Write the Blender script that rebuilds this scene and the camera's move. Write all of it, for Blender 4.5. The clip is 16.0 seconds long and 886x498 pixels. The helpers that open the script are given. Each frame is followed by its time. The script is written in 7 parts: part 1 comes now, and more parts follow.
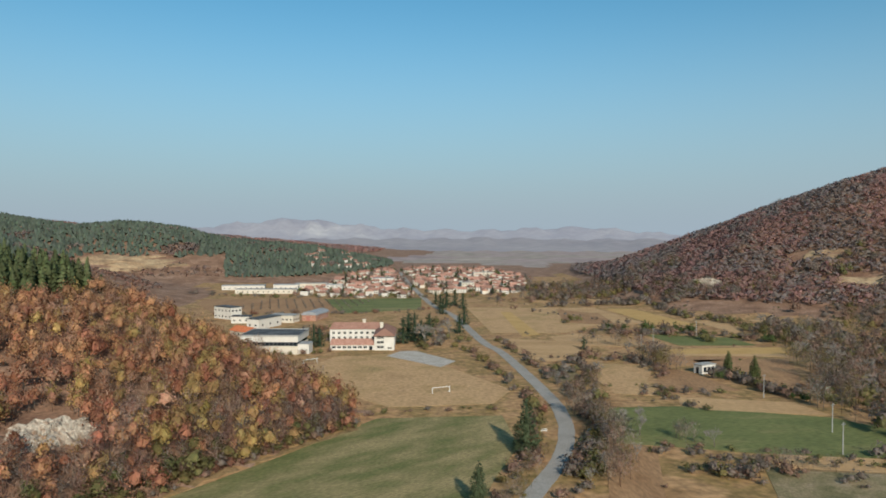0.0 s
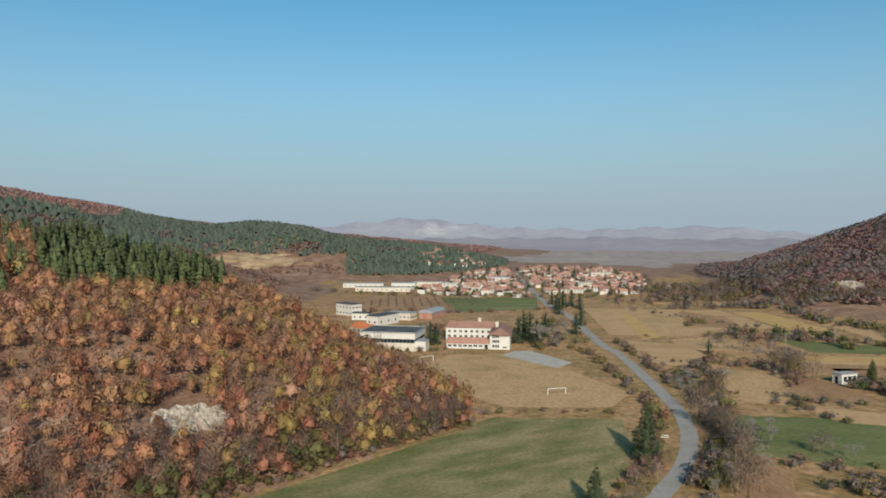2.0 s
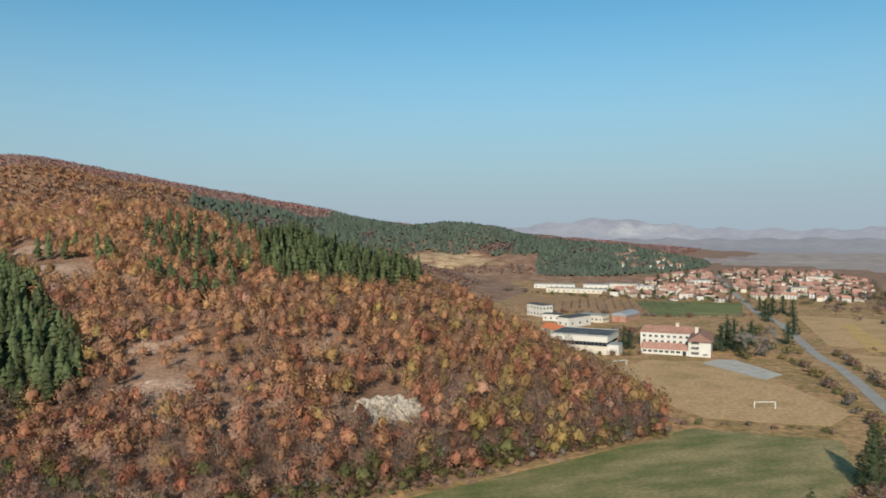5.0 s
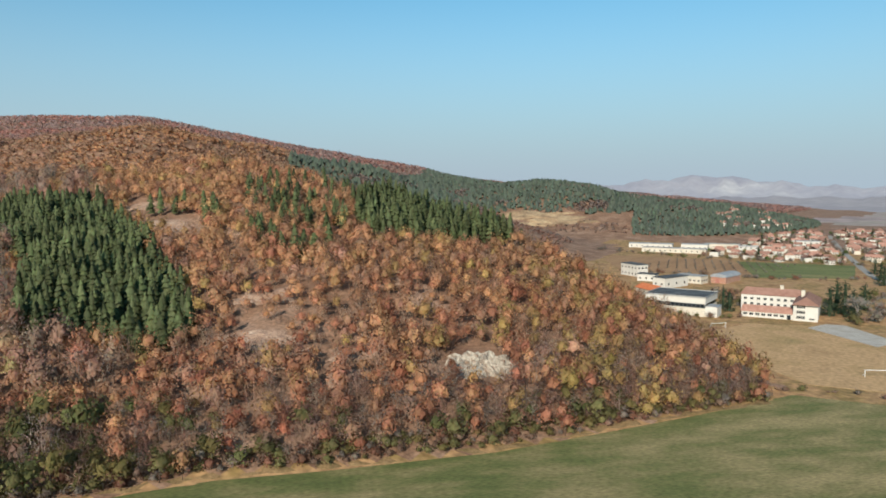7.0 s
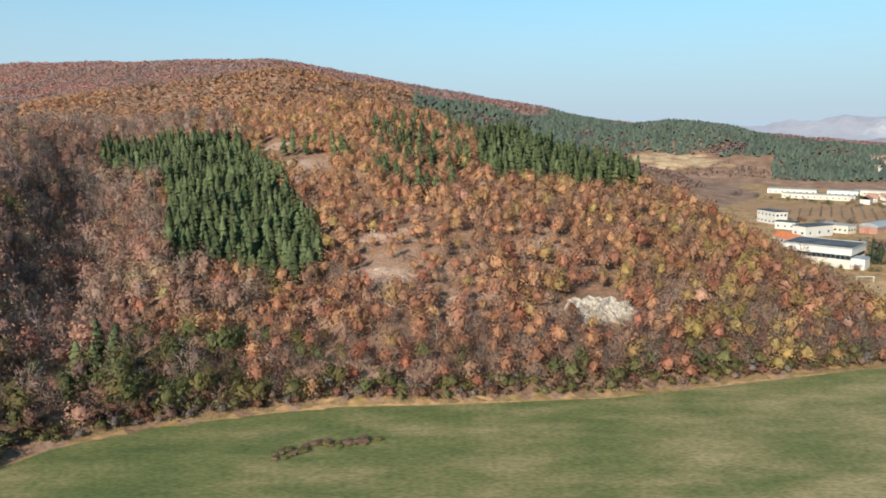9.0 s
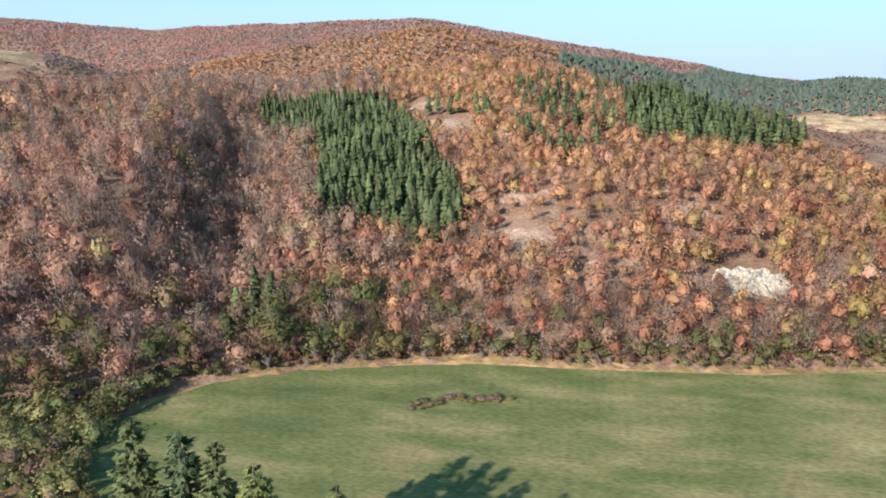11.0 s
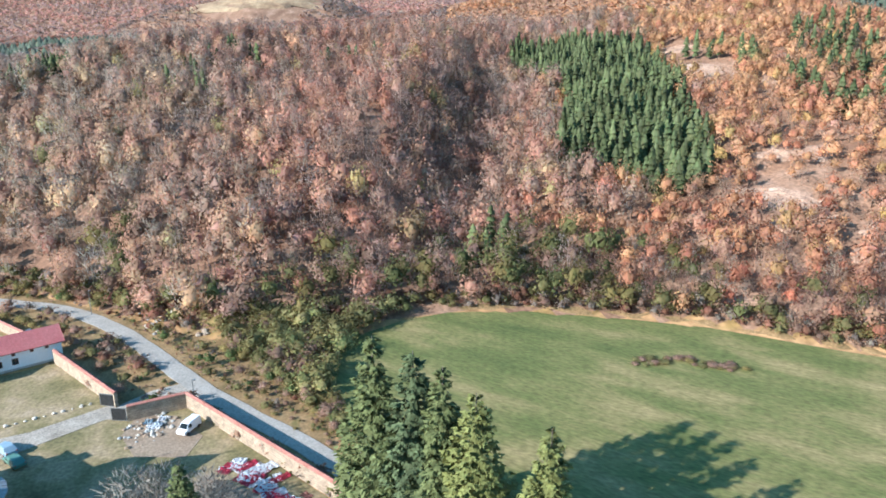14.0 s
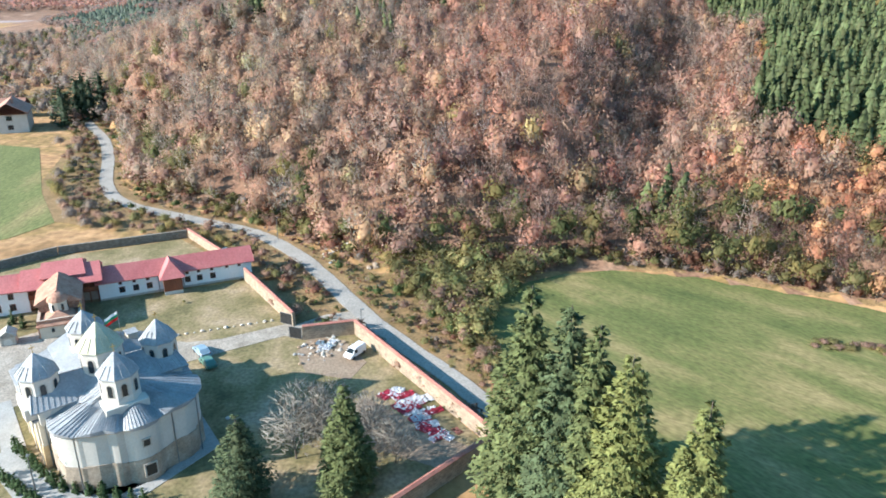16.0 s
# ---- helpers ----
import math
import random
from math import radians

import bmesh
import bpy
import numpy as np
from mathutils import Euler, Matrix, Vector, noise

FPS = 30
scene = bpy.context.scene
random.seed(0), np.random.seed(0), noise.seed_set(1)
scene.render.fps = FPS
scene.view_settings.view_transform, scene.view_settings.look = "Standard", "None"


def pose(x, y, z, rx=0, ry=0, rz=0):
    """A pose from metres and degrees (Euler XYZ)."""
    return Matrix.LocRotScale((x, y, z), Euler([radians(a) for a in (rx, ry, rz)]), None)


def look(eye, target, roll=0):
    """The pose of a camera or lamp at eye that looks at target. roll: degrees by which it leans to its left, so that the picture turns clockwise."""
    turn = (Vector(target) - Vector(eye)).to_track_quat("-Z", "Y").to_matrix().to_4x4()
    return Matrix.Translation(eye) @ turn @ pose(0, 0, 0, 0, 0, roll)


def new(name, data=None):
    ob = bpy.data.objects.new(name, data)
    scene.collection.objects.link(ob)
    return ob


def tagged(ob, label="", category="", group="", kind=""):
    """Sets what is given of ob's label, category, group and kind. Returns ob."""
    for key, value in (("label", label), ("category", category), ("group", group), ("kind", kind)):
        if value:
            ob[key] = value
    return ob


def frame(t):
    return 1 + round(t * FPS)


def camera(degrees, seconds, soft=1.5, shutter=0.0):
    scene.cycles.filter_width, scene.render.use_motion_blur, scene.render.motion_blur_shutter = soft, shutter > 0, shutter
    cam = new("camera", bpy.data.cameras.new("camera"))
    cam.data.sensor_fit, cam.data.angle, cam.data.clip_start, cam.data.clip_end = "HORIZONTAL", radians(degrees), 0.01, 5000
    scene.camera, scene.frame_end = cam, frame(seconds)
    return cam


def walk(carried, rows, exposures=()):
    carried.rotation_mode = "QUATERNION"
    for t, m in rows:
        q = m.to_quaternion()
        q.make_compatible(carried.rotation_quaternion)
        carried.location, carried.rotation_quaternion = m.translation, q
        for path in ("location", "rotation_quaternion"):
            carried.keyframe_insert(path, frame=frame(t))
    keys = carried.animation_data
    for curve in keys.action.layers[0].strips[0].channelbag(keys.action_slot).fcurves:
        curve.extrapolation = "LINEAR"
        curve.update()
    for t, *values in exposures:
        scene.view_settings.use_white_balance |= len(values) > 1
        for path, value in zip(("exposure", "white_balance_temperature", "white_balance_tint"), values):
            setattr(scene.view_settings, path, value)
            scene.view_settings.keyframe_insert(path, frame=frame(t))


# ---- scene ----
# ---------------------------------------------------------------- camera
cam = camera(63.8, 16.0, soft=1.8)
EYE_Z = 62.0
PATH = [
    (0, pose(0, 0, EYE_Z, 88.569, 0, 0.000) @ pose(0, 0, 0, 0, 0, 0.059)),
    (0.5, pose(0, 0, EYE_Z, 88.550, 0, 2.281) @ pose(0, 0, 0, 0, 0, 0.049)),
    (1, pose(0, 0, EYE_Z, 88.526, 0, 4.633) @ pose(0, 0, 0, 0, 0, 0.077)),
    (1.5, pose(0, 0, EYE_Z, 88.507, 0, 6.981) @ pose(0, 0, 0, 0, 0, 0.108)),
    (2, pose(0, 0, EYE_Z, 88.511, 0, 9.289) @ pose(0, 0, 0, 0, 0, -0.009)),
    (2.5, pose(0, 0, EYE_Z, 88.528, 0, 11.622) @ pose(0, 0, 0, 0, 0, -0.048)),
    (3, pose(0, 0, EYE_Z, 88.530, 0, 14.056) @ pose(0, 0, 0, 0, 0, -0.059)),
    (3.5, pose(0, 0, EYE_Z, 88.533, 0, 16.699) @ pose(0, 0, 0, 0, 0, -0.061)),
    (4, pose(0, 0, EYE_Z, 88.560, 0, 19.346) @ pose(0, 0, 0, 0, 0, -0.144)),
    (4.5, pose(0, 0, EYE_Z, 88.572, 0, 21.987) @ pose(0, 0, 0, 0, 0, -0.103)),
    (5, pose(0, 0, EYE_Z, 88.569, 0, 24.598) @ pose(0, 0, 0, 0, 0, -0.087)),
    (7.5, pose(0, 0, EYE_Z, 83.967, 0, 33.980) @ pose(0, 0, 0, 0, 0, 0.002)),
    (8, pose(0, 0, EYE_Z, 82.736, 0, 36.376) @ pose(0, 0, 0, 0, 0, 0.011)),
    (8.5, pose(0, 0, EYE_Z, 81.484, 0, 39.041) @ pose(0, 0, 0, 0, 0, -0.032)),
    (9, pose(0, 0, EYE_Z, 80.494, 0, 41.792) @ pose(0, 0, 0, 0, 0, -0.000)),
    (11.5, pose(0, 0, EYE_Z, 76.581, 0, 56.030) @ pose(0, 0, 0, 0, 0, -0.108)),
    (12, pose(0, 0, EYE_Z, 75.796, 0, 58.951) @ pose(0, 0, 0, 0, 0, -0.108)),
    (12.5, pose(0, 0, EYE_Z, 75.069, 0, 62.061) @ pose(0, 0, 0, 0, 0, -0.072)),
    (13, pose(0, 0, EYE_Z, 74.367, 0, 65.355) @ pose(0, 0, 0, 0, 0, -0.074)),
    (13.5, pose(0, 0, EYE_Z, 73.669, 0, 68.901) @ pose(0, 0, 0, 0, 0, -0.019)),
    (14, pose(0, 0, EYE_Z, 72.972, 0, 72.481) @ pose(0, 0, 0, 0, 0, -0.006)),
    (14.5, pose(0, 0, EYE_Z, 72.274, 0, 76.038) @ pose(0, 0, 0, 0, 0, 0.072)),
    (15, pose(0, 0, EYE_Z, 71.600, 0, 79.556) @ pose(0, 0, 0, 0, 0, 0.115)),
    (15.5, pose(0, 0, EYE_Z, 70.484, 0, 83.061) @ pose(0, 0, 0, 0, 0, 0.187)),
    (16, pose(0, 0, EYE_Z, 68.859, 0, 86.555) @ pose(0, 0, 0, 0, 0, 0.309)),
]
walk(cam, PATH, exposures=((0.0, -0.05, 6500, 10), (5.0, 0.02, 6500, 10), (9.0, 0.48, 6350, 10), (11.5, 0.95, 5950, 11), (14.0, 1.27, 5650, 11), (16.0, 1.38, 5950, 11)))

# ---------------------------------------------------------------- world and sun
SUN_ELEVATION = radians(26.5)
SUN_TOWARDS = (0.25, -0.97)
world = bpy.data.worlds.new("world")
scene.world = world
world.use_nodes = True
wn = world.node_tree.nodes
sky = wn.new("ShaderNodeTexSky")
sky.sky_type = "NISHITA"
sky.sun_disc = False
sky.sun_elevation = SUN_ELEVATION
sky.sun_rotation = math.atan2(SUN_TOWARDS[0], SUN_TOWARDS[1])
sky.altitude = 300
sky.air_density, sky.dust_density, sky.ozone_density = 1.0, 1.0, 3.0
wn["Background"].inputs["Strength"].default_value = 0.135
cool = wn.new("ShaderNodeVectorMath")
cool.operation = "MULTIPLY"
cool.inputs[1].default_value = (.52, .94, .91)
world.node_tree.links.new(sky.outputs["Color"], cool.inputs[0])
# autumn haze that veils the lowest part of the sky all round
way = wn.new("ShaderNodeTexCoord")
split = wn.new("ShaderNodeSeparateXYZ")
veil = wn.new("ShaderNodeMapRange")
veil.interpolation_type = "SMOOTHSTEP"
veil.inputs["From Min"].default_value, veil.inputs["From Max"].default_value = -.02, .34
veil.inputs["To Min"].default_value, veil.inputs["To Max"].default_value = 1.0, 0.0
mixer = wn.new("ShaderNodeMix")
mixer.data_type = "RGBA"
mixer.inputs["B"].default_value = (2.72, 3.36, 3.92, 1)
world.node_tree.links.new(way.outputs["Generated"], split.inputs[0])
world.node_tree.links.new(split.outputs["Z"], veil.inputs["Value"])
world.node_tree.links.new(veil.outputs["Result"], mixer.inputs["Factor"])
world.node_tree.links.new(cool.outputs["Vector"], mixer.inputs["A"])
world.node_tree.links.new(mixer.outputs["Result"], wn["Background"].inputs["Color"])

sun_data = bpy.data.lights.new("sun", "SUN")
sun_data.energy, sun_data.angle, sun_data.color = 5.0, radians(0.6), (1.0, 0.93, 0.82)
sun = new("sun", sun_data)
sun.matrix_world = look((SUN_TOWARDS[0] * 100, SUN_TOWARDS[1] * 100, 100 * math.tan(SUN_ELEVATION)), (0, 0, 0))

# ---------------------------------------------------------------- materials
def node_mat(name):
    m = bpy.data.materials.new(name)
    m.use_nodes = True
    nt = m.node_tree
    return m, nt, nt.nodes, nt.links, nt.nodes["Principled BSDF"]


def ramp_of(nt, stops):
    r = nt.nodes.new("ShaderNodeValToRGB")
    el = r.color_ramp.elements
    while len(el) < len(stops):
        el.new(0.5)
    for e, (p, c) in zip(el, stops):
        e.position, e.color = p, (*c, 1)
    return r


def noisy(name, stops, size, fine=None, fine_amount=0.25, rough=0.9, bump=0.0, metal=0.0, stretch=(1, 1, 1), turn=0.0, vary=0.0, detail=5.0):
    """A surface with large patches (stops over a noise of that size in metres) and finer grain over it."""
    m, nt, n, l, b = node_mat(name)
    geo = n.new("ShaderNodeNewGeometry")
    mr_ = n.new("ShaderNodeMapping")
    mr_.inputs["Rotation"].default_value = (0, 0, turn)
    l.new(geo.outputs["Position"], mr_.inputs["Vector"])
    mp = n.new("ShaderNodeMapping")
    mp.inputs["Scale"].default_value = stretch
    l.new(mr_.outputs["Vector"], mp.inputs["Vector"])
    big = n.new("ShaderNodeTexNoise")
    big.inputs["Scale"].default_value = 1 / size
    big.inputs["Detail"].default_value = detail
    big.inputs["Roughness"].default_value = 0.6
    l.new(mp.outputs["Vector"], big.inputs["Vector"])
    r = ramp_of(nt, stops)
    l.new(big.outputs["Fac"], r.inputs["Fac"])
    col = r.outputs["Color"]
    grain = n.new("ShaderNodeTexNoise")
    grain.inputs["Scale"].default_value = 1 / (fine or size / 12)
    grain.inputs["Detail"].default_value = 4
    l.new(mp.outputs["Vector"], grain.inputs["Vector"])
    gr = n.new("ShaderNodeMapRange")
    gr.inputs["From Min"].default_value, gr.inputs["From Max"].default_value = 0.3, 0.7
    gr.inputs["To Min"].default_value, gr.inputs["To Max"].default_value = 1 - fine_amount, 1 + fine_amount
    l.new(grain.outputs["Fac"], gr.inputs["Value"])
    mul = n.new("ShaderNodeVectorMath")
    mul.operation = "MULTIPLY"
    l.new(col, mul.inputs[0])
    l.new(gr.outputs["Result"], mul.inputs[1])
    col = mul.outputs["Vector"]
    if vary:
        oi = n.new("ShaderNodeObjectInfo")
        vr = n.new("ShaderNodeMapRange")
        vr.inputs["To Min"].default_value, vr.inputs["To Max"].default_value = 1 - vary, 1 + vary
        l.new(oi.outputs["Random"], vr.inputs["Value"])
        m2 = n.new("ShaderNodeVectorMath")
        m2.operation = "MULTIPLY"
        l.new(col, m2.inputs[0])
        l.new(vr.outputs["Result"], m2.inputs[1])
        col = m2.outputs["Vector"]
    l.new(col, b.inputs["Base Color"])
    b.inputs["Roughness"].default_value = rough
    b.inputs["Metallic"].default_value = metal
    b.inputs["Specular IOR Level"].default_value = 0.25
    if bump:
        bp = n.new("ShaderNodeBump")
        bp.inputs["Strength"].default_value = 0.6
        bp.inputs["Distance"].default_value = bump
        l.new(grain.outputs["Fac"], bp.inputs["Height"])
        l.new(bp.outputs["Normal"], b.inputs["Normal"])
    return m


def leaf_mat(name, rough=0.8, glow=0.3):
    """Foliage whose colour is carried by the mesh (species, and haze on the far woods), with a spread from leaf to
    leaf.
    """
    m, nt, n, l, b = node_mat(name)
    at = n.new("ShaderNodeAttribute")
    at.attribute_name = "tint"
    geo = n.new("ShaderNodeNewGeometry")
    mr = n.new("ShaderNodeMapRange")
    mr.inputs["To Min"].default_value, mr.inputs["To Max"].default_value = 0.88, 1.12
    l.new(geo.outputs["Random Per Island"], mr.inputs["Value"])
    mul = n.new("ShaderNodeVectorMath")
    mul.operation = "MULTIPLY"
    l.new(at.outputs["Color"], mul.inputs[0])
    l.new(mr.outputs["Result"], mul.inputs[1])
    l.new(mul.outputs["Vector"], b.inputs["Base Color"])
    b.inputs["Roughness"].default_value = rough
    b.inputs["Specular IOR Level"].default_value = 0.15
    tr = n.new("ShaderNodeBsdfTranslucent")
    l.new(mul.outputs["Vector"], tr.inputs["Color"])
    mix = n.new("ShaderNodeMixShader")
    mix.inputs["Fac"].default_value = glow
    l.new(b.outputs["BSDF"], mix.inputs[1])
    l.new(tr.outputs["BSDF"], mix.inputs[2])
    l.new(mix.outputs["Shader"], n["Material Output"].inputs["Surface"])
    return m


M_GROUND = noisy("dry_valley_grass", [(.28, (0.170, 0.097, 0.042)), (.38, (0.286, 0.160, 0.071)), (.46, (0.392, 0.228, 0.109)), (.53, (0.233, 0.150, 0.055)), (.60, (0.382, 0.218, 0.101)), (.68, (0.307, 0.165, 0.080)), (.78, (0.170, 0.107, 0.042))], 34, 2.6, .38, bump=.15)
M_LITTER = noisy("leaf_litter", [(.3, (.15, .08, .05)), (.5, (.23, .13, .08)), (.7, (.33, .21, .145))], 14, 1.1, .35, bump=.2)
M_MEADOW = noisy("mown_meadow", [(.20, (0.070, 0.086, 0.025)), (.34, (0.104, 0.114, 0.034)), (.44, (0.144, 0.138, 0.047)), (.53, (0.196, 0.163, 0.066)), (.66, (0.280, 0.215, 0.098))], 9, .55, .3, bump=.06, stretch=(.42, 1, 1), turn=-0.73, detail=8.0)
# the meadow is a darker green at its western end and tanner towards the road
_n, _l = M_MEADOW.node_tree.nodes, M_MEADOW.node_tree.links
_sep, _shift = _n.new("ShaderNodeSeparateXYZ"), _n.new("ShaderNodeMapRange")
_l.new(_n["Geometry"].outputs["Position"], _sep.inputs[0])
_l.new(_sep.outputs["X"], _shift.inputs["Value"])
_shift.inputs["From Min"].default_value, _shift.inputs["From Max"].default_value = -150, 20
_shift.inputs["To Min"].default_value, _shift.inputs["To Max"].default_value = -.13, .08
_add = _n.new("ShaderNodeMath")
_l.new(_n["Noise Texture"].outputs["Fac"], _add.inputs[0])
_l.new(_shift.outputs["Result"], _add.inputs[1])
_l.new(_add.outputs[0], _n["Color Ramp"].inputs["Fac"])
M_CROP = noisy("winter_crop", [(.3, (0.098, 0.112, 0.035)), (.55, (0.143, 0.151, 0.050)), (.75, (0.260, 0.196, 0.088))], 18, .7, .3, bump=.05, stretch=(.3, 1, 1))
M_TAN = noisy("stubble", [(.3, (0.350, 0.209, 0.097)), (.6, (0.466, 0.291, 0.143)), (.8, (0.286, 0.179, 0.080))], 16, .9, .2, bump=.05, stretch=(.4, 1, 1))
M_SOIL = noisy("ploughed_soil", [(.3, (0.244, 0.131, 0.063)), (.6, (0.339, 0.194, 0.097)), (.8, (0.212, 0.126, 0.055))], 12, .8, .25, bump=.1, stretch=(1, .25, 1))
M_GOLD = noisy("golden_stubble", [(.3, (0.403, 0.242, 0.084)), (.7, (0.488, 0.310, 0.118))], 12, .8, .15, bump=.05)
M_PITCH = noisy("worn_pitch_grass", [(.3, (0.339, 0.204, 0.097)), (.48, (0.456, 0.281, 0.139)), (.58, (0.382, 0.238, 0.109)), (.75, (0.233, 0.179, 0.071))], 26, 1.6, .26, bump=.03)
M_ASPHALT = noisy("worn_asphalt", [(.3, (.25, .225, .195)), (.6, (.315, .285, .25)), (.8, (.215, .19, .165))], 7, .35, .2, bump=.01)
M_GRAVEL = noisy("pale_gravel", [(.3, (.235, .20, .16)), (.5, (.30, .26, .215)), (.7, (.37, .325, .27))], 4, .3, .35, bump=.03)
M_COURT = noisy("pale_worn_concrete", [(.3, (.34, .30, .255)), (.7, (.46, .41, .355))], 5, .3, .3, bump=.03)
M_ROCK = noisy("pale_limestone", [(.34, (0.206, 0.126, 0.082)), (.45, (0.284, 0.227, 0.172)), (.56, (0.378, 0.328, 0.262)), (.68, (0.241, 0.151, 0.098))], 3, .5, .45, bump=.4, stretch=(1, 1, .35))
M_LEAF = leaf_mat("autumn_leaves", .8, .45)
M_NEEDLE = leaf_mat("conifer_needles", .7, .2)
M_BARK = noisy("bark", [(.3, (.07, .055, .042)), (.7, (.14, .115, .09))], .6, .08, .3, bump=.02)
M_WHITE = noisy("white_plaster", [(.3, (.50, .463, .405)), (.7, (.585, .547, .487))], 3, .25, .06, bump=.004, vary=.05)
# white raised above the church's to brighten the wings' shaded fronts
M_LIFTEDWHITE = noisy("lifted_white_paint", [(.3, (.74, .73, .70)), (.7, (.80, .79, .77))], 3, .25, .05, bump=.004)
M_CREAM = noisy("cream_plaster", [(.3, (.48, .42, .33)), (.7, (.58, .52, .43))], 3, .25, .07, bump=.004)
M_REDROOF = noisy("red_roof_tiles", [(.3, (.28, .14, .10)), (.7, (.38, .21, .155))], 2, .3, .2, bump=.03, vary=.3)
M_GLASS, _nt, _n, _l, _b = node_mat("window_glass")
_b.inputs["Base Color"].default_value = (.02, .025, .03, 1)
_b.inputs["Roughness"].default_value = .08


def brick_mat(name, c1, c2, mortar, bw, bh, rough=.9):
    m, nt, n, l, b = node_mat(name)
    tc = n.new("ShaderNodeTexCoord")
    sep = n.new("ShaderNodeSeparateXYZ")
    com = n.new("ShaderNodeCombineXYZ")
    add = n.new("ShaderNodeMath")
    l.new(tc.outputs["Object"], sep.inputs[0])
    l.new(sep.outputs["X"], add.inputs[0])
    l.new(sep.outputs["Y"], add.inputs[1])
    l.new(add.outputs[0], com.inputs["X"])
    l.new(sep.outputs["Z"], com.inputs["Y"])
    br = n.new("ShaderNodeTexBrick")
    br.inputs["Color1"].default_value, br.inputs["Color2"].default_value, br.inputs["Mortar"].default_value = (*c1, 1), (*c2, 1), (*mortar, 1)
    br.inputs["Scale"].default_value = 1
    br.inputs["Brick Width"].default_value, br.inputs["Row Height"].default_value = bw, bh
    br.inputs["Mortar Size"].default_value = bh * .07
    l.new(com.outputs[0], br.inputs["Vector"])
    no = n.new("ShaderNodeTexNoise")
    no.inputs["Scale"].default_value, no.inputs["Detail"].default_value = 1.3, 6
    l.new(tc.outputs["Object"], no.inputs["Vector"])
    mr = n.new("ShaderNodeMapRange")
    mr.inputs["From Min"].default_value, mr.inputs["From Max"].default_value = .3, .7
    mr.inputs["To Min"].default_value, mr.inputs["To Max"].default_value = .72, 1.2
    l.new(no.outputs["Fac"], mr.inputs["Value"])
    mul = n.new("ShaderNodeVectorMath")
    mul.operation = "MULTIPLY"
    l.new(br.outputs["Color"], mul.inputs[0])
    l.new(mr.outputs["Result"], mul.inputs[1])
    l.new(mul.outputs["Vector"], b.inputs["Base Color"])
    b.inputs["Roughness"].default_value = rough
    bp = n.new("ShaderNodeBump")
    bp.inputs["Strength"].default_value, bp.inputs["Distance"].default_value = .7, .03
    l.new(br.outputs["Fac"], bp.inputs["Height"])
    bp.invert = True
    l.new(bp.outputs["Normal"], b.inputs["Normal"])
    return m


M_BLOCK = brick_mat("sandstone_blocks", (.38, .295, .21), (.29, .215, .15), (.20, .15, .105), .75, .42)
M_RUBBLE = brick_mat("grey_rubble_stone", (.26, .22, .17), (.18, .15, .12), (.12, .10, .08), .5, .3)
M_COPING = noisy("red_coping_tiles", [(.3, (.28, .11, .085)), (.7, (.38, .175, .135))], 1.2, .2, .25, bump=.02)
M_PINKROOF = noisy("painted_red_sheet_roof", [(.3, (.40, .12, .115)), (.7, (.48, .17, .155))], 4, .4, .14, rough=.6, bump=.01)
M_ZINC = noisy("grey_blue_sheet_metal", [(.3, (.235, .24, .245)), (.55, (.30, .305, .31)), (.75, (.39, .39, .39))], 3, .3, .14, rough=.6, metal=.1, bump=.004)
M_BRASS = noisy("tarnished_gilt_sheet", [(.3, (.36, .35, .24)), (.7, (.47, .45, .33))], 1.5, .2, .12, rough=.5, metal=.2)
M_PLINTH = noisy("weathered_beige_render", [(.3, (.24, .19, .14)), (.55, (.36, .29, .22)), (.75, (.44, .38, .31))], 2.5, .3, .2, bump=.01)
M_OCHRE = noisy("ochre_render", [(.3, (.52, .34, .17)), (.7, (.62, .46, .27))], 2.5, .3, .1, bump=.005)
M_BRICKRED = brick_mat("thin_red_brick", (.40, .20, .13), (.33, .15, .10), (.42, .33, .26), .3, .12)
M_OLDTILE = noisy("old_clay_tiles", [(.3, (.30, .15, .10)), (.55, (.40, .22, .15)), (.75, (.46, .28, .20))], 1.2, .22, .25, bump=.03)
M_WOOD = noisy("dark_varnished_wood", [(.3, (.16, .055, .03)), (.7, (.24, .09, .05))], 1.0, .12, .2, rough=.6, stretch=(1, 1, .2))
M_STONE = noisy("pale_stone", [(.3, (.36, .32, .27)), (.7, (.50, .45, .38))], 1.0, .12, .2, bump=.02)
M_CONCRETE = noisy("grey_concrete", [(.3, (.26, .25, .23)), (.7, (.36, .35, .33))], 2.0, .2, .15, bump=.01)
M_STEEL = noisy("grey_steel", [(.3, (.16, .17, .18)), (.7, (.24, .25, .26))], 1.0, .1, .1, rough=.45, metal=.7)
M_DARK = noisy("black_rubber", [(.3, (.015, .015, .015)), (.7, (.03, .03, .03))], .5, .05, .2, rough=.8)
M_GOLDMETAL = noisy("gilt_metal", [(.3, (.55, .38, .10)), (.7, (.70, .50, .16))], .5, .1, .1, rough=.3, metal=.9)
M_BITUMEN = noisy("patched_bitumen", [(.3, (.035, .038, .042)), (.5, (.07, .075, .08)), (.75, (.16, .16, .16))], 5, .5, .25, bump=.01)
M_YARD = noisy("yard_grass", [(.3, (.10, .09, .04)), (.44, (.17, .14, .065)), (.56, (.25, .19, .105)), (.7, (.33, .25, .165))], 8, .6, .3, bump=.05)
M_DIRT = noisy("bare_earth", [(.3, (.20, .14, .095)), (.6, (.27, .20, .14)), (.8, (.16, .13, .07))], 6, .4, .25, bump=.04)


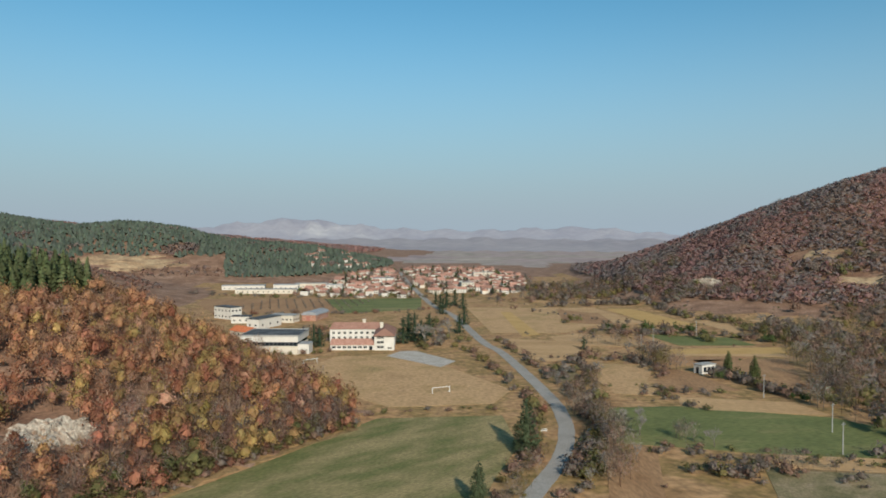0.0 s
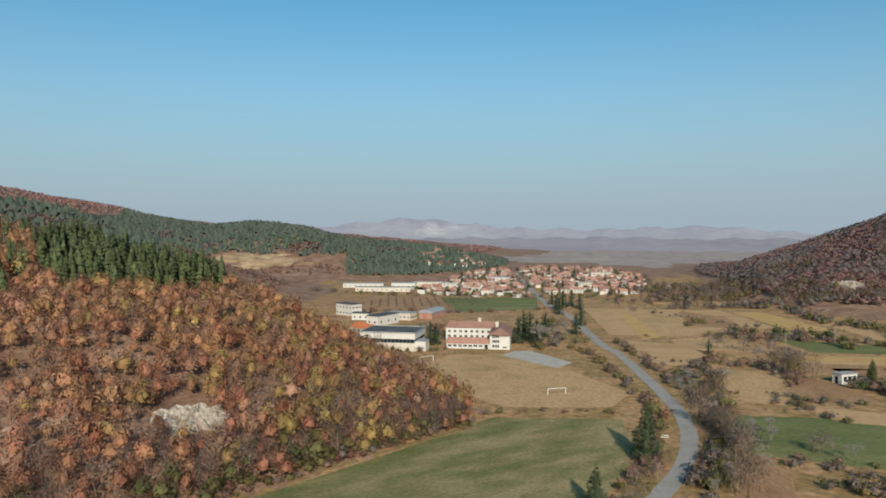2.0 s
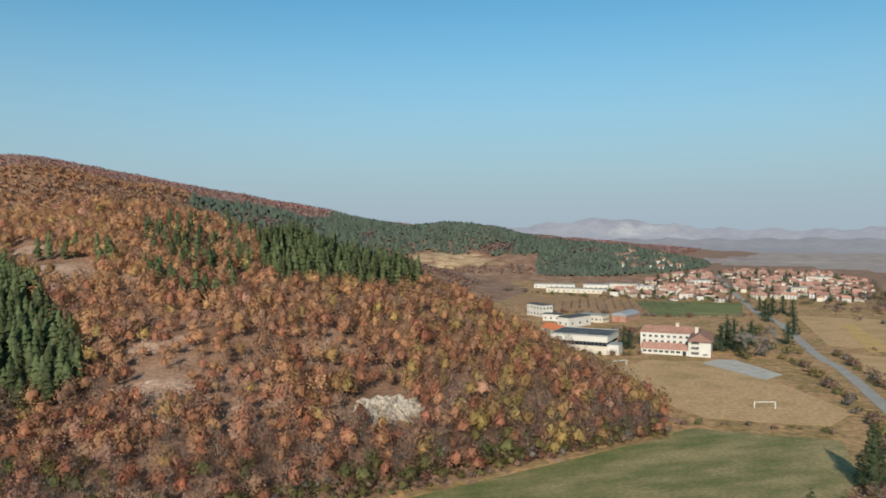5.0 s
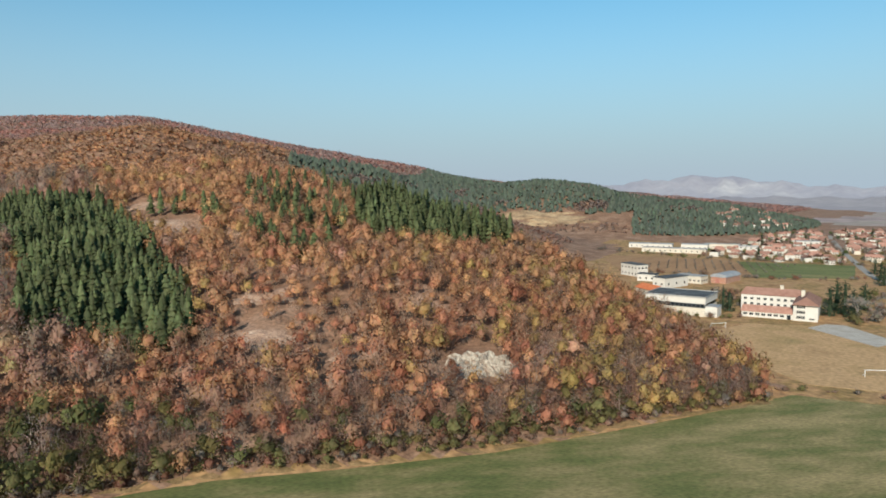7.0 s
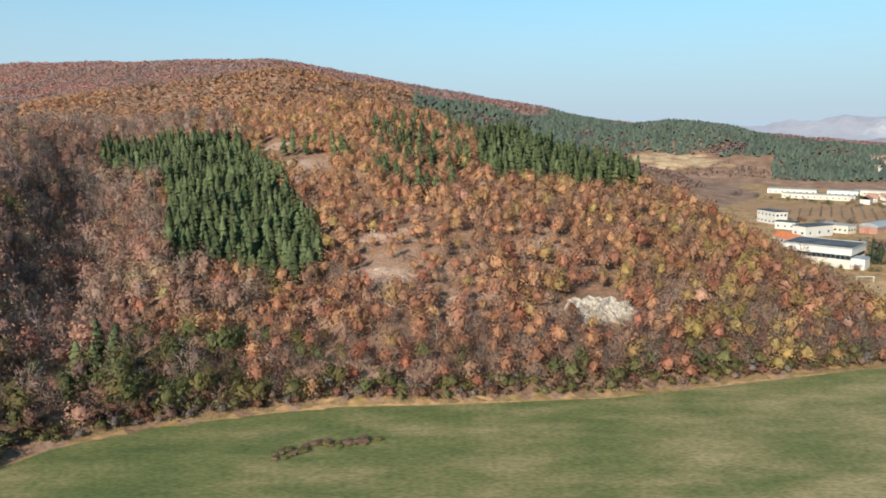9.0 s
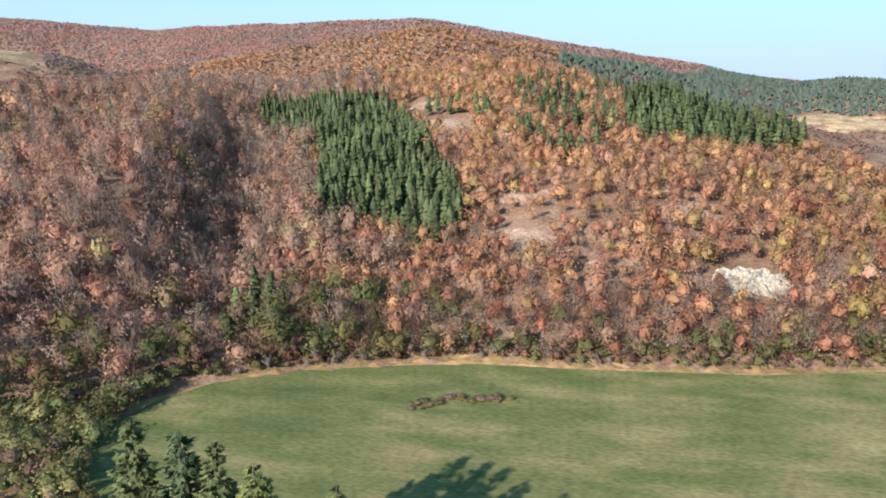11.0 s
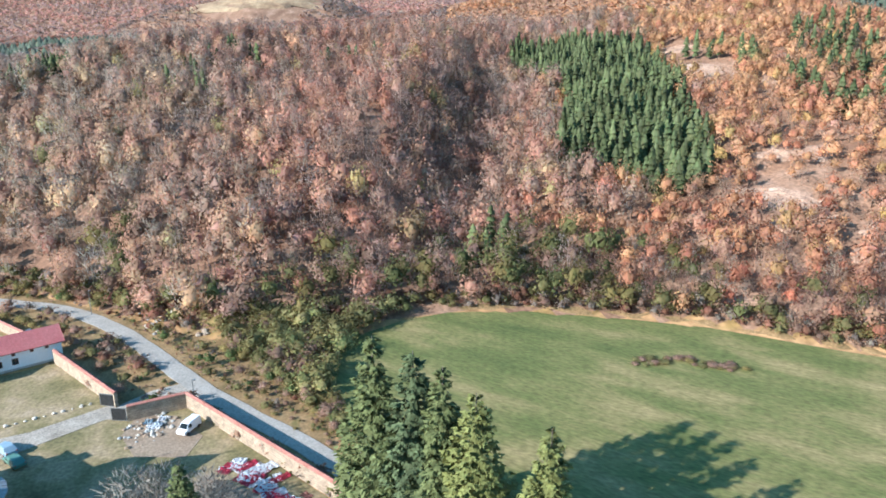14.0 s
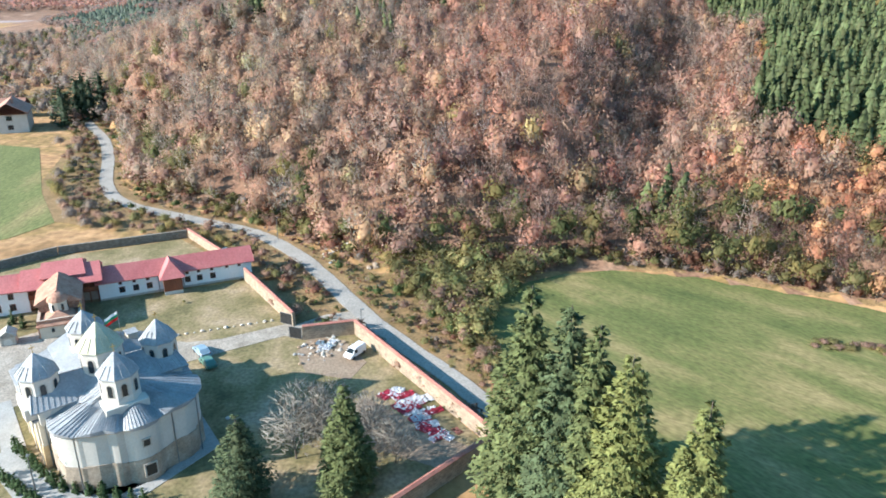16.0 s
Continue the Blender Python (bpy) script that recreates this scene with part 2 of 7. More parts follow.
def paint(name, c, rough=.3, metal=0.0):
    m, nt, n, l, b = node_mat(name)
    no = n.new("ShaderNodeTexNoise")
    no.inputs["Scale"].default_value = 2.5
    r = ramp_of(nt, [(.3, tuple(v * .88 for v in c)), (.7, c)])
    l.new(no.outputs["Fac"], r.inputs["Fac"])
    l.new(r.outputs["Color"], b.inputs["Base Color"])
    b.inputs["Roughness"].default_value, b.inputs["Metallic"].default_value = rough, metal
    return m


M_VANWHITE, M_CARBLUE, M_CARGREEN = paint("white_car_paint", (.78, .79, .80)), paint("light_blue_car_paint", (.24, .33, .40)), paint("green_car_paint", (.09, .19, .15))
M_TARPWHITE, M_TARPRED = paint("white_tarpaulin", (.74, .75, .78), .5), paint("crimson_sheet", (.45, .035, .07), .5)
M_FLAGW, M_FLAGG, M_FLAGR = paint("white_cloth", (.8, .8, .8), .8), paint("green_cloth", (.02, .35, .2), .8), paint("red_cloth", (.6, .03, .03), .8)

# far plain with mauve distance haze mixed into its colour
M_HAZEDPLAIN = noisy("hazed_far_plain", [(.3, (0.237, 0.181, 0.169)), (.45, (0.338, 0.256, 0.234)), (.55, (0.275, 0.231, 0.189)), (.7, (0.450, 0.356, 0.299))], 200, 30, .25)
M_EARTH = noisy("bare_hillside_earth", [(.3, (0.246, 0.148, 0.101)), (.55, (0.328, 0.215, 0.151)), (.75, (0.410, 0.311, 0.238))], 5, .5, .3, bump=.15)
M_DRYHILL = noisy("dry_hill_grass", [(.3, (0.159, 0.097, 0.059)), (.5, (0.265, 0.179, 0.105)), (.62, (0.350, 0.252, 0.151)), (.75, (0.212, 0.136, 0.080))], 26, 3, .25)
M_VERGE = noisy("rough_dry_verge", [(.3, (0.121, 0.087, 0.036)), (.45, (0.205, 0.131, 0.060)), (.58, (0.261, 0.166, 0.080)), (.72, (0.140, 0.113, 0.040))], 5, .5, .3, bump=.08)


# ---------------------------------------------------------------- terrain


def polyline_distance(x, y, pts, closed=False):
    """Distance to a polyline and the value (third number) carried at the nearest place."""
    best = np.full(x.shape, 1e9)
    val = np.zeros(x.shape)
    n = len(pts)
    for i in range(n if closed else n - 1):
        a, b = pts[i], pts[(i + 1) % n]
        dx, dy = b[0] - a[0], b[1] - a[1]
        t = np.clip(((x - a[0]) * dx + (y - a[1]) * dy) / (dx * dx + dy * dy), 0, 1)
        d = np.hypot(x - a[0] - t * dx, y - a[1] - t * dy)
        near = d < best
        best = np.where(near, d, best)
        if len(a) > 2:
            val = np.where(near, a[2] + t * (b[2] - a[2]), val)
    return best, val


def inside(x, y, poly):
    """True where the places lie within the polygon."""
    x, y = np.asarray(x, float), np.asarray(y, float)
    res = np.zeros(x.shape, bool)
    n = len(poly)
    for i in range(n):
        (ax, ay), (bx, by) = poly[i][:2], poly[(i + 1) % n][:2]
        if ay == by:
            continue
        hit = ((ay > y) != (by > y)) & (x < (bx - ax) * (y - ay) / (by - ay) + ax)
        res ^= hit
    return res


def polar(az, r, z=None):
    """A place at a bearing (degrees, to the left of +y) and a distance."""
    p = (-math.sin(radians(az)) * r, math.cos(radians(az)) * r)
    return p if z is None else (*p, z)


def ripple(x, y, size, seed):
    """Smooth rolling noise between about -1 and 1."""
    k = 2 * math.pi / size
    s = seed * 1.7
    return (np.sin(k * x + 1.3 * np.sin(.61 * k * y + s) + s) * np.cos(.83 * k * y + 1.1 * np.sin(.47 * k * x - s) + 2 * s)
            + .5 * np.sin(2.3 * k * x - 1.7 * k * y + 3 * s + np.sin(k * y))) / 1.5


# foot of the wooded hill, clockwise: along the meadow, round the spur, behind it, and along the lane
HILL_FOOT = [(-27, 222), (-44, 199), (-61, 172), (-77, 147), (-103, 118), (-121, 100), (-130, 86), (-143, 62), (-147, 45), (-148, 30),
             (-146, 12), (-150, -10), (-172, -28), (-190, -50), (-203, -72), (-224, -87), (-258, -99), (-320, -125), (-400, -170),
             (-900, -500), (-2500, -700), (-2500, 1400), (-900, 900), (-520, 760), (-330, 560), (-200, 450), (-120, 385), (-90, 340), (-66, 305),
             (-47, 277), (-30, 250)]
# crest of the hill with its heights
HILL_CREST = [(-35, 238, 1), polar(10, 256, 3), polar(13.6, 272, 9), polar(17, 286, 18), polar(20.7, 298, 26), polar(23.8, 308, 33),
              polar(27, 318, 40), polar(33, 335, 49), polar(39, 360, 58), polar(45, 395, 69), polar(50, 430, 75), polar(56, 450, 68), polar(62, 450, 64),
              polar(70, 430, 60), polar(80, 390, 54), polar(88, 355, 54), polar(96, 335, 51), polar(103, 325, 40), polar(107, 325, 36),
              polar(111, 335, 24), polar(114, 345, 12), polar(117, 355, 5), polar(121, 365, 2)]
GULLY = [(-150, 48, 0), (-185, 62, 9), (-250, 92, 19), (-340, 140, 15), (-420, 200, 3)]
# spur that stands over the gully on its southern side
NOSE = [(-168, 24, 0), (-200, 34, 6), (-245, 56, 9), (-300, 90, 7), (-350, 115, 2)]
DOME = [polar(42, 800, 88), polar(50, 790, 112), polar(54, 790, 122), polar(59, 800, 112), polar(65, 830, 100), polar(71, 880, 86), polar(80, 950, 70), polar(100, 1000, 50)]
MEADOW_HILL = [polar(82, 1250, 112), polar(86, 1250, 118), polar(91, 1280, 96)]
RED_RIDGE = [polar(28, 2300, 70), polar(32, 2200, 90), polar(38, 2050, 112), polar(43.3, 1900, 154), polar(50, 1800, 188), polar(55.4, 1750, 214), polar(62, 1800, 208),
             polar(68, 1900, 208), polar(73, 2050, 198), polar(82, 2100, 225), polar(95, 2200, 240), polar(110, 2300, 220), polar(130, 2300, 180)]
PINE_RIDGE = [polar(46, 1500, 100), polar(42.4, 1400, 96), polar(32, 1250, 76), polar(27.4, 1200, 68), polar(24, 1180, 72), polar(21, 1170, 68), polar(17, 1150, 48),
              polar(12.7, 1130, 40), polar(8.3, 1100, 26), polar(5, 1080, 5)]
RIGHT_HILL = [polar(-9.5, 950, 0), polar(-13.2, 960, 16), polar(-17.4, 960, 42), polar(-22.2, 960, 75), polar(-27, 960, 105), polar(-32, 960, 132), polar(-40, 980, 170), polar(-60, 900, 180)]


def crest_hill(x, y, crest, width, power=1.0):
    d, z = polyline_distance(x, y, crest)
    return z * np.clip(1 - d / (width + 1e-9), 0, 1) ** power


def smooth_hill(x, y, crest, width):
    d, z = polyline_distance(x, y, crest)
    u = np.clip(1 - d / width, 0, 1)
    return z * u * u * (3 - 2 * u)


def height(x, y):
    """Height of the ground: a flat valley floor with the hills around it."""
    x, y = np.asarray(x, float), np.asarray(y, float)
    ins = inside(x, y, HILL_FOOT)
    df, _ = polyline_distance(x, y, HILL_FOOT, True)
    r = np.hypot(x, y)
    az = np.degrees(np.arctan2(-x, y))
    crest_az = [math.degrees(math.atan2(-p[0], p[1])) for p in HILL_CREST]
    zc = np.interp(az, crest_az, [p[2] for p in HILL_CREST])
    crest_r = np.interp(az, crest_az, [math.hypot(p[0], p[1]) for p in HILL_CREST])
    dc = np.abs(r - crest_r)
    t = df / (df + .8 * dc + 1e-6)
    near_side = zc * t ** .95
    back = np.clip((az - 34) / 14, 0, 1) * (r > 330)
    plateau = zc * np.exp(-np.clip(dc - 15, 0, None) / np.interp(az, [40, 58, 70], [110, 150, 500])) * np.clip(df / 60, 0, 1)
    behind = np.clip((r - crest_r) / 40, 0, 1) * back
    h = np.where(ins, near_side * (1 - behind) + plateau * behind, 0)
    dg, zg = polyline_distance(x, y, GULLY)
    h = h - np.where(ins, zg * np.exp(-(dg / 26) ** 2), 0)
    dn, zn = polyline_distance(x, y, NOSE)
    h = h + np.where(ins, zn * np.exp(-(dn / 20) ** 2), 0)
    rough = np.clip(df / 60, 0, 1) * ins
    h = h + rough * (1.6 * ripple(x, y, 70, 1) + .7 * ripple(x, y, 27, 2))
    for crest, width in ((DOME, 330), (MEADOW_HILL, 300), (RED_RIDGE, 1100), (PINE_RIDGE, 330), (RIGHT_HILL, 420)):
        g = smooth_hill(x, y, crest, width)
        g = g + np.clip(g / 40, 0, 1) * (4 * ripple(x, y, 260, 3) + 2.5 * ripple(x, y, 110, 4))
        h = np.maximum(h, g)
    return np.maximum(h, 0) - 0.0

# ---------------------------------------------------------------- building helpers
def mesh_of(name, bm, material):
    me = bpy.data.meshes.new(name)
    bm.to_mesh(me)
    bm.free()
    for mm in material if isinstance(material, (list, tuple)) else (material,):
        me.materials.append(mm)
    return me


def thing(name, m, label, category, group="", kind=""):
    """An empty at the base of a thing that parents its parts."""
    ob = new(name)
    ob.matrix_basis = m
    ob.empty_display_size = .3
    return tagged(ob, label, category, group, kind)


def part(name, bm, material, parent, label=""):
    ob = new(name, mesh_of(name, bm, material))
    ob.parent = parent
    return tagged(ob, label)


def solid(name, bm, material, m, label, category, group="", kind=""):
    ob = new(name, mesh_of(name, bm, material))
    ob.matrix_basis = m
    return tagged(ob, label, category, group, kind)


def box(bm, x0, y0, z0, x1, y1, z1, bevel=0.0):
    v = [bm.verts.new((x, y, z)) for x in (x0, x1) for y in (y0, y1) for z in (z0, z1)]
    fs = [bm.faces.new([v[i] for i in q]) for q in ((0, 1, 3, 2), (4, 6, 7, 5), (0, 4, 5, 1), (2, 3, 7, 6), (0, 2, 6, 4), (1, 5, 7, 3))]
    if bevel:
        bmesh.ops.bevel(bm, geom=list({e for f in fs for e in f.edges}), offset=bevel, segments=1, affect="EDGES")
    return bm


def boxes(*bs, bevel=0.0):
    bm = bmesh.new()
    for b in bs:
        box(bm, *b, bevel=bevel)
    return bm


def prism(bm, pts, z0, z1, top=None):
    """An upright prism over a polygon (counter-clockwise); top: a second outline of the same length."""
    lo = [bm.verts.new((p[0], p[1], z0)) for p in pts]
    hi = [bm.verts.new((p[0], p[1], z1)) for p in (top or pts)]
    n = len(pts)
    for i in range(n):
        bm.faces.new((lo[i], lo[(i + 1) % n], hi[(i + 1) % n], hi[i]))
    bm.faces.new(hi)
    bm.faces.new(lo[::-1])
    return bm


def ring(n, r, z=0, turn=0.0):
    return [(r * math.cos(turn + 2 * math.pi * i / n), r * math.sin(turn + 2 * math.pi * i / n), z) for i in range(n)]


def lathe(bm, profile, n=12, turn=0.0, cx=0.0, cy=0.0):
    """A round body from (radius, height) pairs."""
    rows = []
    for r, z in profile:
        if r < 1e-5:
            rows.append([bm.verts.new((cx, cy, z))])
        else:
            rows.append([bm.verts.new((cx + p[0], cy + p[1], z)) for p in ring(n, r, 0, turn)])
    for a, b in zip(rows, rows[1:]):
        for i in range(n):
            j = (i + 1) % n
            q = [a[i % len(a)], a[j % len(a)], b[j % len(b)], b[i % len(b)]]
            q = [v for k, v in enumerate(q) if v not in q[:k]]
            if len(q) > 2:
                bm.faces.new(q)
    if len(rows[0]) > 2:
        bm.faces.new(rows[0][::-1])
    if len(rows[-1]) > 2:
        bm.faces.new(rows[-1])
    return bm


def gable(bm, x0, y0, x1, y1, z0, z1, over=.4, hip=0.0, thick=.18):
    """A pitched roof with its ridge along x, with thickness; hip: how far the ends lean in."""
    ym = (y0 + y1) / 2
    drop = (z1 - z0) / max(1e-3, (y1 - y0) / 2) * over
    for s in (0,):
        out = [(x0 - over, y0 - over, z0 - drop), (x1 + over, y0 - over, z0 - drop), (x1 + over, y1 + over, z0 - drop), (x0 - over, y1 + over, z0 - drop)]
        lo = [bm.verts.new(p) for p in out]
        up = [bm.verts.new((p[0], p[1], p[2] + thick)) for p in out]
        ra = bm.verts.new((x0 - over + hip, ym, z1 + thick))
        rb = bm.verts.new((x1 + over - hip, ym, z1 + thick))
        rl = bm.verts.new((x0 - over + hip, ym, z1))
        rr = bm.verts.new((x1 + over - hip, ym, z1))
        bm.faces.new((up[0], up[1], rb, ra))
        bm.faces.new((up[2], up[3], ra, rb))
        bm.faces.new((up[3], up[0], ra))
        bm.faces.new((up[1], up[2], rb))
        bm.faces.new((lo[1], lo[0], rl, rr))
        bm.faces.new((lo[3], lo[2], rr, rl))
        bm.faces.new((lo[0], lo[3], rl))
        bm.faces.new((lo[2], lo[1], rr))
        for i in range(4):
            j = (i + 1) % 4
            bm.faces.new((lo[i], lo[j], up[j], up[i]))
    return bm


def gable_wall(bm, x0, y0, x1, y1, z0, z1, ridge=None, t=.3):
    """Four walls with thickness; ridge: height of the pointed ends (x0 and x1)."""
    box(bm, x0, y0, z0, x1, y0 + t, z1)
    box(bm, x0, y1 - t, z0, x1, y1, z1)
    for xa, xb in ((x0, x0 + t), (x1 - t, x1)):
        box(bm, xa, y0 + t, z0, xb, y1 - t, z1)
        if ridge:
            ym = (y0 + y1) / 2
            a = [bm.verts.new((x, y, z)) for x in (xa, xb) for y, z in ((y0, z1), (y1, z1), (ym, ridge))]
            bm.faces.new((a[0], a[2], a[1]))
            bm.faces.new((a[3], a[4], a[5]))
            bm.faces.new((a[0], a[1], a[4], a[3]))
            bm.faces.new((a[1], a[2], a[5], a[4]))
            bm.faces.new((a[2], a[0], a[3], a[5]))
    return bm


def sheet(name, pts, z, material, label, category="field", step=0.0):
    """A flat piece of land over a polygon, with a thin edge."""
    bm = bmesh.new()
    prism(bm, pts, z - .25, z)
    bmesh.ops.triangulate(bm, faces=bm.faces[:])
    bmesh.ops.recalc_face_normals(bm, faces=bm.faces[:])
    return solid(name, bm, material, Matrix(), label, category, kind="structure")


def smooth_line(pts, step=3.0):
    """Catmull-Rom line through the points."""
    out = []
    p = [pts[0]] + list(pts) + [pts[-1]]
    for i in range(1, len(p) - 2):
        a, b, c, d = (np.array(q, float) for q in p[i - 1:i + 3])
        n = max(1, int(np.linalg.norm(c - b) / step))
        for k in range(n):
            t = k / n
            out.append(.5 * (2 * b + (c - a) * t + (2 * a - 5 * b + 4 * c - d) * t * t + (3 * b - a - 3 * c + d) * t ** 3))
    out.append(np.array(pts[-1], float))
    return np.array(out)


def ribbon(name, pts, width, z, material, label, category, ragged=0.0):
    c = smooth_line([(p[0], p[1]) for p in pts])
    t = np.gradient(c, axis=0)
    t /= np.linalg.norm(t, axis=1)[:, None]
    nrm = np.stack([-t[:, 1], t[:, 0]], 1)
    rng = random.Random(5)
    bm = bmesh.new()
    prev = None
    for q, nn in zip(c, nrm):
        w1, w2 = width / 2 + rng.uniform(-ragged, ragged), width / 2 + rng.uniform(-ragged, ragged)
        a, b = q + nn * w1, q - nn * w2
        za = float(height(a[0], a[1])) + z
        zb = float(height(b[0], b[1])) + z
        row = [bm.verts.new(v) for v in ((*a, za - .3), (*a, za), (*b, zb), (*b, zb - .3))]
        if prev:
            for i in range(3):
                bm.faces.new((prev[i], prev[i + 1], row[i + 1], row[i]))
        prev = row
    bmesh.ops.recalc_face_normals(bm, faces=bm.faces[:])
    return solid(name, bm, material, Matrix(), label, category, kind="structure")

# ---------------------------------------------------------------- ground
def spaced(dense0, dense1, step, far0, far1):
    mid = list(np.arange(dense0, dense1 + .1, step))
    lo, hi, s = [], [], step
    x = dense0
    while x > far0:
        s *= 1.09
        x -= s
        lo.append(x)
    x, s = dense1, step
    while x < far1:
        s *= 1.09
        x += s
        hi.append(x)
    return np.array(lo[::-1] + mid + hi)


gx = spaced(-480, 60, 5.0, -4900, 4900)
gy = spaced(-180, 400, 5.0, -4900, 4900)
GX, GY = np.meshgrid(gx, gy)
GZ = height(GX, GY)


def quick_height(x, y):
    """Height of the ground read from its grid."""
    i = np.clip(np.searchsorted(gx, x) - 1, 0, len(gx) - 2)
    j = np.clip(np.searchsorted(gy, y) - 1, 0, len(gy) - 2)
    u = np.clip((x - gx[i]) / (gx[i + 1] - gx[i]), 0, 1)
    v = np.clip((y - gy[j]) / (gy[j + 1] - gy[j]), 0, 1)
    return (GZ[j, i] * (1 - u) + GZ[j, i + 1] * u) * (1 - v) + (GZ[j + 1, i] * (1 - u) + GZ[j + 1, i + 1] * u) * v


me = bpy.data.meshes.new("ground")
verts = np.stack([GX, GY, GZ], -1).reshape(-1, 3)
nx, ny = len(gx), len(gy)
idx = np.arange(nx * ny).reshape(ny, nx)
quads = np.stack([idx[:-1, :-1], idx[:-1, 1:], idx[1:, 1:], idx[1:, :-1]], -1).reshape(-1, 4)
me.from_pydata(verts.tolist(), [], quads.tolist())
me.materials.append(M_GROUND)
me.materials.append(M_LITTER)
zc = GZ[:-1, :-1].ravel()
me.materials.append(M_HAZEDPLAIN)
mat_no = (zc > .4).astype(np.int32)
# low ground beyond 1130 m takes the haze-coloured material
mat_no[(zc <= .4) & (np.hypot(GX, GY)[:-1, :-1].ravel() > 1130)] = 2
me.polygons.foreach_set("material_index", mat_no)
me.polygons.foreach_set("use_smooth", np.ones(len(quads), bool))
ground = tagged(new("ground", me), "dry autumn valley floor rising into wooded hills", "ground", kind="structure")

MEADOW = [(-22, 234), (20, 238), (22, 205), (10, 166), (4, 135), (-6, 108), (-26, 80), (-50, 54), (-72, 36), (-88, 22), (-100, 14), (-116, 13.5), (-126, 15.5), (-134, 20), (-139.5, 27), (-143.5, 36), (-145, 47),
          (-141, 63), (-128.5, 85), (-119.5, 98.5), (-101.5, 116.5), (-75.5, 145.5), (-59.5, 170.5), (-42.5, 197.5), (-32, 216)]
sheet("meadow", MEADOW, .06, M_MEADOW, "green mown meadow with dry straw-coloured streaks")
sheet("field", [(58, 249), (83, 251), (129, 236), (150, 210), (122, 193), (94, 196), (68, 203), (50, 207)], .06, M_CROP, "green winter crop in rows beside the road")
sheet("field", [(88, 265), (127, 257), (131, 238), (91, 246), (85, 253)], .07, M_TAN, "pale bare tan field strip")
sheet("field", [(47, 205), (61, 201), (51, 160), (38, 160)], .07, M_SOIL, "brown ploughed field")
sheet("field", [(100, 324), (110, 309), (116, 276), (86, 270), (88, 288)], .07, M_SOIL, "brown ploughed plot beside the hut")
sheet("field", [(117, 374), (179, 371), (171, 351), (110, 354)], .08, M_TAN, "tan stubble strip")
sheet("field", [(19, 576), (92, 576), (104, 472), (74, 432), (30, 432)], .06, M_PITCH, "dry grass field")
sheet("field", [(113, 359), (174, 359), (186, 380), (118, 373)], .1, M_GOLD, "strip of tall dry golden grass")
sheet("field", [(84, 330), (110, 330), (160, 352), (108, 350), (88, 344)], .075, M_SOIL, "brown fallow plot behind the hut")
sheet("field", [(127, 262), (150, 296), (168, 345), (120, 342), (126, 300)], .075, M_SOIL, "brown fallow plot beside the stream")
sheet("field", [(66, 270), (84, 266), (84, 292), (98, 328), (74, 332), (64, 300)], .075, M_PITCH, "dry grass plot between hedges")
sheet("field", [(66, 385), (110, 380), (108, 412), (84, 430), (62, 418)], .085, M_TAN, "pale mown strip")
sheet("field", [(178, 430), (205, 480), (196, 560), (178, 572), (172, 500)], .085, M_PITCH, "dry grass pasture")
sheet("field", [(86, 183), (118, 188), (103, 150), (72, 150)], .075, M_VERGE, "rough dry grass plot")
sheet("field", [(90, 563), (118, 536), (115, 471), (82, 479)], .10, M_SOIL, "reddish brown ploughed plot")
sheet("field", [(90, 197), (122, 192), (114, 181), (86, 186)], .09, M_TAN, "pale cut strip beside the crop")
sheet("field", [(84, 184), (113, 180), (128, 158), (74, 150)], .08, M_YARD, "rough olive grass plot")
sheet("field", [(42, 318), (56, 330), (60, 300), (48, 292)], .085, M_YARD, "olive grass plot beside the road")
sheet("field", [(44, 544), (52, 544), (58, 427), (47, 418)], .12, M_GOLD, "golden stubble strip")
sheet("field", [(94, 576), (122, 577), (136, 481), (102, 463)], .08, M_TAN, "tan stubble field")
sheet("field", [(129, 568), (152, 569), (168, 472), (141, 472)], .08, M_GOLD, "golden stubble field")
sheet("field", [(38, 409), (69, 399), (74, 338), (39, 338)], .08, M_TAN, "pale dry grass field")
sheet("field", [(121, 428), (167, 414), (171, 386), (128, 385)], .08, M_CROP, "small green crop field")
sheet("field", [(233, 578), (255, 557), (232, 459), (212, 487)], .08, M_TAN, "pale stubble field below the hill")
sheet("field", [(-233, 645), (-112, 657), (-78, 535), (-172, 534)], .08, M_SOIL, "brown field planted with rows of young trees")
sheet("field", [(-108, 646), (-20, 658), (-17, 563), (-76, 535)], .08, M_CROP, "green field before the village")
sheet("field", [(84, 720), (195, 708), (170, 599), (77, 622)], .08, M_TAN, "dry stubble field")
sheet("pitch", [(-63, 323), (-52, 350), (-27, 358), (2, 324), (27, 277), (18, 254), (-19, 249), (-45, 277)], .07, M_PITCH, "worn football pitch with dry grass", "pitch")
sheet("court", [(-28, 352), (-22, 366), (-14, 367), (6, 338), (-1, 323)], .10, M_COURT, "grey asphalt sports court", "court")

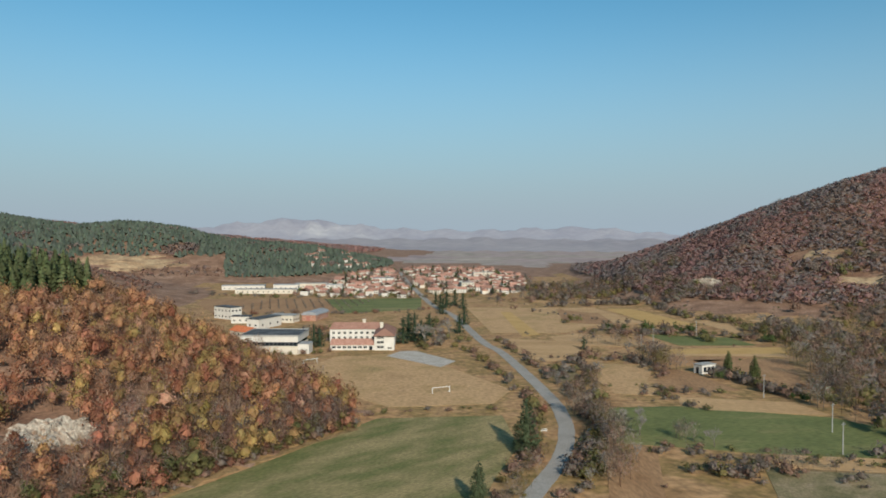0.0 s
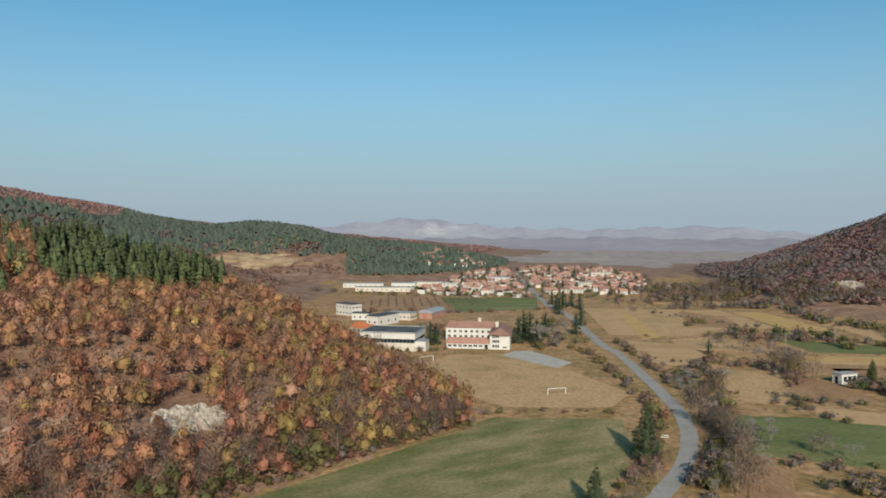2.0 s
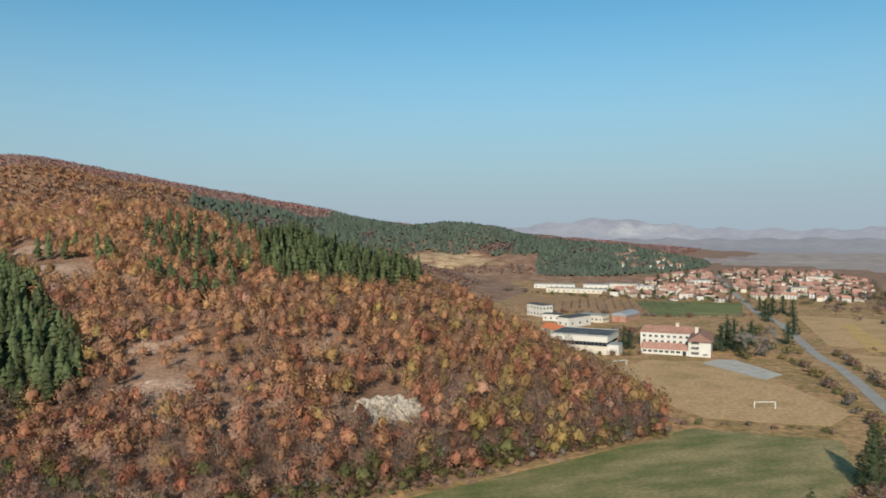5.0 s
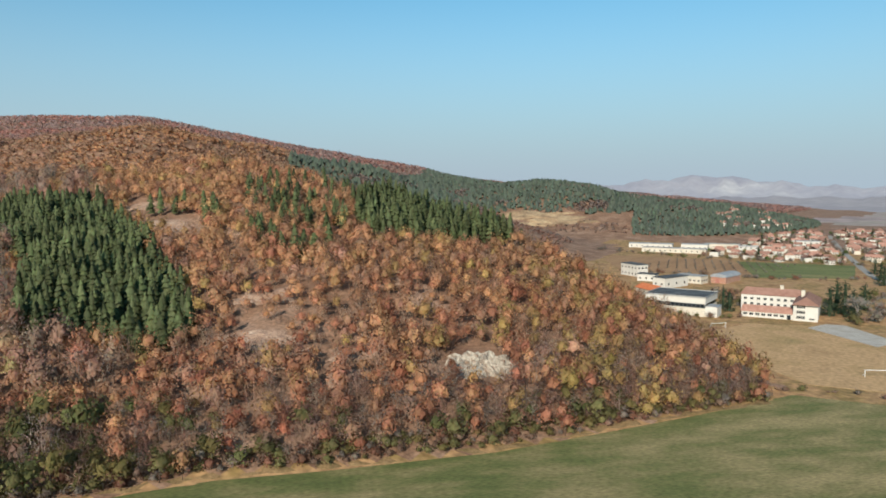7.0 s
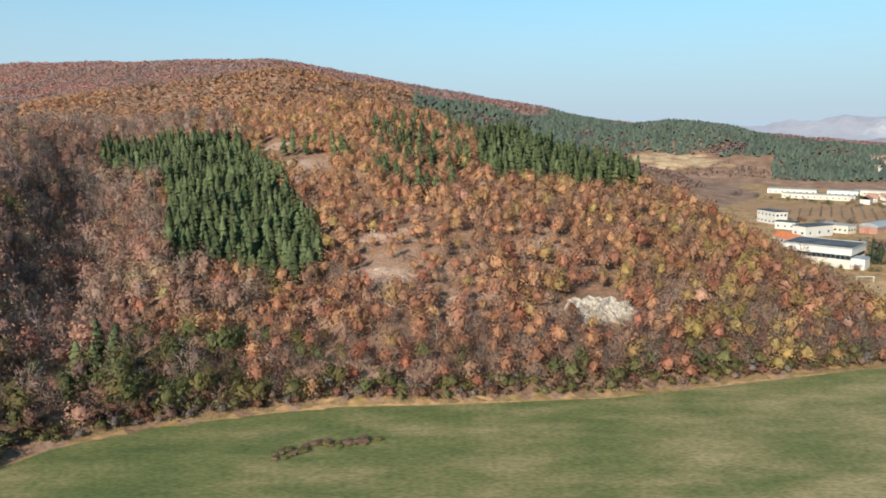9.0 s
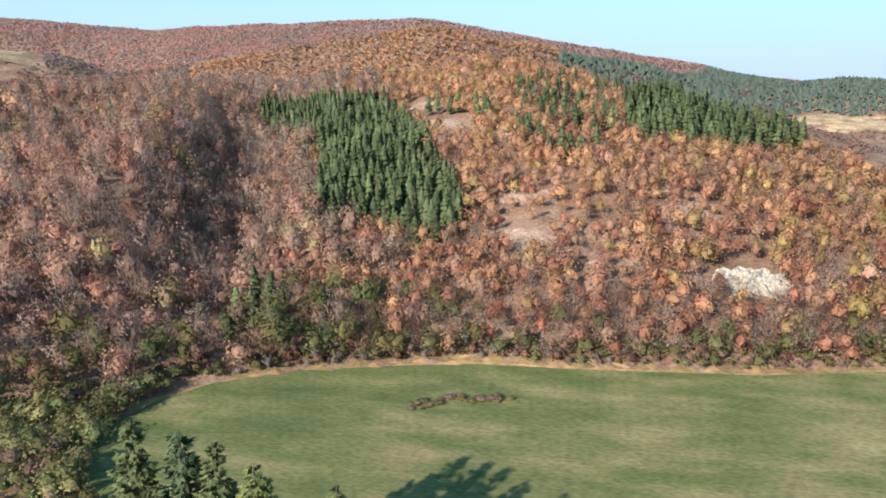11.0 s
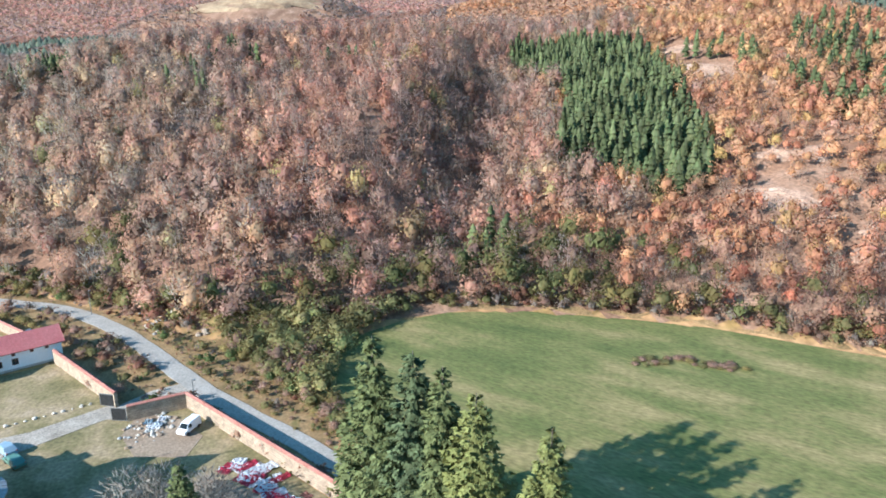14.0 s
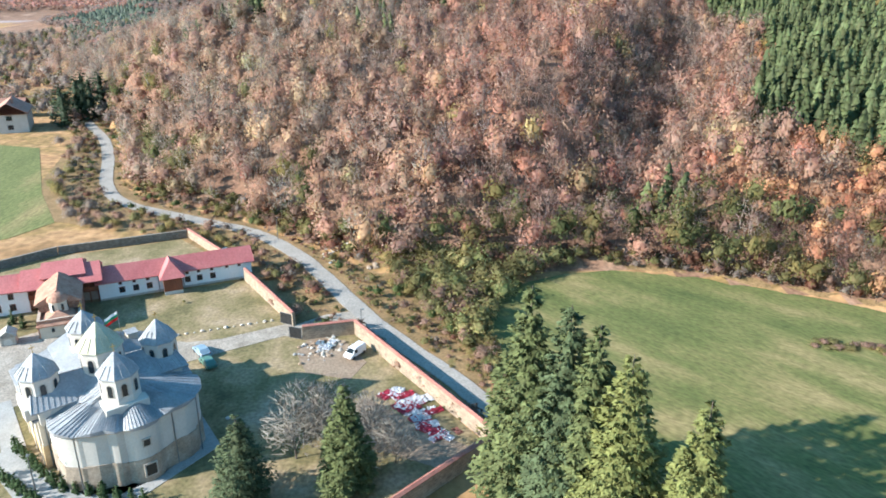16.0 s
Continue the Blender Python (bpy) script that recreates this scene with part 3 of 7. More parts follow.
ROAD = [(-38, 58), (-18, 82), (0, 108), (10, 135), (20.5, 164), (32, 192), (38.5, 220), (40.5, 245), (40, 262), (37, 298), (30, 362), (22, 400), (8, 518), (-9, 597), (-25, 719), (-50, 912), (-60, 1000)]
LANE = [(-38, 58), (-60, 38), (-78, 22.5), (-90.4, 13.8), (-101, 7.8), (-111, 1), (-122, -6), (-131.4, -10.9), (-148, -19.4), (-160, -26.5), (-174, -38.5), (-185.5, -57), (-200, -79), (-219, -91.5), (-255, -104.5), (-288, -118.6), (-329, -142), (-380, -165), (-460, -200)]
sheet("lane_verge", [(-95, 13), (-118, 15), (-150, 0), (-175, -25), (-200, -62), (-225, -86), (-260, -99), (-330, -130), (-345, -150), (-280, -127), (-225, -114), (-186, -97), (-173, -57), (-143, -35), (-121, -20.5), (-117.5, -9), (-84, 13.4), (-60, 34), (-62, 37)], .045, M_VERGE, "rough dry grass beside the lane", "verge")
ribbon("road", ROAD, 5.0, .12, M_ASPHALT, "worn grey asphalt road through the valley", "road", .12)
ribbon("lane", LANE, 4.0, .16, M_ASPHALT, "narrow grey asphalt lane past the monastery", "road", .12)

ribbon("verge", HILL_FOOT[:12], 1.8, .10, M_VERGE, "dry straw-coloured grass verge at the wood's foot", "verge", .8)


# ---------------------------------------------------------------- bare rock and earth on the hillside
def draped(name, cx, cy, rx, ry, turn, lift, bump, material, label, category, seed=0, n=16):
    """A ragged patch lying on the slope, thicker in the middle and sunk at its rim."""
    g = np.random.default_rng(seed)
    bm = bmesh.new()
    rings = 7
    mid = bm.verts.new((cx, cy, float(height(cx, cy)) + lift))
    prev = None
    wob = 1 + .28 * g.uniform(-1, 1, n)
    for k in range(1, rings + 1):
        f = k / rings
        row = []
        for i in range(n):
            a = 2 * math.pi * i / n
            px, py = rx * f * wob[i] * math.cos(a), ry * f * wob[i] * math.sin(a)
            x, y = cx + px * math.cos(turn) - py * math.sin(turn), cy + px * math.sin(turn) + py * math.cos(turn)
            z = float(height(x, y)) + (lift + g.uniform(-1, 1) * bump if k < rings else -.6)
            row.append(bm.verts.new((x, y, z)))
        for i in range(n):
            j = (i + 1) % n
            if prev:
                bm.faces.new((prev[i], prev[j], row[j], row[i]))
            else:
                bm.faces.new((mid, row[i], row[j]))
        prev = row
    bmesh.ops.recalc_face_normals(bm, faces=bm.faces[:])
    if bm.faces[0].normal.z < 0:
        bmesh.ops.reverse_faces(bm, faces=bm.faces[:])
    return solid(name, bm, material, Matrix(), label, category, kind="structure")


draped("rock_face", -97, 175, 11.5, 6.0, radians(52), 1.2, .8, M_ROCK, "pale quarried limestone face on the slope", "rock", 1, 36)
EARTH = [(-151, 142, 9, 4, 45), (-137, 145, 5, 2.5, 50), (-124, 157, 8, 3, 60), (-168, 162, 9, 3, 50), (-120, 144, 5, 2.5, 60), (-86, 196, 5, 2, 60), (-262, 192, 22, 6, 12), (-300, 209, 12, 5, 20),
         (-150, 199, 7, 3, 50), (-130, 192, 7, 2.5, 50), (-225, 195, 8, 4, 30), (-139, 136, 4, 2, 45), (-212, 53, 4, 2, 40)]
for i, (x, y, a, b, t) in enumerate(EARTH):
    draped("bare_slope", x, y, a * 1.25, b * 1.4, radians(t), .5, .3, M_EARTH, "bare pinkish earth showing between the trees", "ground", 10 + i)


# open ground on the farther hills: (x, y, clear radius, half length, half width, turn)
FAR_PATCHES = [(-424, 889, 20, 74, 17, 25), (-368, 887, 14, 48, 10, 23), (-406, 852, 12, 46, 7, 25), (324, 641, 12, 34, 5, -30), (345, 618, 12, 36, 5, -30), (302, 612, 10, 26, 4, -30), (335, 566, 16, 36, 7, -35),
               (-1215, 80, 95, 105, 60, 80), (-570, 312, 20, 24, 12, 60), (-764, 167, 24, 30, 14, 80), (-520, 250, 14, 18, 8, 60)]
FAR_OPEN = [(a[0], a[1], a[2]) for a in FAR_PATCHES] + [(232, 627, 14)]
for i, (x, y, _, a, b, t) in enumerate(FAR_PATCHES):
    draped("hill_meadow", x, y, a, b, radians(t), 1.4, .5, M_DRYHILL, "pale dry meadow on the hillside", "meadow", 60 + i, 28)
draped("rock_face", 232, 627, 14, 7, radians(-30), 4.0, 1.5, M_ROCK, "pale quarry face at the hill's foot", "rock", 90, 28)

# ---------------------------------------------------------------- woods
rng = np.random.default_rng(7)
RUST, ORANGE, BROWN, GREY, YELLOW, OLIVE, RED, GREEN = (np.array(c) for c in (
    (.36, .175, .115), (.45, .27, .15), (.34, .215, .155), (.33, .265, .215), (.36, .285, .11), (.23, .205, .085), (.28, .112, .075), (.12, .155, .055)))
PINE = np.array((.10, .118, .05))


def ball(freq):
    """Triangles of a round ball, each of the twenty faces of an icosahedron split into freq squared."""
    q = (1 + 5 ** .5) / 2
    v = np.array([(-1, q, 0), (1, q, 0), (-1, -q, 0), (1, -q, 0), (0, -1, q), (0, 1, q), (0, -1, -q), (0, 1, -q), (q, 0, -1), (q, 0, 1), (-q, 0, -1), (-q, 0, 1)])
    out = []
    for i in range(12):
        for j in range(i + 1, 12):
            for k in range(j + 1, 12):
                if max(np.linalg.norm(v[i] - v[j]), np.linalg.norm(v[j] - v[k]), np.linalg.norm(v[i] - v[k])) > 2.1:
                    continue
                grid = {(m, n): (v[i] * (freq - m - n) + v[j] * m + v[k] * n) / freq for m in range(freq + 1) for n in range(freq + 1 - m)}
                for m in range(freq):
                    for n in range(freq - m):
                        out.append([grid[m, n], grid[m + 1, n], grid[m, n + 1]])
                        if m + n < freq - 1:
                            out.append([grid[m + 1, n], grid[m + 1, n + 1], grid[m, n + 1]])
    t = np.array(out)
    return t / np.linalg.norm(t, axis=2)[..., None]


def crown_template(n, leaf, seed, lobes=9, freq=2, low=.12, fat=.46, depth=.34, cut=-.55, heart=.66):
    """Crown of one tree of unit height and width: boughs hung with leaf sprays round a small dense heart, with hollows between them."""
    g = np.random.default_rng(seed)
    k = np.arange(lobes) + .5
    lz = 1 - 1.5 * k / lobes + g.normal(size=lobes) * .08
    lz = lz.clip(-.7, 1)
    la = k * 2.4 + g.uniform(0, 6.28) + g.normal(size=lobes) * .35
    way_ = np.stack([np.cos(la) * np.sqrt(1 - lz ** 2), np.sin(la) * np.sqrt(1 - lz ** 2), lz], 1)
    amp = g.uniform(.7, 1.2, lobes)
    ph = g.uniform(0, 6.28, 3)
    lean = g.normal(size=2) * .08

    def shape(d, grow=1.0):
        r = 1 - depth + depth * (amp * np.exp(-(1 - d @ way_.T) / .13)).max(-1) + .05 * np.sin(7 * d[..., 0] + ph[0]) * np.sin(8 * d[..., 1] + ph[1]) + .04 * np.sin(13 * d[..., 2] + 5 * d[..., 0] + ph[2])
        p = d * (r * grow)[..., None]
        z = low + (1 - low) * (p[..., 2] + 1) / 2
        side_ = fat * (1 - .16 * p[..., 2])
        return np.stack([p[..., 0] * side_ + lean[0] * z, p[..., 1] * side_ + lean[1] * z, z], -1)

    d = ball(freq)
    body = shape(d[d[..., 2].mean(1) > cut], heart)
    body = body + g.normal(size=body.shape) * .02
    sd = g.normal(size=(6 * n, 3))
    sd /= np.linalg.norm(sd, axis=1)[:, None]
    hollow = np.sin(4 * sd[:, 0] + ph[1]) * np.sin(5 * sd[:, 2] + ph[0]) * np.sin(4 * sd[:, 1] + ph[2])
    sd = sd[(sd[:, 2] > -.7) & (hollow < .3)][:n]
    p = shape(sd, 1.14 - .52 * g.uniform(0, 1, len(sd)) ** 1.5)
    nrm = sd * .8 + g.normal(size=sd.shape) * .6
    a = np.cross(nrm, g.normal(size=sd.shape) + np.array([0, 0, .5]))
    a /= np.linalg.norm(a, axis=1)[:, None] + 1e-9
    b = np.cross(nrm, a)
    b /= np.linalg.norm(b, axis=1)[:, None] + 1e-9
    z = leaf * g.uniform(.5, 1.4, (len(sd), 1))
    return facing_out(np.concatenate([body, np.stack([p + a * z, p - .5 * a * z + .8 * b * z, p - .5 * a * z - .8 * b * z], 1)]))


def twig_template(n, seed):
    """A leafless crown: fine upright twigs fanning out from the limbs."""
    g = np.random.default_rng(seed)
    th, u = g.uniform(0, 6.28, n), np.sqrt(g.uniform(0, 1, n))
    z = g.uniform(.3, .9, n)
    rr = .38 * u * np.sqrt(np.clip(1 - ((z - .58) / .42) ** 2, .05, 1))
    p = np.stack([np.cos(th) * rr, np.sin(th) * rr, z], 1)
    d = np.stack([np.cos(th) * u * .9, np.sin(th) * u * .9, np.full(n, .7)], 1) + g.normal(size=(n, 3)) * .45
    d /= np.linalg.norm(d, axis=1)[:, None]
    w = np.cross(d, g.normal(size=(n, 3)))
    w /= np.linalg.norm(w, axis=1)[:, None] + 1e-9
    L = g.uniform(.05, .12, (n, 1))
    k = g.uniform(.006, .011, (n, 1))
    return facing_out(np.stack([p - d * L * .5 + w * k, p - d * L * .5 - w * k, p + d * L], 1))


def pine_template(n, seed=0, spread=.17, leaf=.03, low=.16, tiers=6, sides=8):
    """A conifer of unit height: skirts of boughs one above another, ragged at the rim, with needle sprays on them."""
    g = np.random.default_rng(seed)
    lean = g.normal(size=2) * .025
    body, sprays = [], []

    def reach(f):
        return spread * (1 - f) ** .72 * (.55 + .45 * min(1, f * 4 + .25)) + .01

    for i in range(tiers):
        f = i / tiers
        z0, z1 = low + (1 - low) * f, low + (1 - low) * min(1.0, (i + 1.75) / tiers)
        turn = g.uniform(0, 6.28)
        rim = []
        for k in range(sides):
            th = turn + 2 * math.pi * k / sides
            r = reach(f) * g.uniform(.72, 1.18)
            rim.append(np.array([math.cos(th) * r, math.sin(th) * r, z0 + g.uniform(-.3, .5) * (1 - low) / tiers]))
        for k in range(sides):
            body.append([rim[k], rim[(k + 1) % sides], np.array([0, 0, z1])])
    for _ in range(n):
        f = 1 - math.sqrt(g.uniform(0, 1))
        th, r = g.uniform(0, 6.28), reach(f) * g.uniform(.75, 1.2)
        p = np.array([math.cos(th) * r, math.sin(th) * r, low + (1 - low) * f])
        o, w = np.array([math.cos(th), math.sin(th), g.uniform(-.6, .9)]), np.array([-math.sin(th), math.cos(th), g.uniform(-.4, .4)])
        z = leaf * g.uniform(.6, 1.4)
        sprays.append([p + o * z, p - .5 * o * z + .6 * w * z, p - .5 * o * z - .6 * w * z])
    t = facing_out(np.array(body + sprays), True)
    t[..., :2] += lean * t[..., 2:] ** 2
    return t


def stem_template(sides=3, r=.012, top=.75, limbs=5, seed=0):
    g = np.random.default_rng(seed + 50)
    tris = []

    def rod(a, b, ra, rb):
        a, b = np.array(a, float), np.array(b, float)
        ax = (b - a) / np.linalg.norm(b - a)
        u = np.cross(ax, (.3, .9, .1))
        u /= np.linalg.norm(u)
        w = np.cross(ax, u)
        for i in range(sides):
            t0, t1 = 2 * math.pi * i / sides, 2 * math.pi * (i + 1) / sides
            p0, p1 = u * math.cos(t0) + w * math.sin(t0), u * math.cos(t1) + w * math.sin(t1)
            tris.append([a + p0 * ra, a + p1 * ra, b + p1 * rb])
            tris.append([a + p0 * ra, b + p1 * rb, b + p0 * rb])
    rod((0, 0, -.03), (0, 0, top), r, r * .4)
    for i in range(limbs):
        th, z = g.uniform(0, 6.28), g.uniform(.25, top * .9)
        l = g.uniform(.18, .36)
        rod((0, 0, z), (math.cos(th) * l * .7, math.sin(th) * l * .7, z + l * .9), r * .5, r * .15)
    return np.array(tris)


def plant(templates, pos, high, wide, tints, choice, cone=False, spread=.2, lift=0.0):
    """All the triangles of many trees, with a colour and a soft crown-wide normal for each corner."""
    out, col, nor = [], [], []
    for k, tp in enumerate(templates):
        s = np.flatnonzero(choice == k)
        if not len(s):
            continue
        th = rng.uniform(0, 2 * math.pi, len(s))
        c, n = np.cos(th)[:, None, None], np.sin(th)[:, None, None]
        v = tp[None]
        x = (v[..., 0] * c - v[..., 1] * n) * wide[s][:, None, None] + pos[s, 0][:, None, None]
        y = (v[..., 0] * n + v[..., 1] * c) * wide[s][:, None, None] + pos[s, 1][:, None, None]
        z = v[..., 2] * high[s][:, None, None] + pos[s, 2][:, None, None]
        out.append(np.stack([x, y, z], -1).reshape(-1, 3))
        grain = rng.uniform(1 - spread, 1 + spread, (len(s) * tp.shape[0], 1)) * (1 + rng.normal(size=(len(s) * tp.shape[0], 3)) * .04)
        col.append(np.repeat(np.repeat(tints[s], tp.shape[0], axis=0) * grain, 3, axis=0))
        w = (cone_normals if cone else soft_normals)(tp)[None] + np.array([0, 0, lift])
        w = w / np.linalg.norm(w, axis=-1)[..., None]
        nor.append(np.stack([w[..., 0] * c - w[..., 1] * n, w[..., 0] * n + w[..., 1] * c, np.broadcast_to(w[..., 2], (len(s), *w.shape[1:3]))], -1).reshape(-1, 3))
    return np.concatenate(out), np.concatenate(col), np.concatenate(nor)


def soft_normals(tp):
    """Normals between those of the whole crown and those of each face."""
    e = np.cross(tp[:, 1] - tp[:, 0], tp[:, 2] - tp[:, 0])
    e /= np.linalg.norm(e, axis=1)[:, None] + 1e-12
    v = (tp - np.array([0, 0, .45])) * np.array([1.0, 1.0, .8])
    v /= np.linalg.norm(v, axis=2)[..., None] + 1e-9
    side = np.sign((v.mean(1) * e).sum(1))[:, None, None]
    v = .85 * v + .3 * e[:, None] * np.where(side == 0, 1, side) + np.array([0, 0, .3])
    return v / (np.linalg.norm(v, axis=2)[..., None] + 1e-9)


def cone_normals(tp):
    """Normals of a slender upright crown: outwards and a little up."""
    e = np.cross(tp[:, 1] - tp[:, 0], tp[:, 2] - tp[:, 0])
    e /= np.linalg.norm(e, axis=1)[:, None] + 1e-12
    o = tp.copy()
    o[..., 2] = 0
    o = np.where(np.linalg.norm(o, axis=2)[..., None] < 1e-4, o.mean(1, keepdims=True), o)
    o /= np.linalg.norm(o, axis=2)[..., None] + 1e-9
    v = .7 * o + .45 * e[:, None] + np.array([0, 0, .45])
    return v / (np.linalg.norm(v, axis=2)[..., None] + 1e-9)


def facing_out(tp, cone=False):
    """Turns each triangle so that its front looks away from the crown's middle."""
    e = np.cross(tp[:, 1] - tp[:, 0], tp[:, 2] - tp[:, 0])
    m = tp.mean(1) - np.array([0, 0, .5])
    if cone:
        m = m / (np.linalg.norm(m[:, :2], axis=1)[:, None] + 1e-9)
        m[:, 2] = .8
    flip = (m * e).sum(1) < 0
    tp = tp.copy()
    tp[flip] = tp[flip][:, ::-1]
    return tp


def triangle_mesh(name, groups, materials):
    """One mesh of loose triangles from (corners, colours, normals, material number)."""
    v = np.concatenate([g[0] for g in groups])
    c = np.concatenate([g[1] for g in groups])
    nor = np.concatenate([g[2] for g in groups])
    mi = np.concatenate([np.full(len(g[0]) // 3, g[3], np.int32) for g in groups])
    n = len(v) // 3
    me = bpy.data.meshes.new(name)
    me.vertices.add(3 * n)
    me.vertices.foreach_set("co", v.astype(np.float32).ravel())
    me.loops.add(3 * n)
    me.loops.foreach_set("vertex_index", np.arange(3 * n, dtype=np.int32))
    me.polygons.add(n)
    me.polygons.foreach_set("loop_start", np.arange(0, 3 * n, 3, dtype=np.int32))
    for m in materials:
        me.materials.append(m)
    me.polygons.foreach_set("material_index", mi)
    me.update(calc_edges=True)
    me.polygons.foreach_set("use_smooth", np.ones(n, bool))
    cn = me.attributes.new("custom_normal", "FLOAT_VECTOR", "POINT")
    cn.data.foreach_set("vector", nor.astype(np.float32).ravel())
    at = me.attributes.new("tint", "FLOAT_COLOR", "POINT")
    at.data.foreach_set("color", np.concatenate([c, np.ones((3 * n, 1))], 1).astype(np.float32).ravel())
    return me


def scatter(x0, y0, x1, y1, step, keep, jitter=.45):
    """Places on a shaken grid where keep(x, y) holds."""
    x, y = np.meshgrid(np.arange(x0, x1, step), np.arange(y0, y1, step))
    x = (x + rng.uniform(-jitter, jitter, x.shape) * step).ravel()
    y = (y + rng.uniform(-jitter, jitter, y.shape) * step).ravel()
    k = keep(x, y)
    x, y = x[k], y[k]
    return np.stack([x, y, quick_height(x, y)], 1)


LEAFY = [crown_template(160, .042, i, 8 + i % 4, 1, .06, .46, .42, -.55, .6) for i in range(8)]
LEAFY_BIG = [crown_template(215, .037, 80 + i, 11 + i % 3, 1, .1, .47, .46, -.55, .6) for i in range(6)]
LEAFY_FAR = [crown_template(13, .19, 20 + i, 5, 1, .0, .5, .4, 2.0) for i in range(8)]
BUSHY = [crown_template(64, .07, 40 + i, 7, 1, -.02, .48, .4, -.8, .6) for i in range(4)]
TWIGGY = [np.concatenate([twig_template(150, 60 + i), stem_template(3, .011, .8, 6, 60 + i)]) for i in range(4)]
STEMS = [stem_template(3, .014, .5, 0, i) for i in range(5)]
PINES = [pine_template(190, i, .20, .03, .12, 7, 8) for i in range(6)]
PINES_FAR = [pine_template(0, 30 + i, .26, .1, .0, 1, 5) for i in range(4)]

PINE_STANDS = [
    [(-385, 165), (-342, 184), (-300, 190), (-269, 181), (-233, 167), (-214, 157), (-197, 150), (-174, 139), (-164, 130), (-170, 118), (-188, 114), (-199, 109), (-213, 107), (-234, 117), (-258, 136), (-315, 149), (-360, 150)],
    [(-188, 232), (-172, 231), (-164, 239), (-154, 250), (-146, 260), (-138, 276), (-142, 296), (-170, 318), (-205, 310), (-222, 290), (-212, 262)],
    [(-380, -107), (-372, -86), (-352, -66), (-336, -52), (-322, -58), (-334, -82), (-352, -108), (-366, -122)],
]
# broadleaf slope in which pines stand scattered
PINE_MIX = [(-261, 234), (-229, 208), (-194, 184), (-178, 185), (-178, 204), (-182, 227), (-206, 258), (-222, 290), (-250, 275)]
BARE = [[(-104, 165), (-106, 175), (-102, 184), (-92, 182), (-86, 178), (-92, 166)],
        [(-158, 135), (-160, 148), (-148, 149), (-142, 143), (-148, 134)],
        [(-300, 198), (-312, 218), (-276, 207), (-230, 198), (-234, 180), (-259, 186)]]


def in_any(x, y, polys):
    r = np.zeros(x.shape, bool)
    for p in polys:
        r |= inside(x, y, p)
    return r


def lumps(x, y, size, seed):
    return ripple(x, y, size, seed) + .5 * ripple(x, y, size * .37, seed + 3)


def hidden_from_eye(x, y, z):
    """True for places that the ground hides from the camera's position."""
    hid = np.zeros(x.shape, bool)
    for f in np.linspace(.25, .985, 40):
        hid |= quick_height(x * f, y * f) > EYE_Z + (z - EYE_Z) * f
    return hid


def front(x, y):
    r, az = np.hypot(x, y), np.degrees(np.arctan2(-x, y))
    return inside(x, y, HILL_FOOT) & (r < 560) & (az > 3) & (az < 124)


# broadleaf wood on the near hill
P = scatter(-520, -260, 0, 460, 4.5, lambda x, y: front(x, y) & ~in_any(x, y, PINE_STANDS) & ~in_any(x, y, BARE))
# trees out of the camera's sight are thinned out
P = P[(rng.uniform(size=len(P)) < .12) | ~hidden_from_eye(P[:, 0], P[:, 1], P[:, 2] + 9)]
SPARSE = [[(-176, 154), (-178, 172), (-160, 178), (-140, 174), (-118, 150), (-122, 138), (-140, 136), (-160, 138)], [(-146, 192), (-132, 204), (-112, 196), (-112, 184), (-130, 180)]]
P = P[~in_any(P[:, 0], P[:, 1], SPARSE) | (rng.uniform(size=len(P)) < .8)]
west_ = np.degrees(np.arctan2(-P[:, 0], P[:, 1])) > 64
P = P[~west_ | (rng.uniform(size=len(P)) < .78)]
x, y, z = P.T
pick = rng.uniform(size=len(P))
tint = np.empty((len(P), 3))
a = 1.5 * lumps(x, y, 48, 1)
up = np.clip(z / 45, 0, 1)
bearing = np.degrees(np.arctan2(-x, y))
east = bearing + 5 * a < 62
spur = np.clip((30 - bearing) / 14, 0, 1)
dg, _ = polyline_distance(x, y, GULLY)
gully = np.exp(-(dg / 30) ** 2)
w_or = np.where(east, .12 + .75 * up, .16 + .10 * a)
w_ru = np.where(east, .42 - .26 * up + .1 * a - .15 * spur, .44 + .24 * a)
w_ye = np.where(east, .10 + .6 * spur, .05)
w_gr = np.where(east, .36 - .34 * up, .42 - .24 * a + .3 * gully)
w_br = np.where(east, .24, .26)
w_re = np.where(east & (up < .3), .22, .05)
w = np.stack([w_or, w_ru, w_ye, w_gr, w_br, w_re], 1).clip(.01)
w = np.cumsum(w / w.sum(1)[:, None], 1)
which = (pick[:, None] > w).sum(1).clip(0, 5)
tint = np.stack([ORANGE, RUST, YELLOW, GREY, BROWN, RED])[which] * rng.uniform(.7, 1.06, (len(P), 1)) * (1 + rng.normal(size=(len(P), 3)) * .03)
common = np.where(east[:, None], np.array((.27, .145, .085)) + up[:, None] * np.array((.07, .055, .025)), np.array((.245, .155, .11)))
mixed = np.where(east, rng.uniform(.4, .9, len(P)), rng.uniform(.3, .8, len(P)))[:, None]
tint = mixed * tint + (1 - mixed) * common * (1 + .12 * a[:, None])
tint *= (1 + .22 * ripple(x, y, 11, 9) + .12 * ripple(x, y, 26, 4))[:, None].clip(.6, 1.5)
warm = np.exp(-((bearing - 77) / 13) ** 2)[:, None]
tint *= np.where(east[:, None], np.array([1.38, 1.27, 1.20]), np.array([1.24, 1.42, 1.48]) + warm * np.array([.25, -.03, -.08]))
foot, _ = polyline_distance(x, y, HILL_FOOT[:18])
edge = foot < np.interp(bearing, [45, 55, 66, 80], [12, 24, 34, 22])
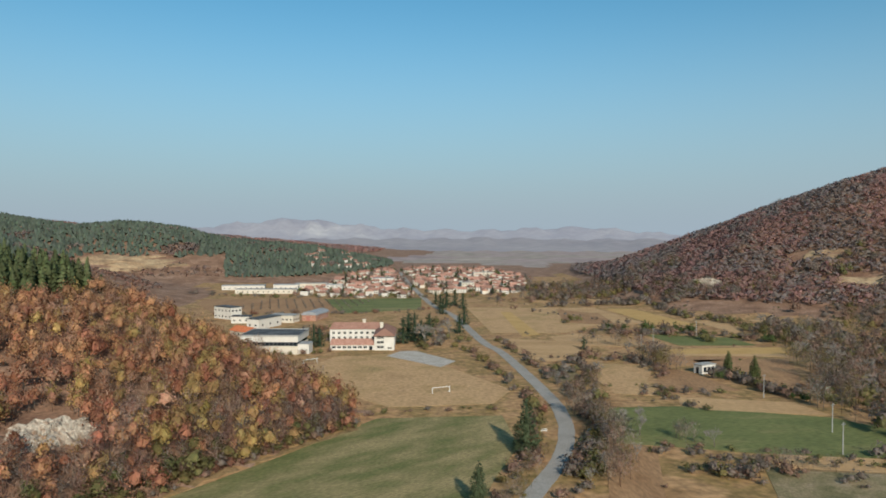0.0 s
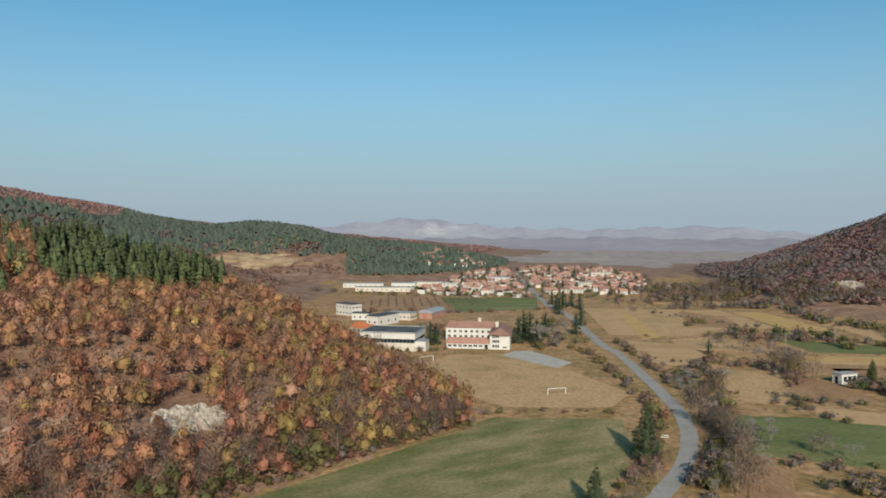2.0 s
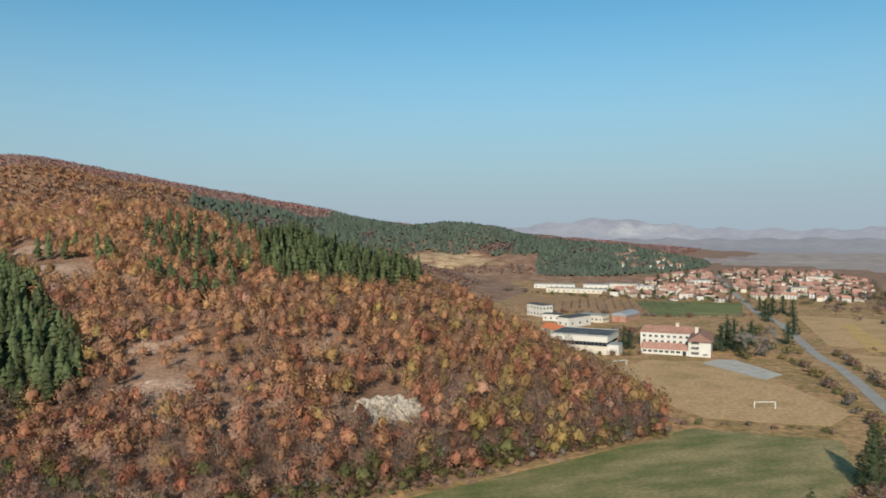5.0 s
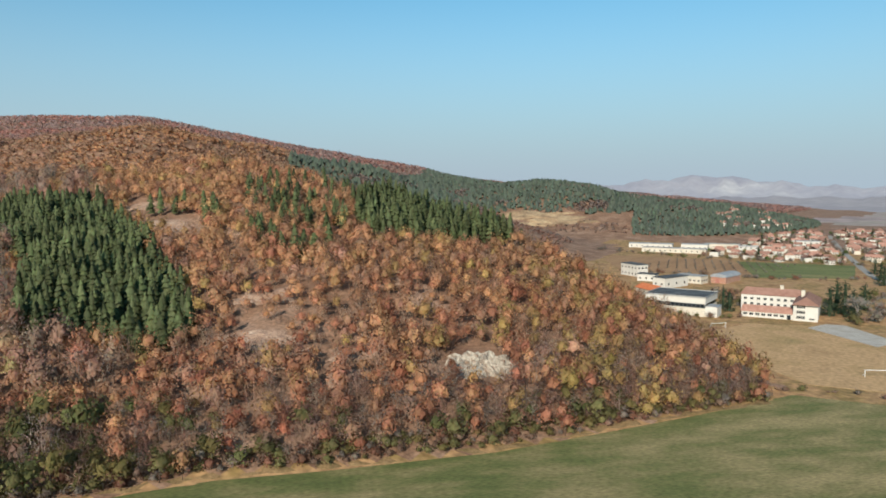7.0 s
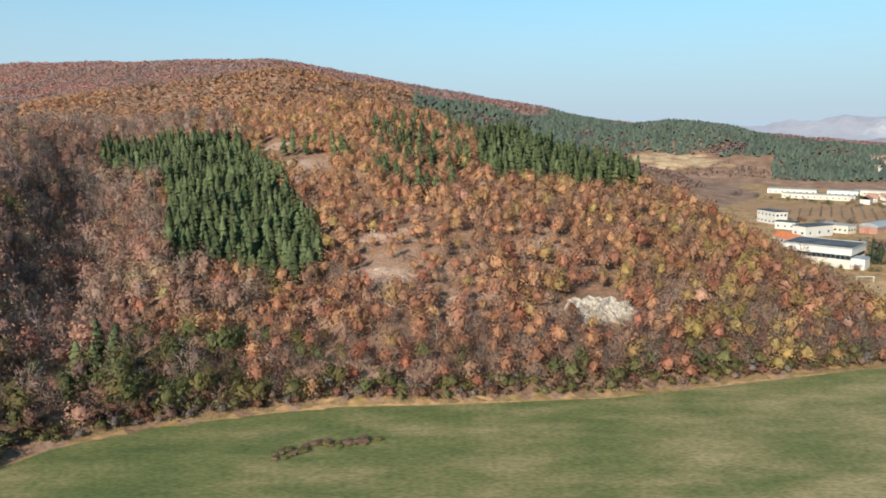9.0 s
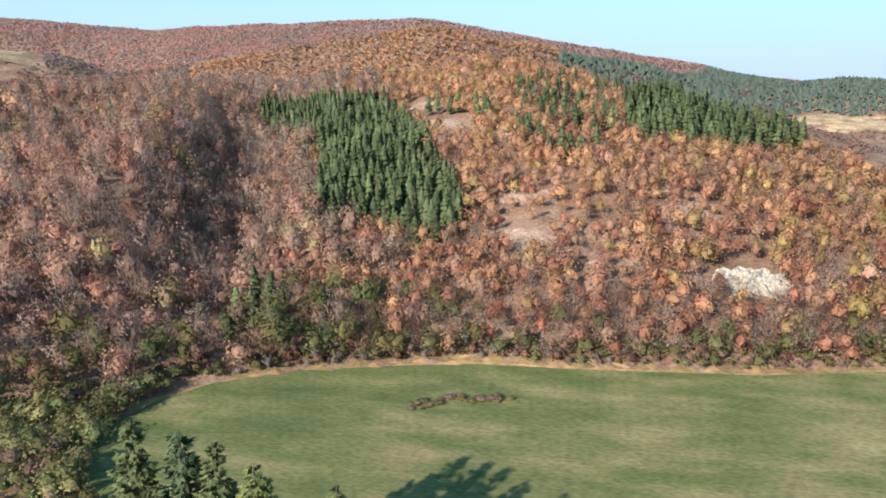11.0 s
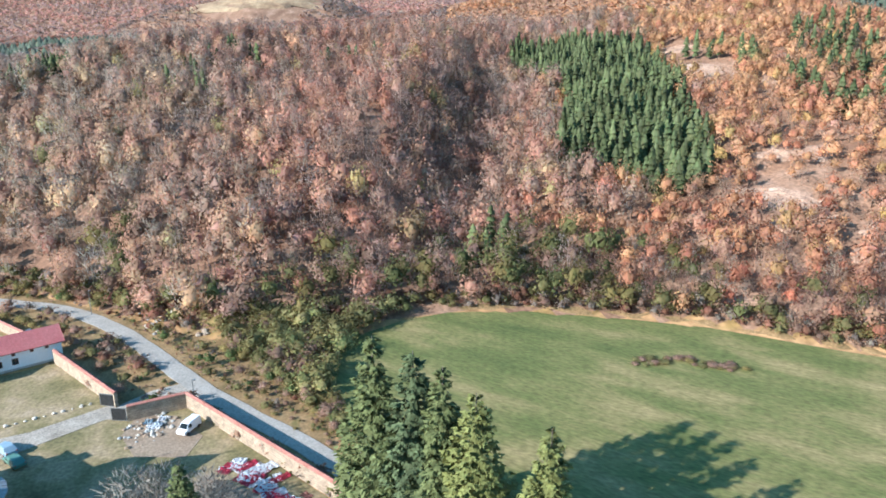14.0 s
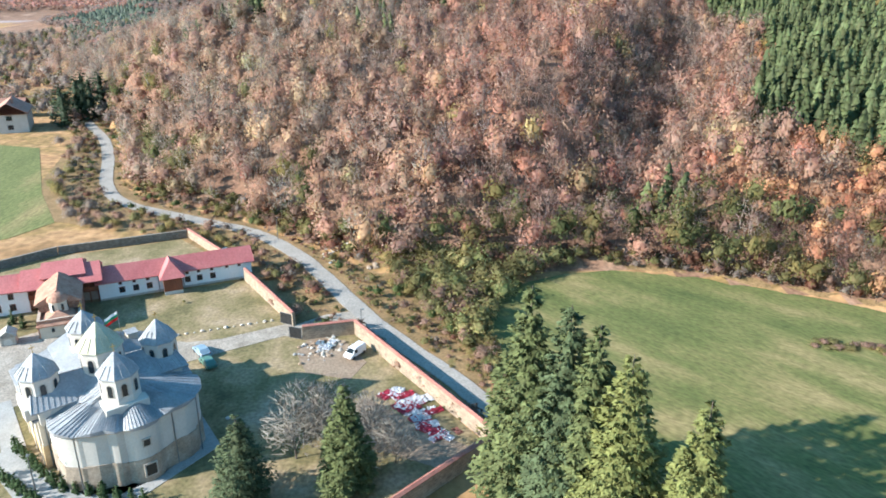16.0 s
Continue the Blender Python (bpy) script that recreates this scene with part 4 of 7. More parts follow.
em = edge & (rng.uniform(size=len(P)) < np.interp(bearing, [20, 40, 55, 85, 95], [.45, .25, .7, .6, .2]))
tint[em] = np.stack([OLIVE, YELLOW * .7, .5 * GREEN + .5 * OLIVE, BROWN, OLIVE * .8])[rng.integers(0, 5, em.sum())] * rng.uniform(.55, .9, (em.sum(), 1))
tall = rng.uniform(5.8, 11.0, len(P)) * np.where(in_any(x, y, SPARSE), .72, 1) * np.where(edge, .85, 1) * np.where(east, 1, 1.4)
wide = np.sqrt(tall * 5.8) * rng.uniform(.8, 1.15, len(P)) * np.where(east, 1.0, 1.1)
grey = (which == 3) & ~em
gl, gb, gg = np.flatnonzero(~grey & east), np.flatnonzero(~grey & ~east), np.flatnonzero(grey)
near = [(*plant(LEAFY, P[gl], tall[gl], wide[gl], tint[gl], rng.integers(0, 8, len(gl))), 0),
        (*plant(LEAFY_BIG, P[gb], tall[gb], wide[gb], tint[gb], rng.integers(0, 6, len(gb))), 0),
        (*plant(STEMS, P[gb], tall[gb], wide[gb], np.tile(GREY, (len(gb), 1)), rng.integers(0, 5, len(gb))), 1),
        (*plant(STEMS, P[gl], tall[gl], wide[gl], np.tile(GREY, (len(gl), 1)), rng.integers(0, 5, len(gl))), 1),
        (*plant(TWIGGY, P[gg], tall[gg] * 1.15, wide[gg], tint[gg], rng.integers(0, 4, len(gg))), 0)]
# low shrubs that close the foot of the wood
B = scatter(-330, -130, 0, 240, 2.1, lambda x, y: inside(x, y, HILL_FOOT) & (polyline_distance(x, y, HILL_FOOT[:18])[0] < 6.5))
bt = np.stack([OLIVE * .9, YELLOW * .55, OLIVE * .7, BROWN * .7, GREY * .7, RUST * .7, BROWN * .6])[rng.integers(0, 7, len(B))] * rng.uniform(.7, 1.15, (len(B), 1))
bs = rng.uniform(1.8, 4.6, len(B))
near.append((*plant(BUSHY, B - np.array([0, 0, .3]), bs, bs * rng.uniform(.9, 1.5, len(B)), bt, rng.integers(0, 4, len(B))), 0))
# bare reddish thicket above the meadow's edge
K = scatter(-160, 60, -30, 240, 3.1, lambda x, y: inside(x, y, HILL_FOOT) & (np.abs(polyline_distance(x, y, HILL_FOOT[:8])[0] - 14) < 10 + 4 * ripple(x, y, 30, 5)) & ~in_any(x, y, BARE))
K = K[rng.uniform(size=len(K)) < .8]
kt = np.stack([GREY, BROWN, np.array((.33, .19, .155)), GREY * .9, np.array((.30, .15, .115))])[rng.integers(0, 5, len(K))] * rng.uniform(.8, 1.15, (len(K), 1))
kh = rng.uniform(4.5, 8.5, len(K))
near.append((*plant(TWIGGY, K, kh, kh * .7, kt, rng.integers(0, 4, len(K))), 0))
# the overgrown thicket between lane and meadow
THICKET = [(-141, -2), (-150, -3), (-151, 18), (-147, 40), (-140, 27), (-127, 18), (-117, 16), (-106, 15.5), (-103, 15), (-110, 12), (-119, 7.5), (-128, 2.5)]
B = scatter(-152, -12, -95, 45, 2.6, lambda x, y: inside(x, y, THICKET))
bt = np.stack([OLIVE, YELLOW * .5, .5 * GREEN + .4 * OLIVE, BROWN * .6, OLIVE * .7, OLIVE * .55])[rng.integers(0, 6, len(B))] * rng.uniform(.85, 1.6, (len(B), 1))
deep = np.clip(polyline_distance(B[:, 0], B[:, 1], LANE)[0] / 14, .2, 1)
bs = rng.uniform(2.6, 6.5, len(B)) * deep + 1.0
near.append((*plant(LEAFY, B - np.array([0, 0, .12]) * bs[:, None], bs, bs * rng.uniform(.9, 1.3, len(B)), bt, rng.integers(0, 8, len(B))), 0))
tagged(new("broadleaf_wood", triangle_mesh("broadleaf_wood", near, [M_LEAF, M_BARK])), "autumn broadleaf wood in rust, orange and bare grey", "wood", kind="stuff")

# pine plantations
Q = scatter(-520, -260, 0, 460, 4.0, lambda x, y: front(x, y) & in_any(x, y, PINE_STANDS))
LONE_PINES = [(-268, 205), (-250, 206), (-246, 228), (-226, 220), (-217, 200), (-230, 236), (-244, 244), (-190, 192), (-202, 192), (-278, 200), (-181, 192), (-238, 197), (-218, 222), (-204, 214), (-310, -10), (-322, 0), (-330, 8), (-300, -6), (-292, -16), (-285, -5), (-318, 16), (-340, 10),
              (-170, 62), (-178, 70), (-330, 60), (-345, 75), (-322, 46)]
mixed_in = scatter(-270, 180, -170, 295, 7.5, lambda x, y: inside(x, y, PINE_MIX) & (rng.uniform(size=x.shape) < .55))
lone = np.array([(x + dx, y + dy) for x, y in LONE_PINES for dx, dy in ((0, 0), (3.5, 2.5))], float)
Q = np.concatenate([Q, mixed_in, np.stack([lone[:, 0], lone[:, 1], height(lone[:, 0], lone[:, 1])], 1)])
n = len(Q)
tagged(new("pine_wood", triangle_mesh("pine_wood", [
    (*plant(PINES, Q, rng.uniform(9, 14, n), rng.uniform(10, 13.5, n), PINE * rng.uniform(.58, 1.08, (n, 1)) * (1 + .18 * ripple(Q[:, 0], Q[:, 1], 30, 2))[:, None], rng.integers(0, 6, n), True), 0),
    (*plant(STEMS, Q, rng.uniform(9, 12, n), np.full(n, 4.), np.tile(GREY, (n, 1)), rng.integers(0, 5, n)), 1)], [M_NEEDLE, M_BARK])),
    "dense dark green pine plantation", "wood", kind="stuff")


# far woods on the hills behind; distance haze is painted into their tints
def far_zone(x, y):
    r, az = np.hypot(x, y), np.degrees(np.arctan2(-x, y))
    h = quick_height(x, y)
    return (h > 6) & (r > 545) & (r < 2300) & (az > -36) & (az < 122) & ~(inside(x, y, HILL_FOOT) & (r < 560))


P = np.concatenate([scatter(-1100, -900, 0, 1100, 5.8, lambda x, y: far_zone(x, y) & (np.hypot(x, y) < 1050)),
                    scatter(0, 500, 900, 1100, 5.0, lambda x, y: far_zone(x, y) & (np.hypot(x, y) < 1050)),
                    scatter(-1400, 400, 0, 1500, 5.4, lambda x, y: far_zone(x, y) & (np.hypot(x, y) >= 1050) & (np.hypot(x, y) < 1450)),
                    scatter(-2300, -1300, 900, 2300, 10.0, lambda x, y: far_zone(x, y) & (np.hypot(x, y) >= np.where((y > 400) & (x < 0), 1450, 1050)))])
# far trees that the camera can't see are mostly dropped
P = P[(rng.uniform(size=len(P)) < .06) | ~hidden_from_eye(P[:, 0], P[:, 1], P[:, 2] + 9)]
for cx, cy, rad in FAR_OPEN:
    P = P[np.hypot(P[:, 0] - cx, P[:, 1] - cy) > rad]
x, y, z = P.T
r, az = np.hypot(x, y), np.degrees(np.arctan2(-x, y))
a = lumps(x, y, 240, 5)
slope_foot = (az > 17) & (az < 30) & (r < 1003 + 14 * ripple(x, y, 60, 2))
keep = ~slope_foot | ((rng.uniform(size=len(P)) < .5) & (r < 950 + 20 * ripple(x, y, 90, 6)))
P, x, y, z, r, az, a, slope_foot = P[keep], x[keep], y[keep], z[keep], r[keep], az[keep], a[keep], slope_foot[keep]
pine = ((az > 2) & (az < 44) & (r < np.interp(az, [5, 33, 34.5, 43.5], [1700, 1700, 1300, 1385]) + 25 * ripple(x, y, 120, 3)) & ~slope_foot & (a + .4 * ripple(x, y, 70, 8) > -.8)) | ((az > 95) & (r < 950) & (a > -.2))
# paler, pinker tints by zone stand in for aerial haze
redder = a + rng.normal(size=len(P)) * .35 + .5 * ripple(x, y, 90, 3) > .1
tint = np.where(redder[:, None], np.array((.36, .20, .145)), np.array((.29, .215, .18))) * rng.uniform(.88, 1.12, (len(P), 1))
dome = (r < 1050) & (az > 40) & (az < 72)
tint[dome] = np.where(redder[dome][:, None], np.array((.56, .30, .16)), np.array((.45, .275, .18))) * rng.uniform(.85, 1.12, (dome.sum(), 1))
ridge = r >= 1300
tint[ridge] = np.where(redder[ridge][:, None], np.array((.54, .28, .225)), np.array((.43, .29, .25))) * rng.uniform(.92, 1.08, (ridge.sum(), 1))
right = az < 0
tint[right] = np.where(redder[right][:, None], np.array((.40, .235, .20)), np.array((.32, .255, .225))) * rng.uniform(.92, 1.08, (right.sum(), 1))
pl, bl = np.flatnonzero(pine), np.flatnonzero(~pine)
s = np.where(r < 1050, np.where(x > 0, 5.6, 6.2), np.where((r < 1450) & (y > 400), 6.2, 7.6)) * rng.uniform(.8, 1.2, len(P)) * np.where(slope_foot, .6, 1)
# normals lifted upwards flatten the shading as haze would
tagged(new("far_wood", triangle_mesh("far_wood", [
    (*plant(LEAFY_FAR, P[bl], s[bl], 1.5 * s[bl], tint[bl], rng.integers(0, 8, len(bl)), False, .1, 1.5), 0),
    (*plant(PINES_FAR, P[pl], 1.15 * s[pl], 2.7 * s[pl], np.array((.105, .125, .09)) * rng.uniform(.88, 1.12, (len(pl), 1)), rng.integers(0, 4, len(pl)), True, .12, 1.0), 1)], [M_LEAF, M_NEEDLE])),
    "distant autumn woods on the hills with haze in their colours", "wood", kind="stuff")


# bare and half-bare trees along the stream and at the hill's foot in the valley
STREAM = [[(130, 250), (150, 275), (172, 322), (178, 352), (186, 418), (206, 450), (250, 520), (300, 520), (330, 480), (420, 520), (300, 330), (230, 240), (185, 190), (128, 180), (134, 215)],
          [(165, 605), (200, 680), (229, 618), (262, 595), (330, 610), (420, 640), (470, 600), (380, 590), (300, 570), (240, 572)],
          [(66, 640), (100, 690), (170, 720), (200, 690), (150, 640), (120, 615)], [(74, 730), (110, 780), (260, 770), (250, 720), (150, 740)]]
OPENINGS = [(232, 470, 22), (215, 380, 14), (255, 500, 18), (180, 260, 9), (250, 420, 16), (330, 560, 16), (290, 585, 14)]
S = scatter(60, 170, 480, 790, 5.4, lambda x, y: in_any(x, y, STREAM))
for cx, cy, rad in OPENINGS:
    S = S[np.hypot((S[:, 0] - cx) * .6, S[:, 1] - cy) > rad * rng.uniform(.75, 1.2, len(S))]
S = S[rng.uniform(size=len(S)) < .8]
st = np.stack([GREY * .8, BROWN * .75, GREY * .7, OLIVE * .8, BROWN * .9, YELLOW * .6, GREY * .9])[rng.integers(0, 7, len(S))] * rng.uniform(.75, 1.15, (len(S), 1))
sh = rng.uniform(4, 10.5, len(S))
even = rng.uniform(size=len(S)) < .5
tagged(new("stream_wood", triangle_mesh("stream_wood", [(*plant(BUSHY, S[even], sh[even], sh[even] * .95, st[even], rng.integers(0, 4, even.sum())), 0),
    (*plant(TWIGGY, S[~even], sh[~even] * 1.2, sh[~even], st[~even], rng.integers(0, 4, (~even).sum())), 0)], [M_LEAF, M_BARK])),
    "half-bare grey and brown trees along the stream", "wood", kind="stuff")

# low dry scrub on the lane's verges and round the meadow's foot
V = scatter(-330, -150, -60, 45, 1.25, lambda x, y: (np.abs(polyline_distance(x, y, LANE)[0] - 6.2) < 3.4) & ~inside(x, y, [(-82, 12), (-117, -9), (-121, -21), (-144, -34.5), (-154, -40), (-171, -54), (-160, -82), (-120, -100), (-60, -90), (-52, -22)]))
V = V[rng.uniform(size=len(V)) < .5]
vt = np.stack([BROWN * .7, YELLOW * .55, OLIVE * .8, BROWN * .9, GREY * .7, GREEN * .8, RUST * .7])[rng.integers(0, 7, len(V))] * rng.uniform(.7, 1.2, (len(V), 1))
vs = rng.uniform(.35, 1.0, len(V)) + 2.6 * rng.uniform(size=len(V)) ** 5
tagged(new("verge_scrub", triangle_mesh("verge_scrub", [(*plant(BUSHY, V, vs, vs * 1.5, vt, rng.integers(0, 4, len(V))), 0)], [M_LEAF])), "low dry scrub and weeds along the lane", "scrub", kind="stuff")

# trees round the houses where the lane leaves the valley
HOLLOW = [(-300, -112), (-330, -128), (-420, -168), (-560, -230), (-760, -250), (-760, -420), (-520, -330), (-400, -250), (-350, -200), (-342, -172), (-318, -148), (-292, -128)]
W = scatter(-760, -430, -280, -100, 6.5, lambda x, y: inside(x, y, HOLLOW) & (polyline_distance(x, y, LANE)[0] > 4) & (np.hypot(x + 309, y + 163) > 12) & (np.hypot(x + 338, y + 178) > 12))
W = W[rng.uniform(size=len(W)) < .75]
wt = np.stack([GREY * .85, BROWN * .85, GREY * .75, OLIVE * .8, BROWN, GREY])[rng.integers(0, 6, len(W))] * rng.uniform(.75, 1.15, (len(W), 1))
wh = rng.uniform(4, 10, len(W))
tagged(new("hollow_wood", triangle_mesh("hollow_wood", [(*plant(BUSHY, W, wh, wh, wt, rng.integers(0, 4, len(W))), 0)], [M_LEAF])), "half-bare grey-brown trees round the far houses", "wood", kind="stuff")

# ---------------------------------------------------------------- trees that stand alone
def spruce_mesh(name, seed, boughs=300, tint=(.085, .10, .036), spread=.2, power=.72, fronds=34, size=.012):
    """Crown of a spruce of unit height: drooping boughs with upturned ends, each a fan of needle sprays, round a dense heart."""
    g = np.random.default_rng(seed)
    tri, col, nor = [], [], []
    ph = g.uniform(0, 6.28, 6)

    def add(q3, colour, soft):
        face = np.cross(q3[1] - q3[0], q3[2] - q3[0])
        face /= np.linalg.norm(face) + 1e-12
        if face @ soft < 0:
            q3, face = q3[::-1], -face
        w = .65 * soft + .5 * face
        tri.append(q3)
        nor.extend([w / np.linalg.norm(w)] * 3)
        col.extend([colour] * 3)

    def reach(f, th):
        lump = 1 + .13 * math.sin(2 * th + 5 * f + ph[0]) + .12 * math.sin(3 * th - 9 * f + ph[1]) + .10 * math.sin(17 * f + th + ph[2])
        return spread * (1 - f) ** power * (.72 + .28 * min(1, 4 * f + .2)) * lump + .006

    for i in range(9):
        f = i / 9
        for k in range(10):
            a0, a1 = 2 * math.pi * k / 10, 2 * math.pi * (k + 1) / 10
            p = [np.array([math.cos(t) * reach(f, t) * .34, math.sin(t) * reach(f, t) * .34, .05 + .93 * f]) for t in (a0, a1)]
            o = np.array([math.cos(a0), math.sin(a0), .4])
            # heart in a darker tint: the crown's inner shade painted in
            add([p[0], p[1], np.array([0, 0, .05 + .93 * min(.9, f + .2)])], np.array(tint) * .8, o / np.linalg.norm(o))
    for k in range(boughs):
        f = 1 - math.sqrt(g.uniform(0, 1)) if k % 3 else g.uniform(0, .97)
        th = k * 2.39996 + g.normal() * .25
        L = reach(f, th) * g.uniform(.72, 1.14)
        o, s = np.array([math.cos(th), math.sin(th), 0]), np.array([-math.sin(th), math.cos(th), 0])
        z0 = .06 + .925 * f
        shade = g.uniform(.72, 1.3)
        rise = .25 + .7 * f + g.normal() * .1
        m = max(5, int(fronds * (.35 + .65 * L / spread)))
        for j in range(m):
            u = .3 + .74 * math.sqrt(g.uniform(0, 1))
            across = g.uniform(-1, 1) * .30 * L * (1.15 - u * .75)
            c = o * L * u + s * across + np.array([0, 0, z0 - .62 * L * u + (.40 + .3 * rise) * L * u * u - .55 * abs(across) + g.normal() * .05 * L])
            d = o * g.uniform(.5, 1.1) + s * math.copysign(g.uniform(.1, .9), across) + np.array([0, 0, g.uniform(-.55, .25)])
            d /= np.linalg.norm(d)
            w = np.cross(d, g.normal(size=3) * .6 + np.array([0, 0, 1]))
            w /= np.linalg.norm(w) + 1e-9
            z = size * g.uniform(.7, 1.35)
            soft = o * .75 + s * across / (L + 1e-6) * .9 + np.array([0, 0, .5])
            # sprays lighten outwards: lit tips and shaded inside put into the colour
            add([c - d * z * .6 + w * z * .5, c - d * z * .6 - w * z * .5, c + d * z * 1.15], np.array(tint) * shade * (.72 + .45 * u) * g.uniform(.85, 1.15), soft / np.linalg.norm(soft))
    v = np.array(tri).reshape(-1, 3)
    return triangle_mesh(name, [(v, np.array(col), np.array(nor), 0)], [M_NEEDLE])


def trunk_mesh(name, r=.016, top=.97):
    bm = lathe(bmesh.new(), [(r * 1.5, -.01), (r, .05), (r * .55, .55), (r * .1, top)], 7)
    return mesh_of(name, bm, M_BARK)


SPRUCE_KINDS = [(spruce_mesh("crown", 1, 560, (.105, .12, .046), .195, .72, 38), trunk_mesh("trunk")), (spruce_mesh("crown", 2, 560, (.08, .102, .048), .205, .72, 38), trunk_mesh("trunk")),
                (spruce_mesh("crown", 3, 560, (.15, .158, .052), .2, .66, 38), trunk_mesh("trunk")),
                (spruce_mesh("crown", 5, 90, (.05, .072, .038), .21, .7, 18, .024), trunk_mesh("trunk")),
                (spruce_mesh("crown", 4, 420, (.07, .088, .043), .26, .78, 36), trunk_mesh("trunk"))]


def spruce(x, y, high, kind, label, fat=1.0, group="spruces by the road"):
    ob = thing("spruce_tree", pose(x, y, float(height(x, y)), 0, 0, (x * 37 + y * 11) % 360) @ Matrix.Diagonal((high * fat, high * fat, high, 1)), label, "tree", group)
    for nm, me in zip(("crown", "trunk"), SPRUCE_KINDS[kind]):
        p = new(nm, me)
        p.parent = ob
    return ob


BIG = "tall dark green spruce standing beside the lane"
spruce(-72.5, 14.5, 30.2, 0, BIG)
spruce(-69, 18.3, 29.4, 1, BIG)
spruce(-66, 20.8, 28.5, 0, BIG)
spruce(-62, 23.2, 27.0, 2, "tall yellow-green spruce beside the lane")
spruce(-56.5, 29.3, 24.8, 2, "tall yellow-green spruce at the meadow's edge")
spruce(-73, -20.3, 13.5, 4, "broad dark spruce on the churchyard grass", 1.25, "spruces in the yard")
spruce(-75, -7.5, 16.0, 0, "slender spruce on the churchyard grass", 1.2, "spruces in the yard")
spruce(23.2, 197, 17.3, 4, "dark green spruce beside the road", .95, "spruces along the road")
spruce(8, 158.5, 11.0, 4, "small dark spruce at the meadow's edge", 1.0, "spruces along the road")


def rods(specs, sides=4):
    """Tapered rods from (a, b, ra, rb)."""
    bm = bmesh.new()
    for a, b, ra, rb in specs:
        a, b = Vector(a), Vector(b)
        q = (b - a).to_track_quat("Z", "Y").to_matrix()
        lo = [bm.verts.new(a + q @ Vector((ra * math.cos(6.283 * i / sides), ra * math.sin(6.283 * i / sides), 0))) for i in range(sides)]
        hi = [bm.verts.new(b + q @ Vector((rb * math.cos(6.283 * i / sides), rb * math.sin(6.283 * i / sides), 0))) for i in range(sides)]
        for i in range(sides):
            j = (i + 1) % sides
            bm.faces.new((lo[i], lo[j], hi[j], hi[i]))
        bm.faces.new(hi)
        bm.faces.new(lo[::-1])
    return bm


def bare_tree_specs(seed, high=6.0, wide=1.0, depth=5):
    g = random.Random(seed)
    trunk, limbs = [], []

    def grow(p, d, L, r, k):
        q = p + d * L
        (trunk if k == 0 else limbs).append((p, q, max(r, .02), max(r * .62, .016)))
        if k >= depth:
            return
        for i in range(3 if k < 4 else 2):
            nd = (d + Vector((g.uniform(-1, 1) * wide, g.uniform(-1, 1) * wide, g.uniform(-.15, .6)))).normalized()
            grow(p + d * L * g.uniform(.65, 1), nd, L * g.uniform(.6, .85), r * .58, k + 1)
    grow(Vector((0, 0, -.1)), Vector((g.uniform(-.1, .1), g.uniform(-.1, .1), 1)).normalized(), high * .28, high * .022, 0)
    return trunk, limbs


M_TWIG = noisy("grey_twigs", [(.3, (.17, .15, .13)), (.7, (.27, .24, .21))], .8, .1, .2)
BARE_KINDS = []
for seed, wide in ((1, 1.0), (2, .9), (3, .6), (4, .8)):
    tr, li = bare_tree_specs(seed, 6.0, wide, 6 if seed < 3 else 5)
    BARE_KINDS.append((mesh_of("trunk", rods(tr, 6), M_BARK), mesh_of("crown", rods(li, 3), M_TWIG)))


def bare_tree(x, y, high, kind, label, group="bare trees"):
    s = high / 6.0
    ob = thing("bare_tree", pose(x, y, float(height(x, y)), 0, 0, (x * 53 + y * 17) % 360) @ Matrix.Diagonal((s, s, s, 1)), label, "tree", group)
    for nm, me in zip(("trunk", "crown"), BARE_KINDS[kind]):
        p = new(nm, me)
        p.parent = ob
    return ob


FRUIT_TWIGS = []
for k in range(3):
    tp = twig_template(430, 300 + k)
    tp = tp * np.array([9.5, 9.5, 7.2])
    FRUIT_TWIGS.append(triangle_mesh("branchwork", [(tp.reshape(-1, 3), np.repeat(np.array((.34, .30, .25))[None] * np.random.default_rng(k).uniform(.7, 1.2, (len(tp), 1)), 3, axis=0), soft_normals(tp / np.array([9.5, 9.5, 7.2])).reshape(-1, 3), 0)], [M_LEAF]))
for i, (x, y, h) in enumerate(((-86, -14.5, 7.5), (-83, -11, 6.5), (-81.5, -15, 7), (-88, -11, 6.5), (-84, -5, 6), (-80, -1.5, 5.5), (-78, -5, 5), (-87, -5.5, 5.5))):
    ft = bare_tree(x, y, h, i % 2, "leafless grey fruit tree in the yard", "fruit trees")
    tw = new("branchwork", FRUIT_TWIGS[i % 3])
    tw.parent = ft


def bush_mesh(name, seed, tint, n=400, leaf=.034):
    tp = crown_template(n, leaf, seed, 10, 2, .0, .48, .42, -.7)
    g = np.random.default_rng(seed)
    c = np.repeat(np.array(tint)[None] * g.uniform(.75, 1.3, (len(tp), 1)), 3, axis=0)
    st = stem_template(3, .014, .6, 8, seed)
    return triangle_mesh(name, [(tp.reshape(-1, 3), c, soft_normals(tp).reshape(-1, 3), 0), (st.reshape(-1, 3), np.tile(GREY, (len(st) * 3, 1)), soft_normals(st).reshape(-1, 3), 1)], [M_LEAF, M_BARK])


BUSH_TINTS = (OLIVE, YELLOW * .75, GREEN, BROWN, GREY * .85, RUST)
BUSH_WORDS = ("olive-green", "yellowing", "green", "brown", "bare grey", "rust-coloured")
BUSHES = [bush_mesh("bush", 100 + i, BUSH_TINTS[i % 6]) for i in range(12)]


